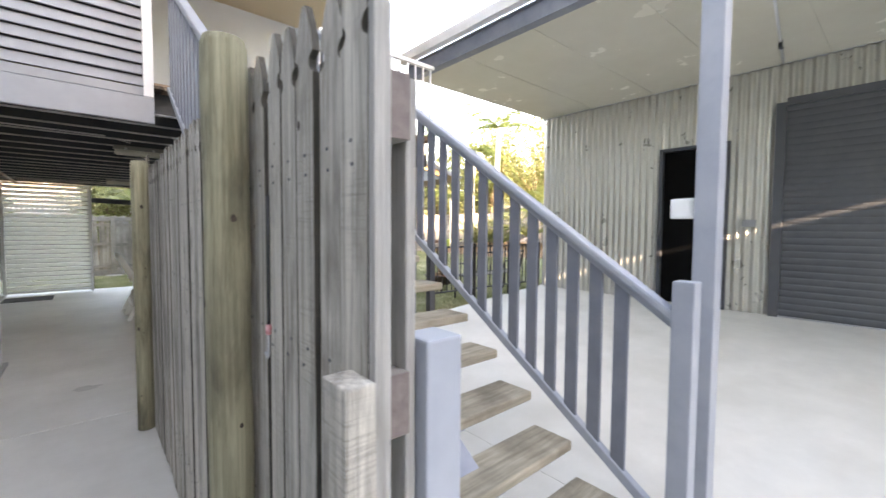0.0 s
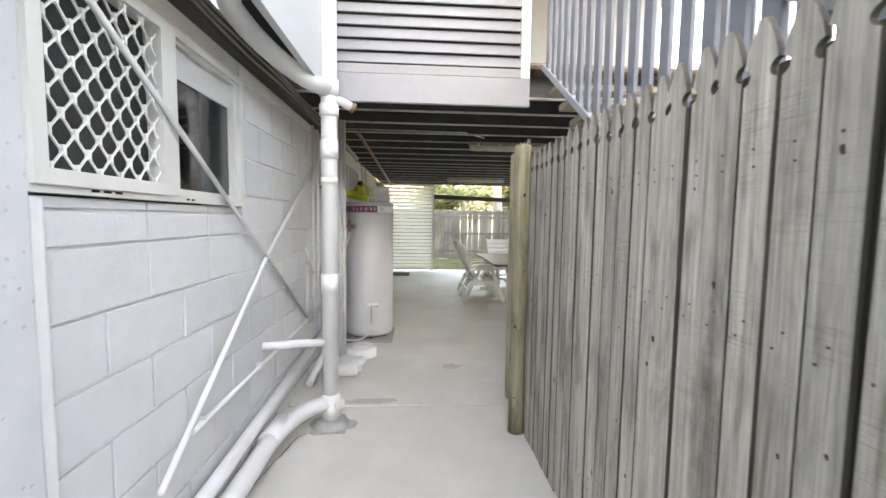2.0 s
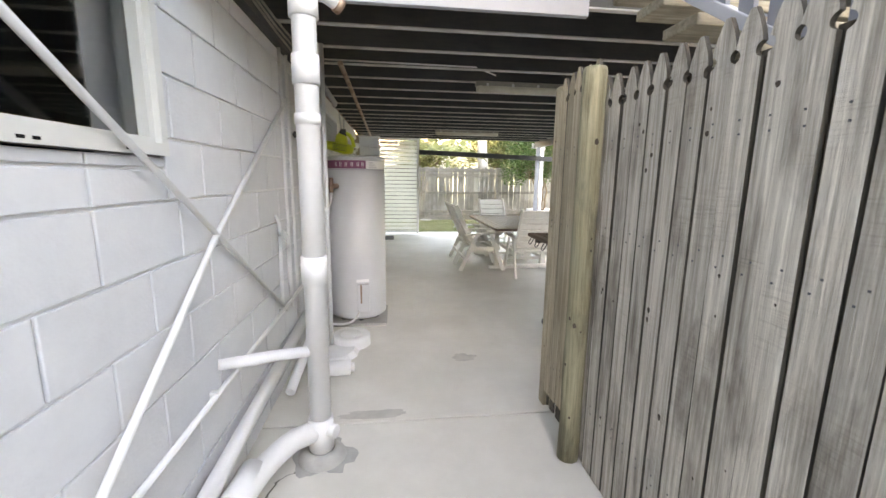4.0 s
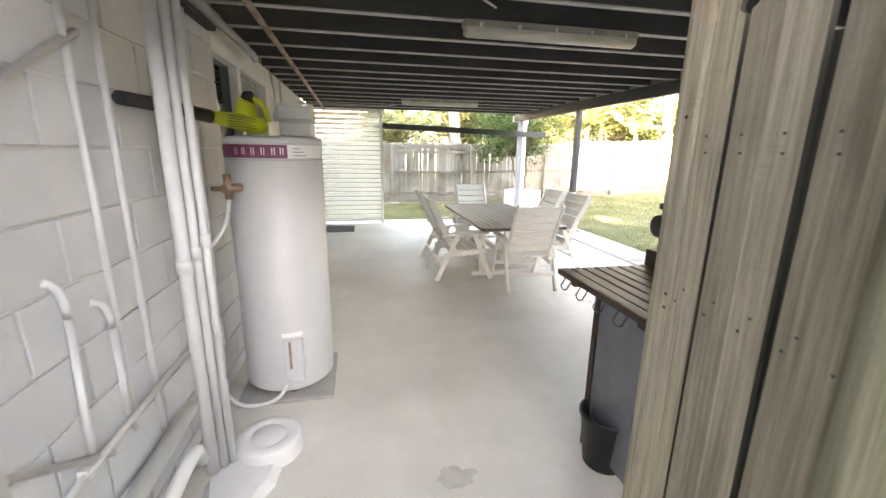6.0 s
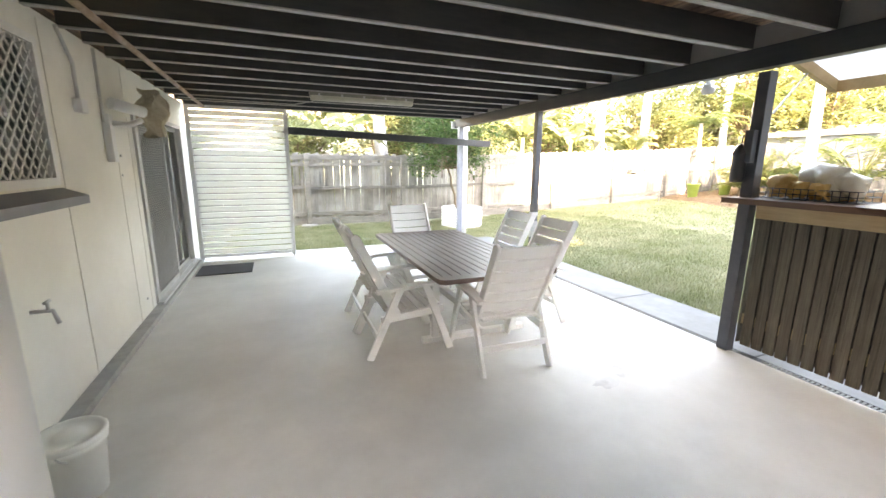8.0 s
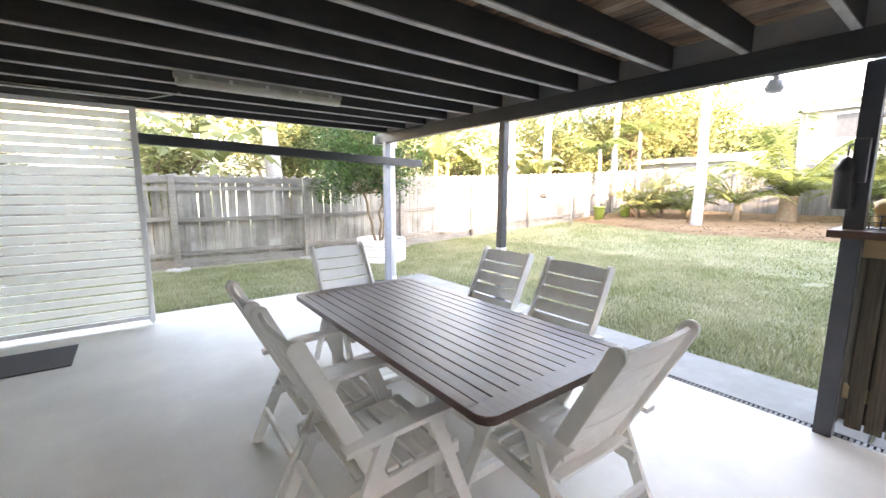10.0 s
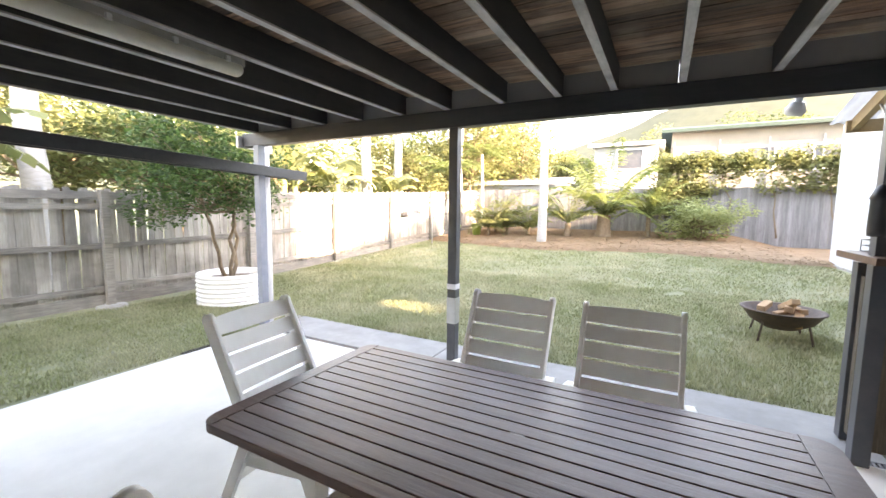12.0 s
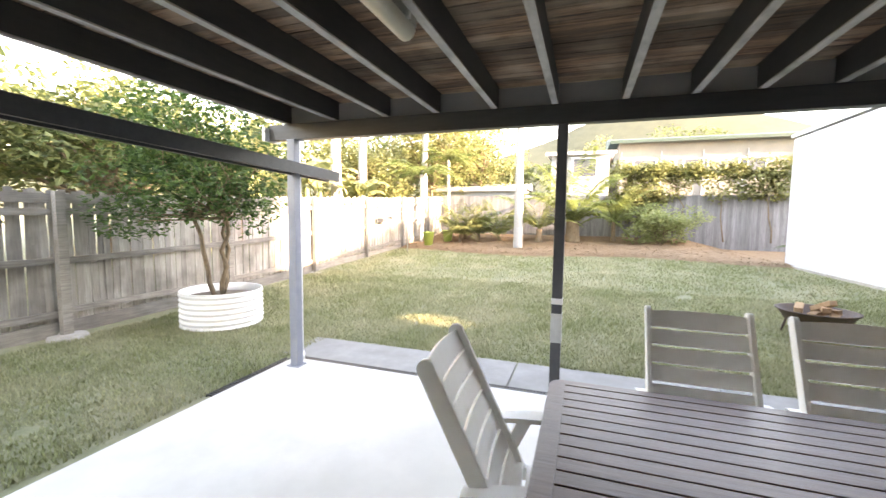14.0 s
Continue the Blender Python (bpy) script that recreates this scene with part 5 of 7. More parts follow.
# ---- windows and the sliding door ----
def grille(y0, y1, z0, z1, x, sy=0.112, sz=0.15, w=0.015, knots=True):
    """Diamond security grille in a rectangle."""
    bm = bmesh.new()
    k = sz / sy
    for s in (1, -1):
        for i in range(-80, 160):
            c = i * sz
            pts = []
            for y in (y0, y1):
                z = z0 + s * k * (y - y0) + c
                if z0 <= z <= z1:
                    pts.append((y, z))
            for z in (z0, z1):
                y = y0 + (z - z0 - c) / (s * k)
                if y0 < y < y1:
                    pts.append((y, z))
            if len(pts) >= 2 and abs(pts[0][0] - pts[1][0]) > 0.004:
                plank(bm, (x + 0.003 * s, *pts[0]), (x + 0.003 * s, *pts[1]), 0.006, w, (0, 0.3, 1))
    if knots:
        for i in range(int((y1 - y0) / sy * 2) + 1):
            for j in range(int((z1 - z0) / sz * 2) + 1):
                if (i + j) % 2 == 0:
                    y, z = y0 + i * sy / 2, z0 + j * sz / 2
                    if y0 + 0.005 < y < y1 - 0.005 and z0 + 0.005 < z < z1 - 0.005:
                        box(bm, x - 0.006, x + 0.009, y - 0.0055, y + 0.0055, z - 0.016, z + 0.016, 0.002)
    return bm


def frame_rect(bm, x0, x1, y0, y1, z0, z1, w):
    box(bm, x0, x1, y0, y1, z0, z0 + w)
    box(bm, x0, x1, y0, y1, z1 - w, z1)
    box(bm, x0, x1, y0, y0 + w, z0 + w, z1 - w)
    box(bm, x0, x1, y1 - w, y1, z0 + w, z1 - w)


win = thing("window_1", "white framed sliding window with a diamond security grille", "window", (-1.45, 2.65, 1.575), kind="structure")
bm = bmesh.new()
frame_rect(bm, -1.46, -1.375, 1.992, 3.318, 1.577, 2.30, 0.04)
part("window_frame", bm, "frame_white", win)
bm = bmesh.new()
frame_rect(bm, -1.425, -1.362, 2.0, 2.60, 1.60, 2.285, 0.045)
sash = part("screen_sash", bm, "frame_white", win)
bm = bmesh.new()
frame_rect(bm, -1.400, -1.368, 2.030, 2.570, 1.63, 2.255, 0.012)
part("sash_bead", bm, "alu", sash)
part("grille", grille(2.025, 2.555, 1.597, 2.27, -1.385, 0.09, 0.105, 0.0055), "mesh_white", sash)
bm = bmesh.new()
box(bm, -1.44, -1.37, 2.602, 2.668, 1.60, 2.29, 0.004)
part("mullion", bm, "frame_white", win)
bm = bmesh.new()
frame_rect(bm, -1.44, -1.395, 2.67, 3.275, 1.605, 2.275, 0.03)
part("glass_sash", bm, "frame_white", win)
bm = bmesh.new()
box(bm, -1.436, -1.43, 2.70, 3.245, 1.635, 2.245)
part("pane", bm, "glass", win)
bm = bmesh.new()
box(bm, -1.436, -1.43, 2.045, 2.555, 1.645, 2.245)
part("pane", bm, "obscure_glass", win, "pebbled obscure glass pane")
bm = bmesh.new()
box(bm, -1.428, -1.420, 2.702, 3.243, 2.115, 2.243, 0.002)
part("blind", bm, "blind", win, "grey panel across the pane's top")
for y0, w, z in ((2.20, 0.03, 1.588), (2.25, 0.03, 1.588), (2.30, 0.03, 1.588), (2.72, 0.02, 1.586), (2.76, 0.02, 1.586), (3.08, 0.014, 1.586), (3.12, 0.014, 1.586)):
    bm = bmesh.new()
    box(bm, -1.3755, -1.373, y0, y0 + w, z, z + 0.008)
    part("weep_hole", bm, "dark_room", win)
pillar = thing("wall_pillar", "thick white painted rendered wall end with small air holes", "wall", (-1.5, 1.65, 0), kind="structure")
bm = bmesh.new()
box(bm, -1.62, -1.368, 1.322, 1.988, -0.05, 2.56, 0.006)
part("pier", bm, "render_wall", pillar)
bm = bmesh.new()
box(bm, -1.42, -1.378, 1.990, 2.043, -0.02, 1.568, 0.012)
part("bead", bm, "mortar", pillar)
plate = thing("wall_plate", "dark timber plate and cables along the wall top", "beam", (-1.4, 4.2, 2.42), kind="structure")
bm = bmesh.new()
box(bm, -1.43, -1.35, 1.99, 6.48, 2.405, 2.53, 0.005)
part("timber", bm, "joist", plate)
for k, (x, z) in enumerate(((-1.338, 2.44), (-1.335, 2.475), (-1.325, 2.50))):
    bm = bmesh.new()
    tube(bm, [(x, 2.0 + 0.45 * i, z + 0.012 * math.sin(i * 1.7 + k)) for i in range(11)], 0.007, 6)
    part("cable", bm, "lamp_base", plate)

win2 = thing("window_2", "cream framed patio window with a diamond grille and grey sill", "window", (-1.55, 7.8, 1.47), kind="structure")
bm = bmesh.new()
frame_rect(bm, -1.56, -1.455, 6.56, 8.5, 1.47, 2.38, 0.05)
part("window_frame", bm, "white_paint", win2)
bm = bmesh.new()
box(bm, -1.54, -1.46, 7.33, 7.43, 1.52, 2.33)
part("mullion", bm, "white_paint", win2)
part("grille", grille(7.43, 8.45, 1.52, 2.33, -1.475, 0.09, 0.105, 0.010), "mesh_white", win2)
for y0, y1 in ((6.61, 7.33), (7.43, 8.45)):
    bm = bmesh.new()
    box(bm, -1.536, -1.53, y0, y1, 1.52, 2.33)
    part("pane", bm, "glass", win2)
bm = bmesh.new()
v = [bm.verts.new(p) for p in ((-1.49, 6.52, 1.455), (-1.34, 6.52, 1.40), (-1.34, 6.52, 1.345), (-1.49, 6.52, 1.40), (-1.49, 8.56, 1.455), (-1.34, 8.56, 1.40), (-1.34, 8.56, 1.345), (-1.49, 8.56, 1.40))]
for q in ((3, 2, 1, 0), (4, 5, 6, 7), (0, 1, 5, 4), (1, 2, 6, 5), (2, 3, 7, 6), (3, 0, 4, 7)):
    bm.faces.new([v[i] for i in q])
bmesh.ops.recalc_face_normals(bm, faces=bm.faces)
part("window_sill", bm, "rail_grey", win2, "sloping grey window sill")

slider = thing("door_3", "aluminium sliding door with security mesh panels", "sliding door", (-1.55, 11.4, 0.05), kind="structure")
bm = bmesh.new()
frame_rect(bm, -1.60, -1.455, 10.25, 12.5, 0.05, 2.16, 0.05)
part("door_frame", bm, "alu", slider)
for y0, y1, x in ((10.31, 11.40, -1.475), (11.34, 12.44, -1.53)):
    bm = bmesh.new()
    frame_rect(bm, x - 0.015, x + 0.015, y0, y1, 0.10, 2.105, 0.05)
    leaf = part("door_leaf", bm, "alu", slider)
    if y0 < 11:
        bm = bmesh.new()
        box(bm, x - 0.003, x, y0 + 0.05, y1 - 0.05, 0.15, 2.055)
        part("fly_mesh", bm, "screen_fabric", leaf)
        part("grille", grille(y0 + 0.05, y1 - 0.05, 0.15, 2.055, x + 0.006, 0.075, 0.055, 0.006, False), "alu", leaf)
    else:
        bm = bmesh.new()
        box(bm, x - 0.003, x + 0.003, y0 + 0.05, y1 - 0.05, 0.15, 2.055)
        part("pane", bm, "glass", leaf)
bm = bmesh.new()
box(bm, -1.462, -1.40, 10.22, 12.52, 0.055, 0.085, 0.003)
part("sill", bm, "alu", slider)

# fittings on the patio wall
pbox = thing("power_outlet", "white outdoor power outlet on the wall", "outlet", (-1.47, 9.0, 2.0))
bm = bmesh.new()
box(bm, -1.478, -1.42, 8.93, 9.05, 1.98, 2.08, 0.01)
part("body", bm, "white_paint", pbox)
wall_pipe("conduit", "grey conduit down to the outlet", [(-1.455, 8.98, 2.08), (-1.455, 8.98, 2.33), (-1.455, 8.80, 2.53)], 0.013, "alu")
wall_pipe("conduit", "grey conduit on the patio wall", [(-1.455, 9.42, 1.95), (-1.455, 9.42, 2.53)], 0.012, "alu")
bracket = thing("wall_bracket", "white wall fan bracket with a hanging tan bag", "bracket", (-1.4, 9.5, 2.0))
bm = bmesh.new()
box(bm, -1.478, -1.42, 9.44, 9.54, 1.62, 2.02, 0.008)
part("plate", bm, "white_paint", bracket)
bm = bmesh.new()
tube(bm, [(-1.44, 9.5, 1.95), (-1.33, 9.62, 1.95), (-1.26, 9.72, 2.0)], 0.025, 12)
tube(bm, [(-1.42, 9.52, 2.12), (-1.25, 9.78, 2.08)], 0.05, 14)
part("arm", bm, "white_paint", bracket)
bag = thing("cloth_bag", "crumpled tan cloth cover hanging from the bracket", "cloth", (-1.26, 9.85, 1.9))
bm = bmesh.new()
prof = [(0.13 * math.sin(math.pi * (0.06 + 0.88 * i / 16)) ** 0.6, 2.31 - 0.44 * i / 16) for i in range(17)]
lathe(bm, -1.22, 9.95, prof, 40)
for v in bm.verts:
    c = v.co.copy()
    v.co += Vector((noise.noise(c * 8) * 0.09, noise.noise(c * 7 + Vector((3, 1, 2))) * 0.13, 0.05 * noise.noise(c * 6 + Vector((7, 7, 1)))))
    v.co += noise.noise_vector(Vector((c.x * 30, c.y * 30, c.z * 9))) * 0.022
part("cover", bm, "cloth", bag)
tap = thing("garden_tap", "small brass garden tap on the patio wall", "tap", (-1.4, 7.93, 0.75))
bm = bmesh.new()
tube(bm, [(-1.48, 7.93, 0.78), (-1.38, 7.93, 0.78), (-1.36, 7.93, 0.70)], 0.012, 10)
tube(bm, [(-1.40, 7.93, 0.78), (-1.40, 7.93, 0.83)], 0.009, 8)
tube(bm, [(-1.40, 7.90, 0.835), (-1.40, 7.96, 0.835)], 0.009, 8)
part("body", bm, "galv", tap)
pail = thing("white_bucket", "white plastic bucket on the patio floor", "bucket", (-1.15, 7.32, 0))
bm = bmesh.new()
lathe(bm, -1.15, 7.32, [(0.0, 0.002), (0.118, 0.002), (0.138, 0.27), (0.148, 0.275), (0.148, 0.30), (0.138, 0.302), (0.0, 0.302)], 28)
part("body", bm, "screen_white", pail)
bm = bmesh.new()
lathe(bm, -1.15, 7.32, [(0.152, 0.303), (0.154, 0.325), (0.148, 0.333), (0.132, 0.333), (0.128, 0.322), (0.07, 0.320), (0.065, 0.327), (0.0, 0.327)], 28)
part("lid", bm, "screen_white", pail)
bm = bmesh.new()
tube(bm, [(-1.15, 7.32 - 0.145, 0.30)] + arc((-1.13, 7.32 - 0.15, 0.28), (-0.99, 7.32, 0.10), (-1.13, 7.32 + 0.15, 0.28), 8), 0.004, 6)
part("handle", bm, "galv", pail)


def batten(x0, x1, y, z, label):
    t = thing("batten_light", label, "ceiling light", ((x0 + x1) / 2, y, z), "batten lights under the joists")
    bm = bmesh.new()
    box(bm, x0, x1, y - 0.043, y + 0.043, z + 0.012, z + 0.065, 0.012)
    part("housing", bm, "lamp_base", t)
    bm = bmesh.new()
    tube(bm, [(x0 + 0.012, y, z - 0.002), (x0 + 0.03, y, z - 0.004), (x1 - 0.03, y, z - 0.004), (x1 - 0.012, y, z - 0.002)], [0.034, 0.046, 0.046, 0.034], 18)
    part("diffuser", bm, "lamp_diffuser", t, "yellowed clear diffuser")
    for k in range(5):
        x = x0 + 0.12 + (x1 - x0 - 0.24) * k / 4
        bm = bmesh.new()
        box(bm, x - 0.012, x + 0.012, y - 0.06, y + 0.06, z + 0.01, z + 0.04, 0.004)
        part("clip", bm, "alu", t)


batten(0.30, 1.66, 6.27, 2.473, "long closed batten light with a yellowed diffuser")
batten(0.33, 1.74, 10.83, 2.473, "long closed batten light with a yellowed diffuser")
bulk = thing("bulkhead_light", "oval white bulkhead light under the beam", "ceiling light", (3.2, 6.2, 2.5))
bm = bmesh.new()
tube(bm, [(3.15, 5.85, 2.485), (3.15, 5.9, 2.48), (3.15, 6.35, 2.48), (3.15, 6.4, 2.485)], [0.03, 0.075, 0.075, 0.03], 18)
part("diffuser", bm, "lamp_diffuser", bulk)
bm = bmesh.new()
box(bm, 3.08, 3.22, 5.86, 6.39, 2.50, 2.53)
part("base", bm, "white_paint", bulk)
sensor = thing("sensor_light", "grey round sensor light under the beam", "light", (3.5, 7.75, 2.32))
bm = bmesh.new()
tube(bm, [(3.53, 7.75, 2.40), (3.56, 7.75, 2.34)], 0.02, 10)
tube(bm, [(3.55, 7.75, 2.36), (3.57, 7.76, 2.31), (3.58, 7.765, 2.28)], [0.035, 0.06, 0.045], 14)
part("head", bm, "white_paint", sensor)
for y in (12.36, 5.80):
    wall_pipe("cable", "thin grey cable clipped along a joist", [(-1.4, y - 0.03, 2.56), (0.2, y - 0.03, 2.55), (0.45, y - 0.6 if y > 9 else y + 0.2, 2.54)], 0.007, "alu")

# ---- stairs ----
stair = thing("staircase", "open timber tread stair with steel spine and grey rails", "stairs", (1.25, 0.4, 0), kind="structure")
bm = bmesh.new()
box(bm, 0.67, 1.85, 0.0, 0.225, -0.05, 0.0, 0.010)
tread_me = mesh_of("tread", bm, "tread")
for k in range(15):
    piece("tread", tread_me, stair, pose(random.uniform(-0.006, 0.006), 0.425 + 0.25 * k, 0.154 + 0.171 * k))
bm = bmesh.new()
plank(bm, (1.27, 0.35, -0.07), (1.27, 4.15, 2.53), 0.11, 0.13)
part("spine", bm, "steel_blue", stair)
for k in range(15):
    bm = bmesh.new()
    plank(bm, (1.27, 0.44 + 0.25 * k, 0.098 + 0.171 * k), (1.27, 0.64 + 0.25 * k, 0.05 + 0.171 * k), 0.18, 0.012)
    part("bracket", bm, "steel_blue", stair)
for name, x, y, h in (("newel", 0.547, 0.452, 1.345), ("newel", 1.90, 0.455, 1.335)):
    bm = bmesh.new()
    box(bm, x - 0.042, x + 0.042, y - 0.042, y + 0.042, 0, h, 0.006)
    part(name, bm, "steel_light", stair)
for x, y0 in ((0.615, 0.50), (1.90, 0.47)):
    rail = thing("stair_rail", "blue grey metal stair balustrade with flat balusters", "balustrade", (x, 2.3, 0.6), "stair balustrades", "structure")
    bm = bmesh.new()
    plank(bm, (x, y0, 1.185 + 0.683 * (y0 - 0.5)), (x, 4.10, 3.645), 0.07, 0.045, bevel=0.014)
    part("handrail", bm, "steel_light", rail)
    bm = bmesh.new()
    plank(bm, (x, y0, 0.275 + 0.681 * (y0 - 0.5)), (x, 4.10, 2.725), 0.04, 0.045, bevel=0.005)
    part("bottom_rail", bm, "steel_light", rail)
    bm = bmesh.new()
    plank(bm, (x, y0, 1.15 + 0.683 * (y0 - 0.5)), (x, 4.10, 3.61), 0.03, 0.03)
    part("under_rail", bm, "steel_light", rail)
    bm = bmesh.new()
    box(bm, -0.009, 0.009, -0.032, 0.032, 0.0, 0.885)
    for v in bm.verts:
        v.co.z += v.co.y * 0.682
    bal_me = mesh_of("baluster", bm, "rail_grey")
    for k in range(27):
        y = 0.72 + 0.126 * k
        piece("baluster", bal_me, rail, Matrix.Translation((x, y, 0.275 + 0.682 * (y - 0.50) + 0.012)))
tall = thing("steel_post", "tall blue grey square steel post by the stairs", "post", (2.30, 0.50, 0))
bm = bmesh.new()
box(bm, 2.25, 2.35, 0.45, 0.55, 0, 5.29, 0.006)
part("shaft", bm, "steel_light", tall)
bm = bmesh.new()
box(bm, 2.20, 2.40, 0.40, 0.60, 0, 0.02)
part("base_plate", bm, "steel_light", tall)
bm = bmesh.new()
box(bm, 2.27, 2.31, 0.551, 0.665, 1.60, 1.70, 0.012)
part("latch_plate", bm, "screen_white", tall, "small white plate fixed to the post")
bm = bmesh.new()
box(bm, 0.55, 2.35, 0.2, 3.898, 5.30, 5.36)
solo("soffit_stair", bm, "soffit", "beige lining over the stairs", "soffit", "structure")
vr = thing("verandah_rail", "white and grey verandah balustrade on the upper deck", "balustrade", (2.8, 4.16, 2.76), kind="structure")
bm = bmesh.new()
box(bm, 1.99, 3.6, 4.13, 4.19, 3.66, 3.71, 0.01)
part("handrail", bm, "white_paint", vr)
bm = bmesh.new()
box(bm, -0.012, 0.012, 4.15, 4.17, 2.765, 3.66)
vb_me = mesh_of("baluster", bm, "white_paint")
for k in range(13):
    piece("baluster", vb_me, vr, Matrix.Translation((2.05 + 0.125 * k, 0, 0)))

# ---- gate-side paling fence ----
gate_fence = thing("paling_fence", "weathered grey timber paling fence with notched pointed tops", "fence", (0.41, 2.3, 0), kind="structure")


def paling_mesh(w, h, t, notched, material, rng):
    """One upright board, pointed, with a round notch on each side of its head."""
    bm = bmesh.new()
    prof = [(-w / 2, 0), (w / 2, 0)]
    if notched:
        side = [(w / 2, h - 0.140)] + [(w / 2 - 0.019 * math.sin(math.pi * k / 8), h - 0.119 - 0.019 * math.cos(math.pi * k / 8)) for k in range(1, 8)] + [(w / 2, h - 0.098), (w * 0.42, h - 0.066), (w * 0.28, h - 0.034)]
        tip = [(w * 0.10, h), (-w * 0.10, h)]
        prof += side + tip + [(-a, b) for a, b in side[::-1]]
    else:
        prof += [(w / 2, h - rng.uniform(0, 0.01)), (-w / 2, h - rng.uniform(0, 0.01))]
    a = [bm.verts.new((-t / 2, y, z)) for y, z in prof]
    b = [bm.verts.new((t / 2, y, z)) for y, z in prof]
    bm.faces.new(a[::-1])
    bm.faces.new(b)
    # Side faces take the darker timber: weathering and painted gap shade.
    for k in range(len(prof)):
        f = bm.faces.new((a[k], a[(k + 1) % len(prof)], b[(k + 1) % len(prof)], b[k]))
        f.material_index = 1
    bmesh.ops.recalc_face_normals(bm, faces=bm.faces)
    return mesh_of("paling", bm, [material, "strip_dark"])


rng = random.Random(11)
pal = [paling_mesh(0.090, 1.975, 0.016, True, "paling", rng) for _ in range(2)]
pal_warm = paling_mesh(0.090, 1.975, 0.016, True, "paling_warm", rng)
bm = bmesh.new()
lathe(bm, 0, 0, [(0.009, 0), (0.0, 0.0012)], 16)
for v in bm.verts:
    q = v.co * 150
    v.co.x *= 1 + 0.3 * noise.noise(q)
    v.co.y *= 1 + 0.3 * noise.noise(q + Vector((5, 2, 1)))
knot_me = mesh_of("knot", bm, "knot")
bm = bmesh.new()
for z in (0.33, 0.37, 1.25, 1.29, 1.65, 1.69):
    yy = rng.uniform(-0.025, 0.025)
    box(bm, -0.0015, 0.001, yy - 0.003, yy + 0.003, z - 0.003, z + 0.003)
nail_me = mesh_of("nail_row", bm, "dark_steel")
# Strips behind the gaps, coloured dark to stand for the shade there.
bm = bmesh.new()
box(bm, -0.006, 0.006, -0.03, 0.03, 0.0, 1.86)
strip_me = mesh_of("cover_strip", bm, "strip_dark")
y = 0.485
k = 0
while y < 4.14:
    x = 0.412 + rng.uniform(-0.003, 0.003)
    p = piece("paling", pal_warm if y > 3.7 else pal[k % 2], gate_fence, pose(x, y, 0.012 + rng.uniform(-0.012, 0.012) + (0.11 if y > 3.7 else 0), rng.uniform(-0.4, 0.4), 0, rng.uniform(-1.5, 1.5)))
    for _ in range(rng.choice((1, 2, 2, 3)) if y < 3.7 else 0):
        kn = new("knot", knot_me)
        kn.parent = p
        s = rng.choice((0.35, 0.45, 0.6, 0.75, 0.9))
        kn.matrix_basis = Matrix.Translation((-0.0083, rng.uniform(-0.03, 0.03), rng.uniform(0.2, 1.75))) @ pose(0, 0, 0, 0, -90, 0) @ Matrix.Diagonal((s * rng.uniform(1, 1.8), s, 1, 1))
    piece("nail_row", nail_me, gate_fence, Matrix.Translation((x - 0.0085, y, 0)))
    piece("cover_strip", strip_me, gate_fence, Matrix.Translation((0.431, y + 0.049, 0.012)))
    y += 0.0985
    k += 1
for z in (0.35, 1.24, 1.745):
    bm = bmesh.new()
    box(bm, 0.437, 0.478, 0.43, 4.164, z - 0.055, z + 0.055, 0.005)
    part("rail", bm, ["rail_old"], gate_fence)
    bm = bmesh.new()
    box(bm, 0.4375, 0.4775, 0.425, 0.4295, z - 0.054, z + 0.054)
    part("rail_end", bm, "endgrain", gate_fence)
for x, y, r, h in ((0.342, 1.06, 0.056, 2.03), (0.352, 3.655, 0.056, 2.03)):
    bm = bmesh.new()
    n = 14
    tube(bm, [(x + 0.0015 * math.sin(i * 1.3), y + 0.0015 * math.cos(i * 1.7), h * i / n) for i in range(n)] + [(x, y, h - 0.02), (x, y, h)], [r * (1 + 0.015 * math.sin(i * 2.1)) for i in range(n)] + [r, r * 0.9], 20)
    pole = part("post", bm, "post_green", gate_fence, "round greenish treated pine post")
    for _ in range(9):
        a, z = rng.uniform(2.4, 5.2), rng.uniform(0.2, 1.9)
        kn = new("knot", knot_me)
        kn.parent = pole
        q = rng.uniform(0.5, 1.5)
        kn.matrix_basis = Matrix.Translation(Vector((x + (r + 0.0015) * math.cos(a), y + (r + 0.0015) * math.sin(a), z)) - BASE[gate_fence]) @ pose(0, 0, 0, 0, 90, math.degrees(a)) @ Matrix.Diagonal((q * 1.2, q * 0.8, 1, 1))
bm = bmesh.new()
box(bm, 0.398, 0.478, 4.165, 4.245, 0.0, 2.06, 0.012)
end_post = part("end_post", bm, "paling_warm", gate_fence, "tan square timber post with bolt holes")
for z in (0.42, 1.22, 1.26, 1.74):
    bm = bmesh.new()
    tube(bm, [(0.4005, 4.20 + 0.02 * math.sin(9 * z), z), (0.3965, 4.20 + 0.02 * math.sin(9 * z), z)], 0.005, 10)
    part("bolt_hole", bm, "knot", end_post)
bm = bmesh.new()
box(bm, 0.345, 0.400, 0.405, 0.490, 0.0, 1.30, 0.005)
part("stub_post", bm, "paling", gate_fence, "short square weathered post")
bm = bmesh.new()
box(bm, 0.404, 0.436, 0.418, 0.438, 0.0, 1.90, 0.004)
part("end_batten", bm, "paling_pale", gate_fence, "pale weathered batten")
bm = bmesh.new()
box(bm, 0.4785, 0.500, 0.437, 0.505, 0.0, 1.80, 0.004)
part("end_upright", bm, "paling_pale", gate_fence, "pale square upright at the fence end")
cord = thing("hook_cord", "dark cord with a red whipped hook hung on the fence", "cord", (0.40, 0.95, 1.25))
bm = bmesh.new()
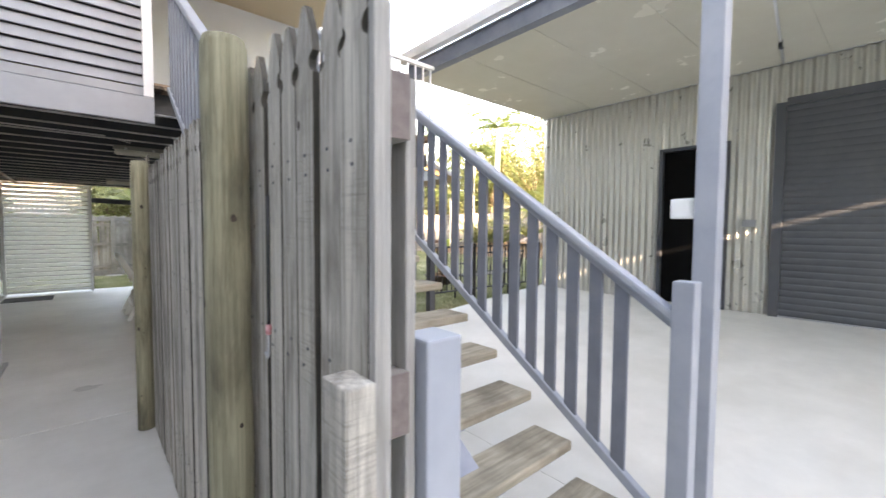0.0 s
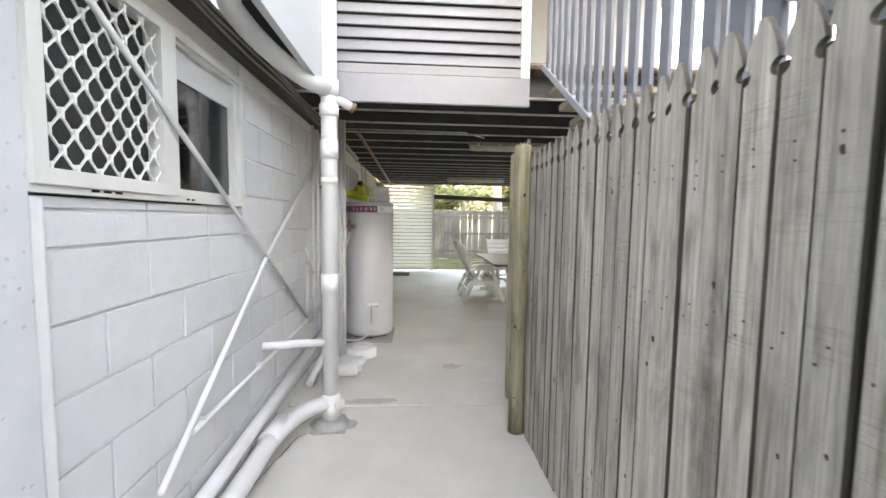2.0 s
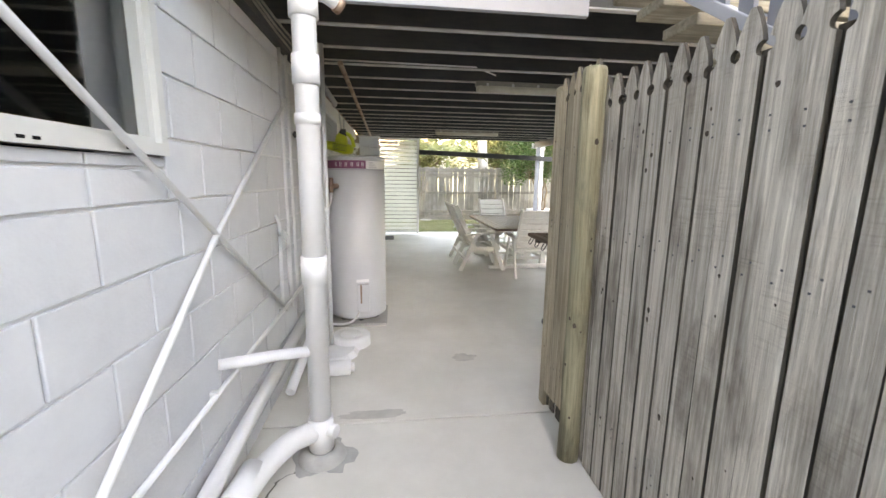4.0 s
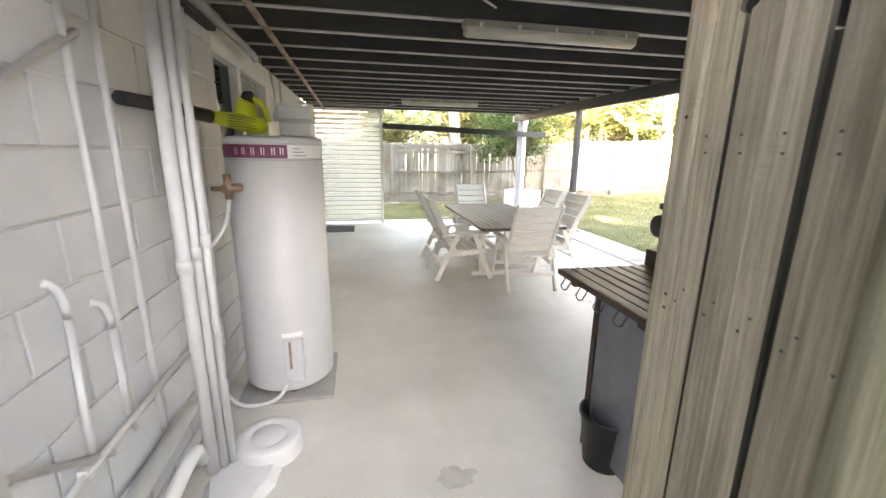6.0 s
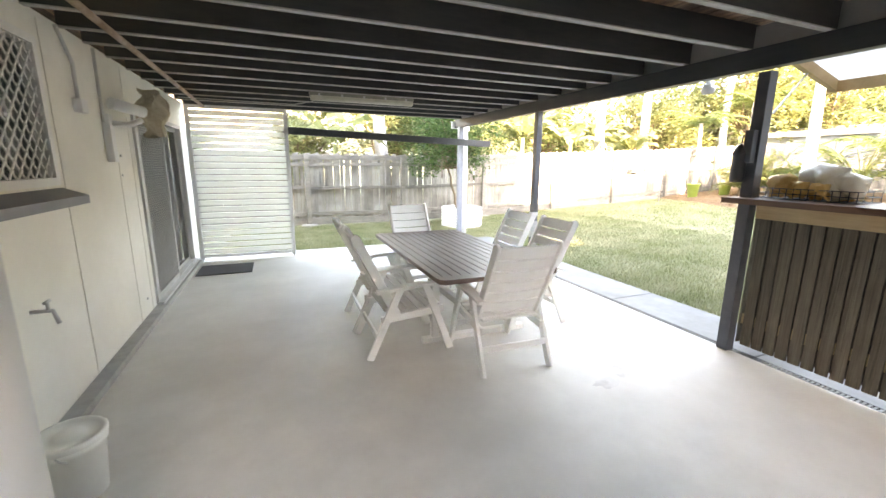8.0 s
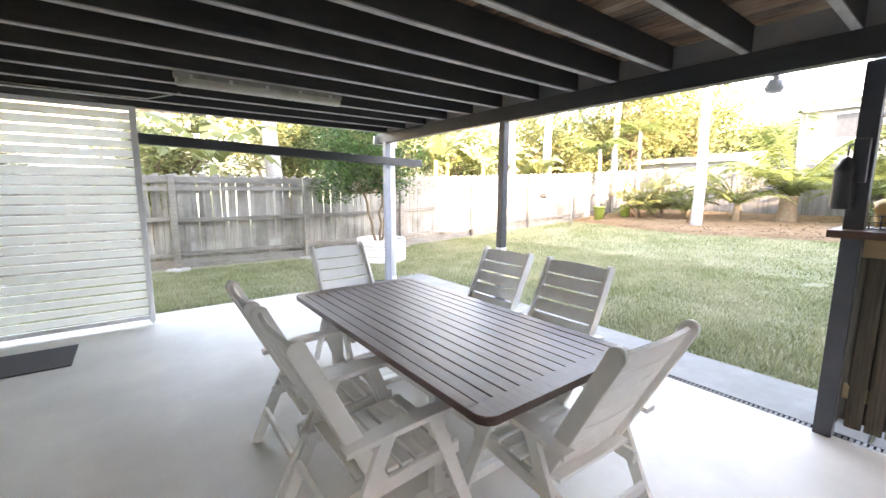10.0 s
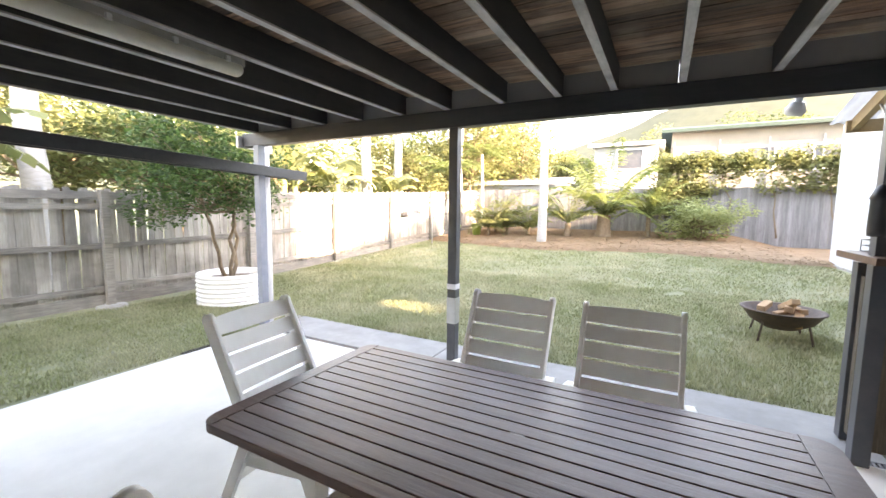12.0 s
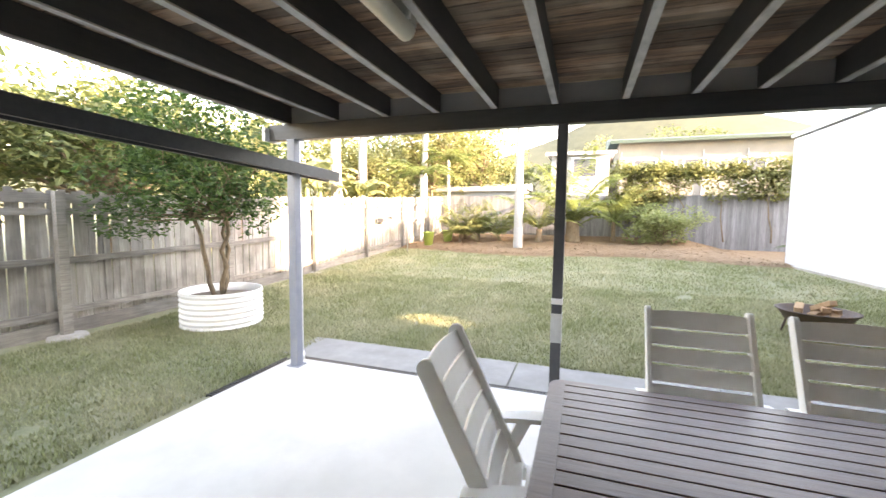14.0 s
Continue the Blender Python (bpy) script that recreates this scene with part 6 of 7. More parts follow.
tube(bm, [(0.398, 0.905, 1.62), (0.397, 0.91, 1.30)], 0.004, 6)
part("cord", bm, "black_plastic", cord)
bm = bmesh.new()
tube(bm, [(0.397, 0.91, 1.30), (0.397, 0.911, 1.275)], 0.007, 8)
part("whipping", bm, "red", cord)
bm = bmesh.new()
tube(bm, [(0.397, 0.911, 1.275), (0.397, 0.911, 1.225)] + arc((0.397, 0.911, 1.225), (0.397, 0.925, 1.20), (0.397, 0.935, 1.225), 6), 0.003, 6)
part("hook", bm, "galv", cord)

# ---- block courses of the side wall ----
BLOCKS = {}


def block_piece(y0, y1, z0, z1):
    """One painted block face, its joints recessed; alike blocks share their mesh."""
    w, h = round(y1 - y0 - 0.011, 3), round(z1 - z0 - 0.011, 3)
    if w < 0.03 or h < 0.02:
        return
    if (w, h) not in BLOCKS:
        bm = bmesh.new()
        box(bm, -0.012, 0.0, 0.0, w, 0.0, h, 0.004)
        BLOCKS[w, h] = mesh_of("block", bm, "block")
    piece("block", BLOCKS[w, h], wall_block, Matrix.Translation((-1.397, y0 + 0.0055, z0 + 0.0055)))


for c in range(12):
    z0, z1 = -0.135 + 0.222 * c, 0.087 + 0.222 * c
    joints = [2.045] + [2.267 + (0.225 if c % 2 == 0 else 0.0) + 0.45 * i for i in range(10)]
    joints = [v for v in joints if v < 6.45] + [6.5]
    for y0, y1 in zip(joints[:-1], joints[1:]):
        if z1 < 1.57 or y0 >= 3.30:
            block_piece(y0, y1, max(z0, -0.05), min(z1, 2.40))
        elif y1 > 3.36:
            block_piece(3.325, y1, z0, min(z1, 2.40))
for y0, y1 in ((2.045, 2.49), (2.49, 2.94), (2.94, 3.325)):
    block_piece(y0, y1, 1.419, 1.532)
    block_piece(y0, y1, 1.532, 1.574)

# ---- bar, its roof and the things on it ----
bar = thing("outdoor_bar", "dark timber boarded outdoor bar with a polished slab top", "bar", (3.8, 5.9, 0))
for k, (x, y) in enumerate(((3.57, 7.27), (3.60, 4.62), (3.95, 7.22), (3.95, 4.62))):
    bm = bmesh.new()
    box(bm, x - 0.047, x + 0.047, y - 0.047, y + 0.047, 0, 2.37 if k == 0 else (2.48 if k == 1 else 1.3), 0.004)
    part("post", bm, "dark_steel", bar)
bm = bmesh.new()
box(bm, 3.612, 3.66, 4.67, 7.22, 1.20, 1.325, 0.005)
part("apron_rail", bm, "bar_rail", bar, "honey coloured timber rail")
bm = bmesh.new()
box(bm, 3.66, 3.70, 4.67, 7.22, 0.25, 0.34)
part("inner_rail", bm, "bar_rail", bar)
bm = bmesh.new()
box(bm, -0.009, 0.009, -0.0405, 0.0405, 0, 1.14, 0.004)
bb_me = mesh_of("board", bm, "bar_board")
for i in range(27):
    piece("board", bb_me, bar, Matrix.Translation((3.645, 4.73 + 0.093 * i, 0.065)))
for i in range(3):
    piece("board", bb_me, bar, pose(3.70 + 0.093 * i, 7.235, 0.065, 0, 0, 90))
bm = bmesh.new()
n = 14
# Added dark panel, so the gaps between the boards look shaded.
box(bm, 3.664, 3.676, 4.70, 7.20, 0.10, 1.19)
part("backing", bm, "bench_brown", bar)
bm = bmesh.new()
lo = []
for i in range(n + 1):
    y = 4.5 + 2.86 * i / n
    lo.append([bm.verts.new((x + dx, y, z)) for x, z, dx in ((3.36, 1.33, 0.02 * noise.noise(Vector((y * 2, 0, 0)))), (3.36, 1.375, 0.03 * noise.noise(Vector((y * 2, 1, 0)))), (4.0, 1.375, 0), (4.0, 1.33, 0))])
for a, b in zip(lo[:-1], lo[1:]):
    for k in range(4):
        bm.faces.new((a[k], b[k], b[(k + 1) % 4], a[(k + 1) % 4]))
bm.faces.new(lo[0])
bm.faces.new(lo[-1][::-1])
bmesh.ops.recalc_face_normals(bm, faces=bm.faces)
part("counter", bm, "bar_top", bar, "dark polished timber slab with a natural edge")

bar_roof = thing("bar_roof", "small timber framed roof of clear corrugated sheet", "roof", (3.9, 6, 2.4), kind="structure")
RA, RB = Vector((3.50, 0, 2.56)), Vector((4.42, 0, 2.31))
for y in (4.65, 5.95, 7.22):
    bm = bmesh.new()
    plank(bm, RA + Vector((0, y, 0)), RB + Vector((0, y, 0)), 0.045, 0.085)
    part("rafter", bm, "roof_timber", bar_roof)
bm = bmesh.new()
plank(bm, (RB.x - 0.02, 4.6, RB.z), (RB.x - 0.02, 7.27, RB.z), 0.04, 0.09)
part("fascia", bm, "roof_timber", bar_roof)
bm = bmesh.new()
prev = None
for i in range(180):
    y = 4.5 + 2.85 * i / 179
    h = 0.055 + 0.009 * math.cos(y * 2 * math.pi / 0.076)
    cur = (bm.verts.new((RA.x - 0.03, y, RA.z + h)), bm.verts.new((RB.x + 0.06, y, RB.z + h - 0.015)))
    if prev:
        f = bm.faces.new((prev[0], prev[1], cur[1], cur[0]))
        f.smooth = True
    prev = cur
part("sheet", bm, "poly_sheet", bar_roof)
bm = bmesh.new()
plank(bm, (3.62, 7.22, 2.05), (4.0, 7.22, 2.40), 0.012, 0.012)
part("stay", bm, "galv", bar_roof)

lantern = thing("post_lantern", "black metal lantern fixed to the bar post", "lantern", (3.50, 7.27, 1.5))
bm = bmesh.new()
box(bm, 3.46, 3.52, 7.24, 7.31, 1.66, 1.92, 0.006)
part("back_plate", bm, "dark_steel", lantern)
bm = bmesh.new()
lathe(bm, 3.475, 7.33, [(0.0, 1.50), (0.05, 1.50), (0.055, 1.53), (0.052, 1.72), (0.06, 1.73), (0.03, 1.80), (0.0, 1.82)], 8)
part("body", bm, "black_plastic", lantern)
bm = bmesh.new()
tube(bm, [(3.475, 7.33, 1.82), (3.475, 7.33, 1.88), (3.52, 7.30, 1.90)], 0.006, 6)
part("hanger", bm, "dark_steel", lantern)
caddy = thing("wire_basket", "dark wire basket on the bar counter", "basket", (3.76, 6.92, 1.375))
WIRES = [[(3.60, 6.58, z), (3.92, 6.58, z), (3.92, 7.26, z), (3.60, 7.26, z), (3.60, 6.58, z)] for z in (1.38, 1.42, 1.46)]
for k in range(15):
    y = 6.58 + 0.0485 * k
    WIRES += [[(3.60, y, 1.46), (3.60, y, 1.38), (3.92, y, 1.38), (3.92, y, 1.46)]]
for pts in WIRES:
    bm = bmesh.new()
    tube(bm, pts, 0.0035, 6)
    part("wire", bm, "dark_steel", caddy)


def shell(name, x, y, z, s, material, label, seed):
    """A spired sea shell: a tapering coil with a flared lip."""
    t = thing(name, label, "sea shell", (x, y, z), "shells on the bar")
    bm = bmesh.new()
    pts, rs = [], []
    for i in range(40):
        a = i * 0.42
        g = (i / 39) ** 1.3
        pts.append(Vector((x + s * (0.75 * (1 - g) - 0.1) * 1.0, y + s * 0.34 * g * math.cos(a), z + s * (0.40 + 0.34 * g * math.sin(a)))))
        rs.append(s * (0.03 + 0.33 * g) * (1.25 if i % 4 == 0 else 0.9))
    tube(bm, pts, rs, 12)
    m = min(v.co.z for v in bm.verts)
    for v in bm.verts:
        v.co += Vector((0, 0, z - m)) + 0.035 * noise.noise_vector(v.co * 19) + 0.014 * noise.noise_vector(v.co * 50)
    part("coil", bm, material, t)
    bm = bmesh.new()
    prof = []
    for k in range(18):
        a = math.pi * (k / 17) * 1.2 - 0.3
        prof.append((Vector((x - s * 0.15 + s * 0.55 * (k / 17 - 0.3), y - s * 0.42 - s * 0.18 * math.sin(a), z + s * (0.05 + 0.55 * math.sin(math.pi * k / 17))))))
    inner = [bm.verts.new(p + Vector((0, s * 0.28, 0))) for p in prof]
    outer = [bm.verts.new(p + Vector((0, -s * 0.05, 0.01))) for p in prof]
    for k in range(17):
        f = bm.faces.new((inner[k], inner[k + 1], outer[k + 1], outer[k]))
        f.smooth = True
    bmesh.ops.solidify(bm, geom=bm.faces[:], thickness=0.012)
    part("lip", bm, material, t)


shell("sea_shell", 3.70, 7.12, 1.388, 0.20, "shell_orange", "orange banded sea shell on the bar counter", 1)
shell("sea_shell", 3.74, 6.88, 1.388, 0.28, "shell_white", "large white sea shell on the bar counter", 2)
shell("sea_shell", 3.70, 6.70, 1.388, 0.21, "shell_white", "cream sea shell on the bar counter", 3)
shell("sea_shell", 3.66, 7.0, 1.388, 0.15, "shell_orange", "small orange sea shell on the bar counter", 4)

shell("sea_shell", 3.64, 6.84, 1.388, 0.13, "shell_orange", "small orange sea shell on the bar counter", 5)
shell("sea_shell", 3.80, 6.72, 1.388, 0.16, "shell_orange", "orange banded sea shell on the bar counter", 6)

# ---- barbecue bench ----
bench = thing("barbecue_bench", "dark brown slatted side table with grey panel base", "side table", (1.25, 4.85, 0))
BX0, BX1, BY0, BY1, BZ = 0.57, 1.95, 4.45, 5.14, 1.05
bm = bmesh.new()
box(bm, -0.029, 0.029, BY0 + 0.002, BY1 - 0.002, BZ - 0.022, BZ, 0.004)
bs_me = mesh_of("slat", bm, "bench_brown")
for i in range(19):
    piece("slat", bs_me, bench, Matrix.Translation((BX0 + 0.10 + 0.07 * i, 0, 0)))
bm = bmesh.new()
box(bm, BX0, BX0 + 0.062, BY0, BY1, BZ - 0.03, BZ + 0.002, 0.008)
part("edge_board", bm, "bench_brown", bench)
for y in (BY0 + 0.08, BY1 - 0.08):
    bm = bmesh.new()
    box(bm, BX0 + 0.05, BX1 - 0.05, y - 0.02, y + 0.02, BZ - 0.075, BZ - 0.024)
    part("bearer", bm, "bench_brown", bench)
for x in (BX0 + 0.22, BX1 - 0.22):
    for y in (BY0 + 0.08, BY1 - 0.08):
        bm = bmesh.new()
        box(bm, x - 0.02, x + 0.02, y - 0.02, y + 0.02, 0.0, BZ - 0.075, 0.003)
        part("leg", bm, "bench_brown", bench)
bm = bmesh.new()
box(bm, BX0 + 0.245, BX1 - 0.245, BY1 - 0.09, BY1 - 0.07, 0.06, BZ - 0.10)
part("back_panel", bm, "rail_grey", bench, "grey textured panel")
bm = bmesh.new()
box(bm, BX0 + 0.21, BX0 + 0.225, BY0 + 0.10, BY1 - 0.10, 0.06, BZ - 0.10)
part("side_panel", bm, "rail_grey", bench)
for k in range(4):
    y = BY0 + 0.12 + 0.15 * k
    bm = bmesh.new()
    tube(bm, [(BX0 + 0.02, y, BZ - 0.03), (BX0 - 0.005, y, BZ - 0.075)] + arc((BX0 - 0.005, y, BZ - 0.075), (BX0 - 0.01, y + 0.03, BZ - 0.10), (BX0 - 0.005, y + 0.06, BZ - 0.075), 5) + [(BX0 + 0.02, y + 0.06, BZ - 0.03)], 0.004, 6)
    part("hook", bm, "dark_steel", bench)
bbq = thing("barbecue", "black portable gas barbecue with a domed lid on the side table", "barbecue", (1.55, 4.85, BZ))
GX, GY, GZ = 1.41, 4.85, BZ + 0.075
bm = bmesh.new()
box(bm, GX - 0.33, GX + 0.52, GY - 0.28, GY + 0.28, BZ, GZ + 0.018, 0.006)
part("board", bm, "bench_brown", bbq)


def dome(bm, cx, cy, prof, ex, ey, seg=28):
    prev = None
    for r, z in prof:
        cur = [bm.verts.new((cx + ex * r * math.copysign(abs(math.cos(a)) ** 0.75, math.cos(a)), cy + ey * r * math.copysign(abs(math.sin(a)) ** 0.75, math.sin(a)), z)) for a in [2 * math.pi * k / seg for k in range(seg)]]
        if prev:
            for k in range(seg):
                f = bm.faces.new((prev[k], prev[(k + 1) % seg], cur[(k + 1) % seg], cur[k]))
                f.smooth = True
        prev = cur
    bm.faces.new(prev)


bm = bmesh.new()
dome(bm, GX, GY, [(0.45, GZ + 0.13), (0.85, GZ + 0.17), (1.0, GZ + 0.24), (1.02, GZ + 0.265)], 0.32, 0.25)
part("cook_box", bm, "bbq_black", bbq)
bm = bmesh.new()
dome(bm, GX, GY, [(1.04, GZ + 0.27), (1.04, GZ + 0.29), (0.95, GZ + 0.365), (0.80, GZ + 0.42), (0.52, GZ + 0.455), (0.2, GZ + 0.468)], 0.32, 0.25)
lid = part("lid", bm, "bbq_black", bbq)
bm = bmesh.new()
tube(bm, [(GX - 0.12, GY - 0.255, GZ + 0.32), (GX - 0.12, GY - 0.315, GZ + 0.335), (GX + 0.12, GY - 0.315, GZ + 0.335), (GX + 0.12, GY - 0.255, GZ + 0.32)], 0.012, 8)
part("lid_handle", bm, "black_plastic", lid)
bm = bmesh.new()
plank(bm, (GX - 0.30, GY, GZ + 0.262), (GX - 0.41, GY, GZ + 0.272), 0.27, 0.035, bevel=0.012)
part("side_handle", bm, "black_plastic", bbq)
bm = bmesh.new()
tube(bm, [(GX - 0.26, GY, GZ + 0.195), (GX - 0.44, GY, GZ + 0.195), (GX - 0.51, GY, GZ + 0.195)], [0.035, 0.058, 0.052], 18)
part("knob", bm, "black_plastic", bbq)
for sx in (-1, 1):
    for sy in (-1, 1):
        bm = bmesh.new()
        plank(bm, (GX + sx * 0.08, GY + sy * 0.14, GZ + 0.16), (GX + sx * 0.22, GY + sy * 0.22, GZ + 0.02), 0.04, 0.03)
        part("leg", bm, "black_plastic", bbq)
bucket = thing("black_bucket", "black plastic bucket on the concrete", "bucket", (0.78, 4.88, 0))
bm = bmesh.new()
lathe(bm, 0.82, 4.92, [(0.0, 0.001), (0.11, 0.001), (0.142, 0.29), (0.152, 0.29), (0.152, 0.305), (0.138, 0.305), (0.106, 0.012), (0.0, 0.012)], 30)
part("body", bm, "black_plastic", bucket)
bm = bmesh.new()
tube(bm, arc((0.82, 4.77, 0.29), (0.66, 4.92, 0.22), (0.82, 5.07, 0.29), 10), 0.004, 6)
part("handle", bm, "galv", bucket)

# ---- garden ----
planter = thing("round_planter", "white ribbed corrugated round steel planter on the lawn", "planter", (4.46, 15.05, 0))
bm = bmesh.new()
prof = []
for i in range(61):
    z = 0.0 + 0.48 * i / 60
    prof.append((0.545 + 0.014 * math.cos(z * 2 * math.pi / 0.076), z))
prof += [(0.555, 0.485), (0.545, 0.50), (0.53, 0.49), (0.53, 0.36)]
lathe(bm, 4.46, 15.05, prof, 44)
part("wall", bm, "white_paint", planter)
bm = bmesh.new()
lathe(bm, 4.46, 15.05, [(0.53, 0.38), (0.3, 0.40), (0.0, 0.42)], 30)
part("soil", bm, "soil", planter)


def limb(bm, p, q, r0, r1, rng, wob=0.06, n=5):
    p, q = Vector(p), Vector(q)
    pts = [p.lerp(q, i / n) + (Vector((rng.gauss(0, wob), rng.gauss(0, wob), 0)) if 0 < i < n else Vector()) for i in range(n + 1)]
    tube(bm, pts, [r0 + (r1 - r0) * i / n for i in range(n + 1)], 8)
    return pts


def tree(name, x, y, z0, trunks, crown, rad, clumps, per, size, leaf, label, seed, category="tree", bark="bark", r0=0.04):
    rng = random.Random(seed)
    t = thing(name, label, category, (x, y, z0))
    cx, cy, cz = crown
    bm = bmesh.new()
    centres = []
    for i in range(clumps):
        v = Vector((rng.gauss(0, 1), rng.gauss(0, 1), rng.gauss(0, 1))).normalized() * rng.uniform(0.3, 0.95)
        centres.append(Vector((cx + v.x * rad[0], cy + v.y * rad[1], cz + v.z * rad[2])))
    for i in range(trunks):
        a = 2 * math.pi * i / max(1, trunks) + rng.uniform(0, 1)
        fork = Vector((x + (cx - x) * 0.4 + 0.18 * rad[0] * math.cos(a), y + (cy - y) * 0.4 + 0.18 * rad[1] * math.sin(a), z0 + (cz - z0) * 0.62))
        pts = limb(bm, (x + 0.05 * math.cos(a), y + 0.05 * math.sin(a), z0), fork, r0, r0 * 0.7, rng, 0.03)
        for c in centres[i::trunks]:
            limb(bm, fork, c, r0 * 0.5, r0 * 0.12, rng, 0.05, 4)
    part("trunk", bm, bark, t)
    bm = bmesh.new()
    for c in centres:
        k = rng.uniform(0.75, 1.3)
        leaves(bm, blob_points(c, [k * rad[0] * 0.34, k * rad[1] * 0.34, k * rad[2] * 0.26], per, rng), size, rng=rng)
    part("crown", bm, leaf, t)
    return t


tree("planter_tree", 4.38, 15.02, 0.38, 3, (4.10, 14.95, 2.25), (1.35, 1.25, 1.12), 46, 190, 0.085, "leaf_dark", "bushy dark green multi-stemmed tree in the planter", 3, r0=0.035)


def frond(bm, p, a, length, rise, droop, leafl, rng, n=12, width=0.03):
    """One arching feather frond: a rib with paired narrow leaflets."""
    d = Vector((math.cos(a), math.sin(a), 0))
    s = Vector((-d.y, d.x, 0))
    rib = [Vector(p) + d * (length * u) + Vector((0, 0, length * (rise * u - droop * u * u))) for u in [i / n for i in range(n + 1)]]
    tube(bm, rib, [0.016 * (1 - 0.8 * i / n) for i in range(n + 1)], 4, False)
    for i in range(1, n + 1):
        for half in (0, 0.5):
            q = rib[i] if half == 0 or i == n else rib[i].lerp(rib[i + 1], 0.5)
            u = (i + half) / n
            l = leafl * math.sin(math.pi * min(1, 0.12 + 0.85 * u)) * rng.uniform(0.85, 1.1)
            for sg in (-1, 1):
                e = q + s * sg * l + d * l * 0.45 + Vector((0, 0, -l * rng.uniform(0.1, 0.45)))
                m = q.lerp(e, 0.45) + Vector((0, 0, l * 0.06))
                w = d * width
                v = [bm.verts.new(c) for c in (q, m + w, e, m - w)]
                bm.faces.new(v)


def palm(name, x, y, z0, h, r, fronds, length, leaf, label, seed, bark="palm_bark", rise=0.75, droop=0.85, leafl=0.35, category="palm", pairs=14):
    rng = random.Random(seed)
    t = thing(name, label, category, (x, y, z0))
    bm = bmesh.new()
    n = max(4, int(h / 0.22))
    tube(bm, [(x + 0.05 * math.sin(i * 0.3), y, z0 - 0.05 + (h + 0.05) * i / n) for i in range(n + 1)], [r * (1.25 - 0.35 * min(1, i / n * 1.6)) * (1 + 0.03 * (i % 2)) for i in range(n + 1)], 16)
    part("trunk", bm, bark, t)
    for k in range(fronds):
        bm = bmesh.new()
        a = 2 * math.pi * k / fronds + rng.uniform(-0.25, 0.25)
        frond(bm, (x, y, z0 + h), a, length * rng.uniform(0.8, 1.15), rise * rng.uniform(0.45, 1.35), droop * rng.uniform(0.7, 1.1), leafl, rng, pairs, 0.022 * length)
        part("frond", bm, leaf, t)
    return t


palm("king_palm", 13.96, 12.14, 0.47, 5.6, 0.13, 13, 2.3, "leaf_palm", "tall king palm with a smooth pale trunk in the mulch bed", 5)
palm("king_palm", 11.43, 17.7, 0.0, 6.4, 0.17, 13, 2.4, "leaf_palm", "tall pale trunked palm behind the fence", 6)
palm("king_palm", 14.67, 18.6, 0.0, 6.8, 0.18, 13, 2.4, "leaf_palm", "tall pale trunked palm behind the fence", 7)
palm("king_palm", 3.2, 19.0, 0.0, 6.6, 0.20, 13, 2.4, "leaf_palm", "tall pale trunked palm behind the fence", 17)
palm("weeping_palm", 17.2, 16.9, 0.0, 6.2, 0.14, 18, 2.6, "leaf_palm", "tall palm with drooping yellow green fronds behind the fence", 27, rise=0.5, droop=1.25, pairs=20)
palm("slender_palm", 14.6, 16.0, 0.5, 2.7, 0.07, 11, 1.7, "leaf_palm", "slender young palm by the corner of the fence", 8)
palm("slender_palm", 17.0, 15.7, 0.65, 3.4, 0.07, 11, 1.8, "leaf_palm", "slender young palm in the garden bed", 18)
palm("cycad", 16.0, 10.40, 0.6, 0.85, 0.25, 16, 2.1, "leaf_palm", "stout short palm with arching bright fronds", 9, "bark", 1.9, 1.35, 0.42, pairs=26)
palm("small_palm", 16.4, 8.95, 0.65, 0.8, 0.08, 18, 1.45, "leaf_palm", "small clumping palm by the back fence", 10, "bark", 1.5, 1.0, 0.24)
palm("feather_palm", 15.6, 11.6, 0.6, 0.55, 0.12, 21, 1.9, "leaf_grey", "soft grey green feathery palm", 12, "bark", 1.7, 1.0, 0.3)
palm("small_palm", 15.8, 3.7, 0.6, 0.12, 0.05, 9, 0.45, "leaf_dark", "tiny dark plant in the mulch", 14, "bark", 1.0, 0.8, 0.08)
for x, y, s in ((15.4, 13.9, 21), (15.9, 14.6, 22), (14.9, 14.5, 23), (15.6, 13.1, 24)):
    palm("philodendron", x, y, 0.55, 0.35, 0.06, 15, 1.0, "leaf_yellow" if s % 2 else "leaf_palm", "leafy split leaf garden plant", s, "bark", 1.6, 1.0, 0.36, "plant")
tree("garden_shrub", 16.2, 7.35, 0.55, 4, (16.2, 7.35, 1.35), (1.1, 1.4, 0.85), 42, 130, 0.12, "leaf_grey", "rounded grey green shrub in the mulch", 13, "shrub", r0=0.02)
for k, (x, y, h) in enumerate(((13.75, 15.36, 0.5), (14.9, 15.0, 0.45))):
    p = thing("plant_pot", "lime green garden pot in the mulch", "pot", (x, y, 0.5), "green pots")
    z = ground_z(x, y)
    bm = bmesh.new()
    lathe(bm, x, y, [(0.0, z), (0.14, z), (0.2, z + h), (0.215, z + h), (0.215, z + h + 0.04), (0.18, z + h + 0.04), (0.17, z + h - 0.05), (0.0, z + h - 0.05)], 20)
    part("body", bm, "pot_green", p)
bath = thing("bird_feeder", "thin metal bird feeder stand by the fence", "bird feeder", (12.4, 15.6, 0.4))
bm = bmesh.new()
tube(bm, [(12.4, 15.6, 0.38), (12.4, 15.6, 1.75)], 0.02, 8)
part("pole", bm, "galv", bath)
bm = bmesh.new()
box(bm, 12.15, 12.65, 15.35, 15.85, 1.72, 1.74)
part("tray", bm, "galv", bath)
lampbox = thing("fence_box", "small dark box lamp on the fence", "lamp", (11.75, 16.2, 1.4))
bm = bmesh.new()
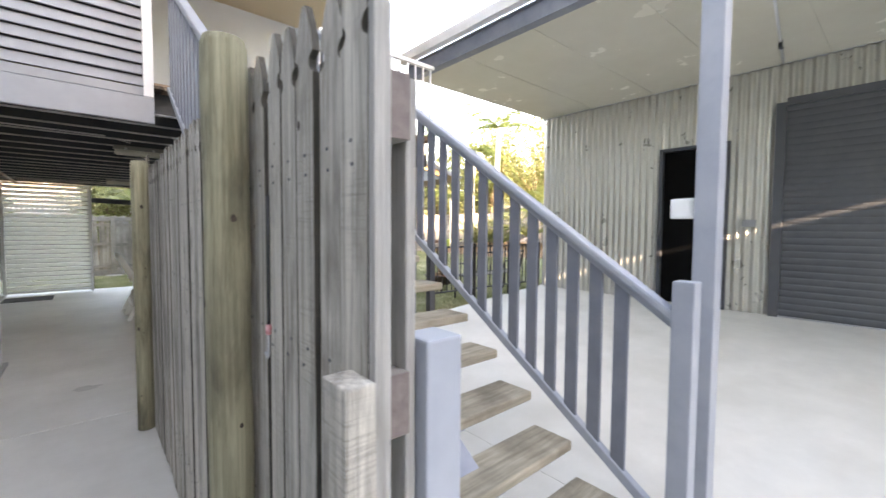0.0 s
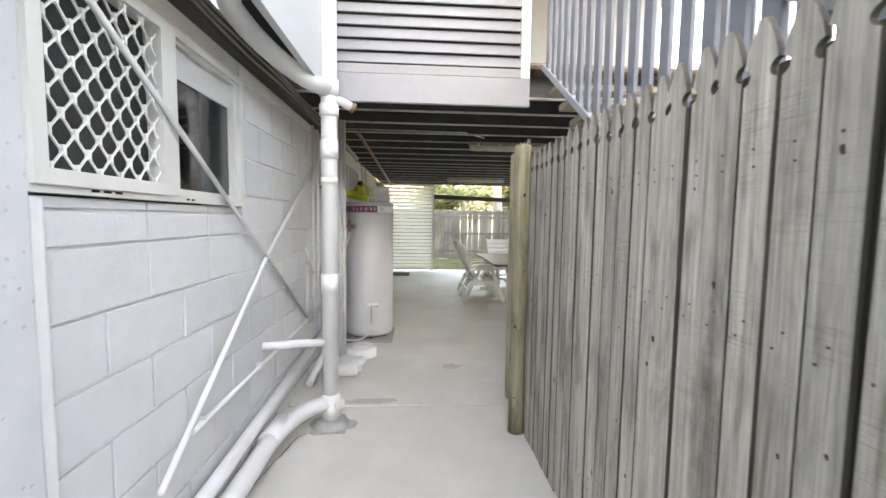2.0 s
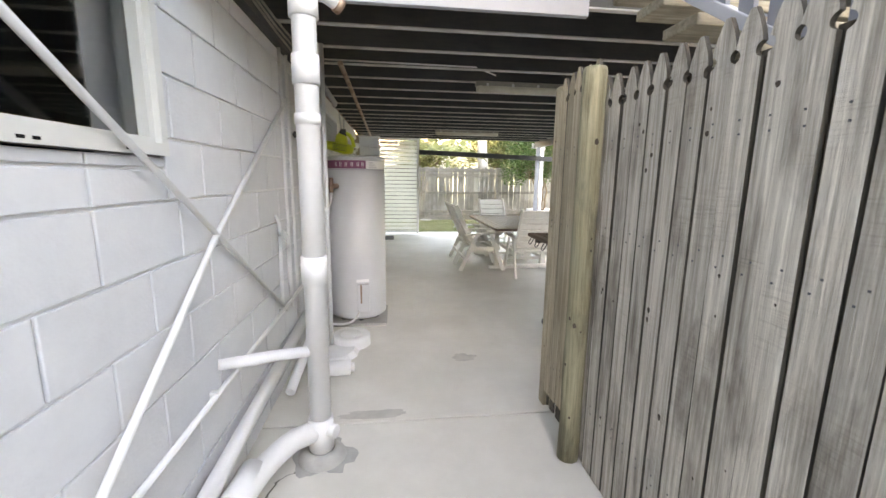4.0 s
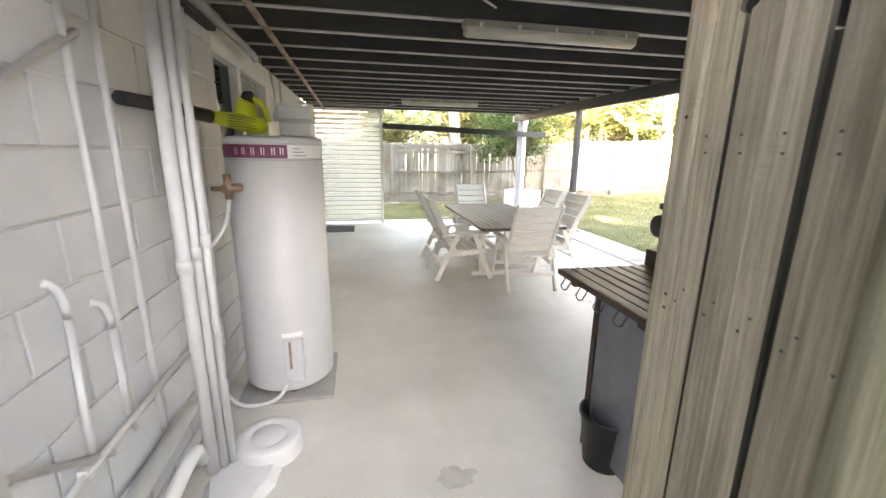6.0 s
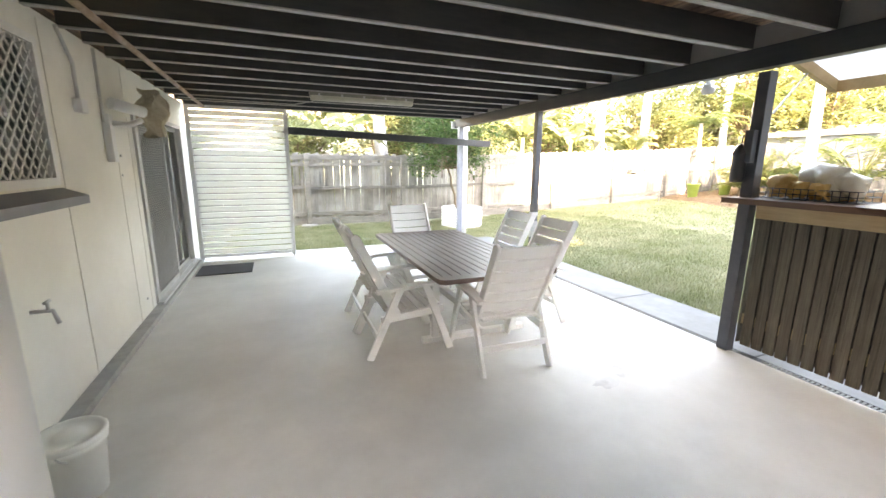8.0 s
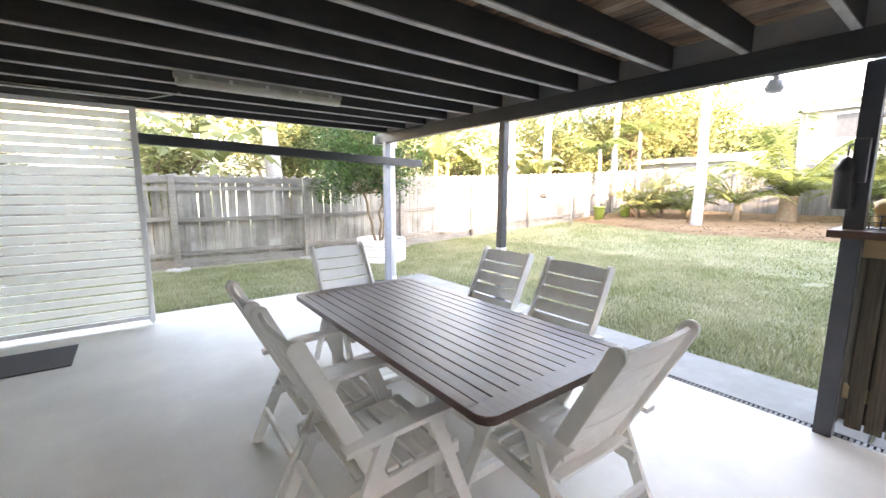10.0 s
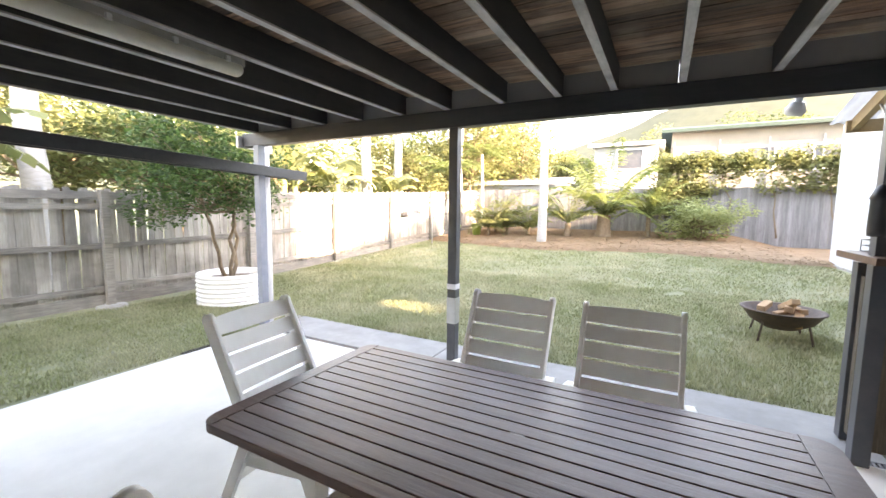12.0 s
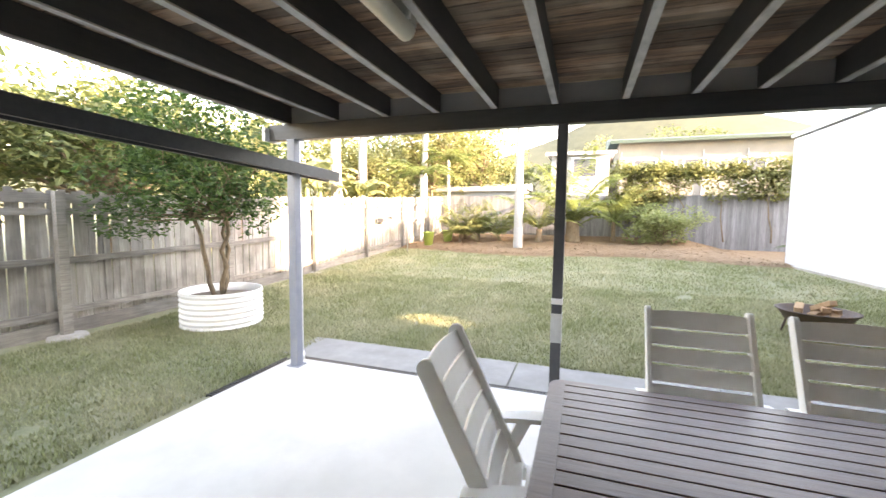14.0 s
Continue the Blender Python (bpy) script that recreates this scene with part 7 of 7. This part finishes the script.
box(bm, 11.5, 12.0, 16.05, 16.26, 1.38, 1.52, 0.02)
part("body", bm, "dark_steel", lampbox)

FX, FY = 6.35, 7.13
fz = ground_z(FX, FY)
pit = thing("fire_pit", "rusty cast iron fire bowl on legs on the lawn", "fire pit", (FX, FY, fz))
bm = bmesh.new()
lathe(bm, FX, FY, [(0.0, fz + 0.12), (0.17, fz + 0.13), (0.32, fz + 0.22), (0.40, fz + 0.34), (0.425, fz + 0.35), (0.425, fz + 0.363), (0.39, fz + 0.36), (0.30, fz + 0.24), (0.0, fz + 0.165)], 36)
part("bowl", bm, "iron", pit)
for k in range(4):
    a = radians(45 + 90 * k)
    bm = bmesh.new()
    tube(bm, [(FX + 0.31 * math.cos(a), FY + 0.31 * math.sin(a), fz + 0.22), (FX + 0.37 * math.cos(a), FY + 0.37 * math.sin(a), fz - 0.02)], 0.014, 6)
    part("leg", bm, "iron", pit)
rng = random.Random(2)
for k in range(6):
    a, b = rng.uniform(0, 6.3), rng.uniform(-0.5, 0.5)
    c = Vector((FX + rng.uniform(-0.16, 0.16), FY + rng.uniform(-0.16, 0.16), fz + 0.29 + 0.026 * k))
    d = Vector((math.cos(a), math.sin(a), b)) * 0.15
    lg = thing("firewood", "split firewood log in the fire bowl", "firewood", c, "logs in the fire bowl")
    bm = bmesh.new()
    plank(bm, c - d, c + d, 0.09, 0.07, bevel=0.012)
    part("log", bm, "log", lg)
gb_z = ground_z(6.2, 5.6)
gbench = thing("garden_bench", "black wrought iron garden bench by the shed wall", "bench", (6.2, 5.55, gb_z))
for x in (5.5, 6.95):
    bm = bmesh.new()
    tube(bm, [(x, 5.75, gb_z - 0.03), (x, 5.72, gb_z + 0.42), (x, 5.30, gb_z + 0.42)] + arc((x, 5.30, gb_z + 0.42), (x, 5.25, gb_z + 0.7), (x, 5.20, gb_z + 0.9), 5)[1:], 0.018, 8)
    tube(bm, [(x, 5.30, gb_z + 0.42), (x, 5.26, gb_z - 0.03)], 0.018, 8)
    tube(bm, [(x, 5.23, gb_z + 0.66), (x, 5.55, gb_z + 0.66)] + arc((x, 5.55, gb_z + 0.66), (x, 5.76, gb_z + 0.66), (x, 5.74, gb_z + 0.48), 5)[1:], 0.014, 8)
    part("end_frame", bm, "black_plastic", gbench)
for k in range(6):
    bm = bmesh.new()
    box(bm, 5.5, 6.95, 5.31 + 0.075 * k, 5.36 + 0.075 * k, gb_z + 0.425, gb_z + 0.445, 0.004)
    part("seat_slat", bm, "black_plastic", gbench)
for z in (0.52, 0.88):
    bm = bmesh.new()
    tube(bm, [(5.5, 5.29 - 0.1 * z, gb_z + z), (6.95, 5.29 - 0.1 * z, gb_z + z)], 0.014, 8)
    part("back_rail", bm, "black_plastic", gbench)
for k in range(14):
    x = 5.58 + 0.1 * k
    bm = bmesh.new()
    tube(bm, [(x, 5.238, gb_z + 0.52), (x, 5.202, gb_z + 0.88)], 0.008, 6)
    part("back_bar", bm, "black_plastic", gbench)

iron_fence = thing("iron_fence", "low black iron railing along the carport edge", "fence", (5.6, 4.87, 0.25), kind="structure")
for z in (0.50, 1.24):
    bm = bmesh.new()
    box(bm, 4.20, 7.05, 4.862, 4.888, z - 0.014, z + 0.014, 0.003)
    part("rail", bm, "black_plastic", iron_fence)
for k in range(4):
    x = 4.22 + 0.935 * k
    bm = bmesh.new()
    box(bm, x - 0.02, x + 0.02, 4.855, 4.895, ground_z(x, 4.87) - 0.02, 1.29, 0.004)
    part("post", bm, "black_plastic", iron_fence)
bm = bmesh.new()
box(bm, -0.007, 0.007, 4.868, 4.882, 0.51, 1.23)
ib_me = mesh_of("bar", bm, "black_plastic")
for k in range(26):
    piece("bar", ib_me, iron_fence, Matrix.Translation((4.30 + 0.105 * k, 0, 0)))

# mulch bed
bm = bmesh.new()
rows = []
for i in range(15):
    u = i / 14
    row = []
    for j in range(31):
        y = 2.2 + 14.0 * j / 30
        front = 12.75 + 0.35 * math.sin(y * 0.9) + 0.15 * noise.noise(Vector((y * 1.7, 0, 0)))
        x = front + (17.95 - front) * u
        row.append(bm.verts.new((x, y, ground_z(x, y) - 0.015 + (0.07 if 0 < i else 0.0) + 0.03 * noise.noise(Vector((x * 2, y * 2, 0))))))
    rows.append(row)
for i in range(14):
    for j in range(30):
        f = bm.faces.new((rows[i][j], rows[i + 1][j], rows[i + 1][j + 1], rows[i][j + 1]))
        f.smooth = True
solo("mulch_bed", bm, "mulch", "raised garden bed of red brown bark mulch", "garden bed", "structure")
rng = random.Random(31)
bm = bmesh.new()
for _ in range(5000):
    y = rng.uniform(4.95, 16.1)
    x = 12.8 + 0.35 * math.sin(y * 0.9) + 5.0 * rng.random() ** 1.6
    z = ground_z(x, y) + 0.06 + 0.03 * noise.noise(Vector((x * 2, y * 2, 0)))
    a, l = rng.uniform(0, 6.3), rng.uniform(0.015, 0.045)
    d, s = Vector((math.cos(a), math.sin(a), rng.uniform(-0.3, 0.5))) * l, Vector((-math.sin(a), math.cos(a), 0.3)) * 0.012
    c = Vector((x, y, z))
    bm.faces.new([bm.verts.new(p) for p in (c - d - s, c + d - s, c + d + s, c - d + s)])
solo("bark_chips", bm, "mulch", "loose bark chips on the garden bed", "mulch", "stuff")

# grass blades
rng = np.random.default_rng(7)
N = 230000
gx = np.where(rng.random(N) < 0.5, 4.36 + 4.2 * rng.random(N) ** 1.2, 4.36 + 8.75 * rng.random(N))
gy = 5.0 + 11.2 * rng.random(N)
side = rng.random(N) < 0.22
gx = np.where(side, -1.2 + 5.6 * rng.random(N), gx)
gy = np.where(side, 13.14 + 3.0 * rng.random(N), gy)
gz = np.clip(gx - 4.4, 0, 8.6) * 0.05 * np.clip((gy - 4.9) / 1.5, 0, 1) + np.clip(gx - 2.2, 0, 4.9) * 0.08 * (1 - np.clip((gy - 4.9) / 1.5, 0, 1)) - 0.024
patchy = np.array([noise.noise(Vector((x * 0.9, y * 0.9, 0))) + 0.4 * noise.noise(Vector((x * 3, y * 3, 5))) for x, y in zip(gx, gy)])
keep = (patchy > -0.75) & ~((np.hypot(gx - 4.46, gy - 15.05) < 0.56))
gx, gy, gz, patchy = gx[keep], gy[keep], gz[keep], patchy[keep]
N = len(gx)
h = (0.028 + 0.035 * rng.random(N)) * (1 + 0.5 * np.clip(patchy, -0.5, 0.6))
a = 2 * np.pi * rng.random(N)
lean = 0.9 * rng.random(N)
w = (0.004 + 0.004 * rng.random(N)) * (1 + 0.12 * np.clip(gx - 5, 0, 8))
ca, sa = np.cos(a), np.sin(a)
verts = np.empty((N * 3, 3))
verts[0::3] = np.c_[gx - sa * w, gy + ca * w, gz]
verts[1::3] = np.c_[gx + sa * w, gy - ca * w, gz]
verts[2::3] = np.c_[gx + ca * lean * h, gy + sa * lean * h, gz + h]
me = bpy.data.meshes.new("grass")
me.from_pydata(verts.tolist(), [], np.arange(N * 3).reshape(N, 3).tolist())
me.materials.append(M["grass"])
tagged(new("grass", me), "short patchy green lawn grass", "grass", "", "stuff")

# ---- boundary fences ----
rng = random.Random(21)
side_fence = thing("side_fence", "weathered grey timber paling fence with rails and posts", "fence", (6, 16.3, 0), kind="structure")
sf = []
for k in range(3):
    bm = bmesh.new()
    box(bm, -0.042, 0.042, -0.007, 0.007, 0, 1.80 + 0.02 * k)
    sf.append(mesh_of("paling", bm, "paling_old"))
x = -3.2
k = 0
while x < 17.9:
    g = 0.05 + ground_z(x, 16.3) * 0.8
    if k < 246:
        piece("paling", sf[k % 3], side_fence, pose(x, 16.36 + (0.012 if k % 2 else 0), g, rng.uniform(-0.6, 0.6), rng.uniform(-1.0, 1.0), 0))
    x += 0.087
    k += 1
for i in range(9):
    x = -1.99 + 2.575 * i
    g = ground_z(x, 16.3) * 0.8
    bm = bmesh.new()
    box(bm, x - 0.055, x + 0.055, 16.20, 16.29, g - 0.05, g + 1.86, 0.005)
    part("post", bm, "rail_old", side_fence)
    bm = bmesh.new()
    lathe(bm, x, 16.22, [(0.22, g - 0.03), (0.2, g + 0.03), (0.0, g + 0.04)], 12)
    part("footing", bm, "stone", side_fence)
    if i < 8:
        g2 = ground_z(x + 2.575, 16.3) * 0.8
        for z in (0.30, 0.98, 1.60):
            bm = bmesh.new()
            dz = rng.uniform(-0.03, 0.03)
            plank(bm, (x + 0.056, 16.32, g + z + dz), (x + 2.519, 16.32, g2 + z - dz), 0.045, 0.085)
            part("rail", bm, "rail_old", side_fence)
        bm = bmesh.new()
        plank(bm, (x + 0.056, 16.325, g + 1.77), (x + 2.519, 16.325, g2 + 1.77), 0.025, 0.12)
        part("cap_rail", bm, "rail_old", side_fence)
        bm = bmesh.new()
        plank(bm, (x + 0.056, 16.335, g + 0.10), (x + 2.519, 16.335, g2 + 0.10), 0.025, 0.18)
        part("plinth_board", bm, "rail_old", side_fence)
back_fence = thing("back_fence", "grey weathered timber paling fence at the garden end", "fence", (18, 10, 0.7), kind="structure")
bm = bmesh.new()
box(bm, -0.008, 0.008, -0.048, 0.048, -0.45, 1.80)
bf_me = mesh_of("paling", bm, "paling_grey")
y = 2.6
while y < 16.4:
    piece("paling", bf_me, back_fence, pose(18.0 + rng.uniform(-0.01, 0.01), y, 0.72 + rng.uniform(-0.02, 0.02), 0, 0, rng.uniform(-2, 2)))
    y += 0.098
for z in (1.0, 1.6, 2.2):
    bm = bmesh.new()
    box(bm, 18.01, 18.06, 2.6, 16.4, z, z + 0.09)
    part("rail", bm, "rail_old", back_fence)
rng = random.Random(41)
ivy = thing("fence_creeper", "dense green and yellow creeper over the back fence", "climbing plant", (17.8, 6, 2.0))
bm = bmesh.new()
for k in range(60):
    y = rng.uniform(3.2, 8.9)
    z = rng.uniform(2.3, 3.6)
    leaves(bm, blob_points((17.75 + rng.uniform(-0.2, 0.3), y, z), (0.3, 0.45, 0.32), 150, rng), 0.125, rng=rng, long=1.4)
for k in range(26):
    y = 7.2 + 1.6 * rng.random()
    leaves(bm, blob_points((17.75, y, rng.uniform(1.4, 2.6)), (0.2, 0.4, 0.3), 110, rng), 0.12, rng=rng, long=1.4)
part("foliage", bm, "leaf_yellow", ivy)
bm = bmesh.new()
for k in range(40):
    y = rng.uniform(2.6, 8.9)
    leaves(bm, blob_points((17.7, y, rng.uniform(3.2, 3.75)), (0.3, 0.4, 0.2), 100, rng), 0.12, rng=rng, long=1.4)
part("young_foliage", bm, "leaf_yellow", ivy, "yellow green young leaves")
for y in (3.5, 5.0, 6.4, 7.8):
    bm = bmesh.new()
    limb(bm, (17.85, y, 0.75), (17.8, y + 0.3, 3.0), 0.03, 0.012, rng)
    part("stem", bm, "bark", ivy)

# ---- beyond the fences ----
def gable(name, label, x0, x1, y0, y1, z0, z1, wall, roof, rise, axis, over=0.5):
    t = thing(name, label, "house", ((x0 + x1) / 2, (y0 + y1) / 2, z0))
    bm = bmesh.new()
    box(bm, x0, x1, y0, y1, z0, z1)
    part("wall", bm, wall, t)
    bm = bmesh.new()
    a, b, c, d = x0 - over, x1 + over, y0 - over, y1 + over
    if axis == "y":
        m = (a + b) / 2
        v = [bm.verts.new(p) for p in ((a, c, z1), (b, c, z1), (b, d, z1), (a, d, z1), (m, c, z1 + rise), (m, d, z1 + rise))]
        qs = ((0, 4, 5, 3), (1, 2, 5, 4), (0, 1, 4), (2, 3, 5), (3, 2, 1, 0))
    else:
        m = (c + d) / 2
        v = [bm.verts.new(p) for p in ((a, c, z1), (b, c, z1), (b, d, z1), (a, d, z1), (a, m, z1 + rise), (b, m, z1 + rise))]
        qs = ((0, 1, 5, 4), (2, 3, 4, 5), (0, 4, 3), (1, 2, 5), (3, 2, 1, 0))
    for q in qs:
        bm.faces.new([v[i] for i in q])
    part("roof", bm, roof, t)
    bm = bmesh.new()
    box(bm, a, a + 0.1, c, d, z1 - 0.14, z1 + 0.02)
    part("gutter", bm, roof, t)
    return t


def house_window(t, x, y0, y1, z0, z1):
    bm = bmesh.new()
    frame_rect(bm, x - 0.05, x - 0.005, y0, y1, z0, z1, 0.08)
    w = part("window", bm, "white_paint", t)
    bm = bmesh.new()
    box(bm, x - 0.03, x - 0.01, y0 + 0.08, y1 - 0.08, z0 + 0.08, z1 - 0.08)
    part("pane", bm, "dark_steel", w)


h1 = gable("back_house", "white house with a flat eave behind the fence", 22, 29, 8.9, 11.7, 0, 4.9, "house_white", "shed_white", 0.3, "y", 0.3)
house_window(h1, 22, 9.45, 10.7, 3.6, 4.65)
h2 = gable("long_house", "long low house with a green metal roof behind the fence", 24.5, 33, -6, 8.3, 0, 5.75, "house_pink", "roof_green", 0.9, "y", 0.5)
for y in (-1.0, 1.5, 4.0, 6.4):
    house_window(h2, 24.5, y, y + 1.2, 3.6, 4.8)
for k in range(8):
    bm = bmesh.new()
    box(bm, 24.42, 24.5, -5.5 + 1.95 * k, -5.45 + 1.95 * k, 0, 5.2)
    part("batten", bm, "house_white", h2)
gable("garden_shed", "white metal garden shed behind the fence", 20, 24, 12.9, 17.9, 0.5, 3.0, "house_white", "house_white", 0.35, "y", 0.2)
h4 = gable("side_house", "pale neighbouring house with a white verandah rail", -12, 1.8, 24, 32, 0, 4.6, "house_pink", "roof_green", 1.2, "x", 1.6)
bm = bmesh.new()
box(bm, -10, 2.2, 21.9, 22.0, 2.85, 2.95)
box(bm, -10, 2.2, 21.9, 22.0, 2.05, 2.15)
box(bm, -10, 2.2, 21.8, 24, 1.75, 1.95)
part("verandah_frame", bm, "white_paint", h4)
bm = bmesh.new()
box(bm, -0.035, 0.035, 21.93, 21.97, 2.15, 2.85)
hb_me = mesh_of("picket", bm, "white_paint")
for k in range(60):
    piece("picket", hb_me, h4, Matrix.Translation((2.1 - 0.14 * k, 0, 0)))
for x in (2.1, -1.2, -4.5):
    bm = bmesh.new()
    box(bm, x - 0.06, x + 0.06, 21.9, 22.02, 0, 4.6)
    part("verandah_post", bm, "white_paint", h4)

# banana clumps and trees behind the fences
def banana(x, y, h, seed):
    rng = random.Random(seed)
    t = thing("banana_plant", "banana plant with broad torn yellow green leaves", "banana plant", (x, y, 0), "bananas behind the fence")
    bm = bmesh.new()
    tube(bm, [(x, y, 0), (x, y, h)], [0.12, 0.07], 10)
    part("trunk", bm, "leaf_grey", t)
    for k in range(8):
        a = 2 * math.pi * k / 8 + rng.uniform(-0.4, 0.4)
        d, s = Vector((math.cos(a), math.sin(a), 0)), Vector((-math.sin(a), math.cos(a), 0))
        L = rng.uniform(1.6, 2.3)
        rise, droop = rng.uniform(0.7, 1.3), rng.uniform(0.5, 1.0)
        n = 9
        rib = [Vector((x, y, h)) + d * L * u * 0.8 + Vector((0, 0, L * (rise * u - droop * u * u))) for u in [i / n for i in range(n + 1)]]
        bm = bmesh.new()
        for i in range(1, n):
            for sg in (-1, 1):
                w0, w1 = (0.28 * math.sin(math.pi * min(1, (i + o) / n)) ** 0.6 for o in (0, 0.92))
                drop = Vector((0, 0, -rng.uniform(0.02, 0.16)))
                v = [bm.verts.new(p) for p in (rib[i], rib[i].lerp(rib[i + 1], 0.94), rib[i].lerp(rib[i + 1], 0.9) + s * sg * w1 + drop, rib[i] + s * sg * w0 + drop)]
                bm.faces.new(v)
        part("leaf_blade", bm, "leaf_yellow", t)


for k, (x, y, h) in enumerate(((8.3, 18.2, 2.6), (9.4, 19.0, 3.0), (10.3, 18.0, 2.4), (12.6, 19.2, 2.7), (1.6, 18.3, 2.2), (13.4, 18.0, 2.2))):
    banana(x, y, h, 60 + k)
SPOTS = ((6.0, 19.5, 4.2, 2.2, "leaf_mid"), (4.6, 22.5, 5.5, 2.8, "leaf_yellow"), (8.5, 24.0, 6.0, 3.0, "leaf_yellow"), (13.0, 23.5, 5.5, 2.8, "leaf_mid"),
         (17.0, 20.5, 5.0, 2.5, "leaf_yellow"), (20.5, 20.0, 6.2, 3.0, "leaf_yellow"), (25.5, 17.5, 6.4, 3.2, "leaf_mid"), (28.0, 14.5, 6.0, 2.8, "leaf_yellow"),
         (0.5, 20.0, 3.4, 1.8, "leaf_yellow"), (-3.5, 19.0, 3.0, 1.6, "leaf_mid"), (34.0, 20.0, 8.0, 4.5, "leaf_mid"), (33.0, 10.0, 7.0, 3.4, "leaf_yellow"),
         (16.0, 29.0, 8.0, 4.5, "leaf_yellow"), (6.0, 30.0, 8.0, 4.5, "leaf_mid"), (37.0, 3.0, 8.5, 4.0, "leaf_mid"), (24.0, 28.0, 9.0, 5.0, "leaf_yellow"), (19.6, 17.6, 7.6, 2.3, "leaf_yellow"), (23.0, 20.5, 9.0, 3.2, "leaf_yellow"), (21.5, 15.6, 8.5, 2.4, "leaf_yellow"), (27.5, 19.0, 10.5, 3.4, "leaf_yellow"))
for k, (x, y, h, r, leaf) in enumerate(SPOTS):
    tree("garden_tree", x, y, 0.0, 2, (x, y, h * 0.66), (r, r, h * 0.40), 30, 190, 0.10 + 0.042 * r, leaf, "leafy yellow green tree behind the fence" if leaf == "leaf_yellow" else "leafy green tree behind the fence", 80 + k, r0=0.10)

# wooded hill on the horizon
bm = bmesh.new()
prev = None
for i in range(61):
    a = radians(-50 + 150 * i / 60)
    d = 330
    h = 46 + 58 * math.exp(-((i - 17) / 7) ** 2) - 0.35 * abs(i - 20) + 3.0 * noise.noise(Vector((i * 0.7, 0, 0))) + 1.5 * noise.noise(Vector((i * 2.9, 4, 0)))
    c, s = math.cos(a), math.sin(a)
    cur = [bm.verts.new((r * c, r * s, z)) for r, z in ((d, -1), (d + 40, h * 0.55), (d + 90, h))]
    if prev:
        for k in range(2):
            f = bm.faces.new((prev[k], cur[k], cur[k + 1], prev[k + 1]))
            f.smooth = True
    prev = cur
solo("backdrop", bm, "hill", "hazy wooded hill on the horizon", "hill", "structure")
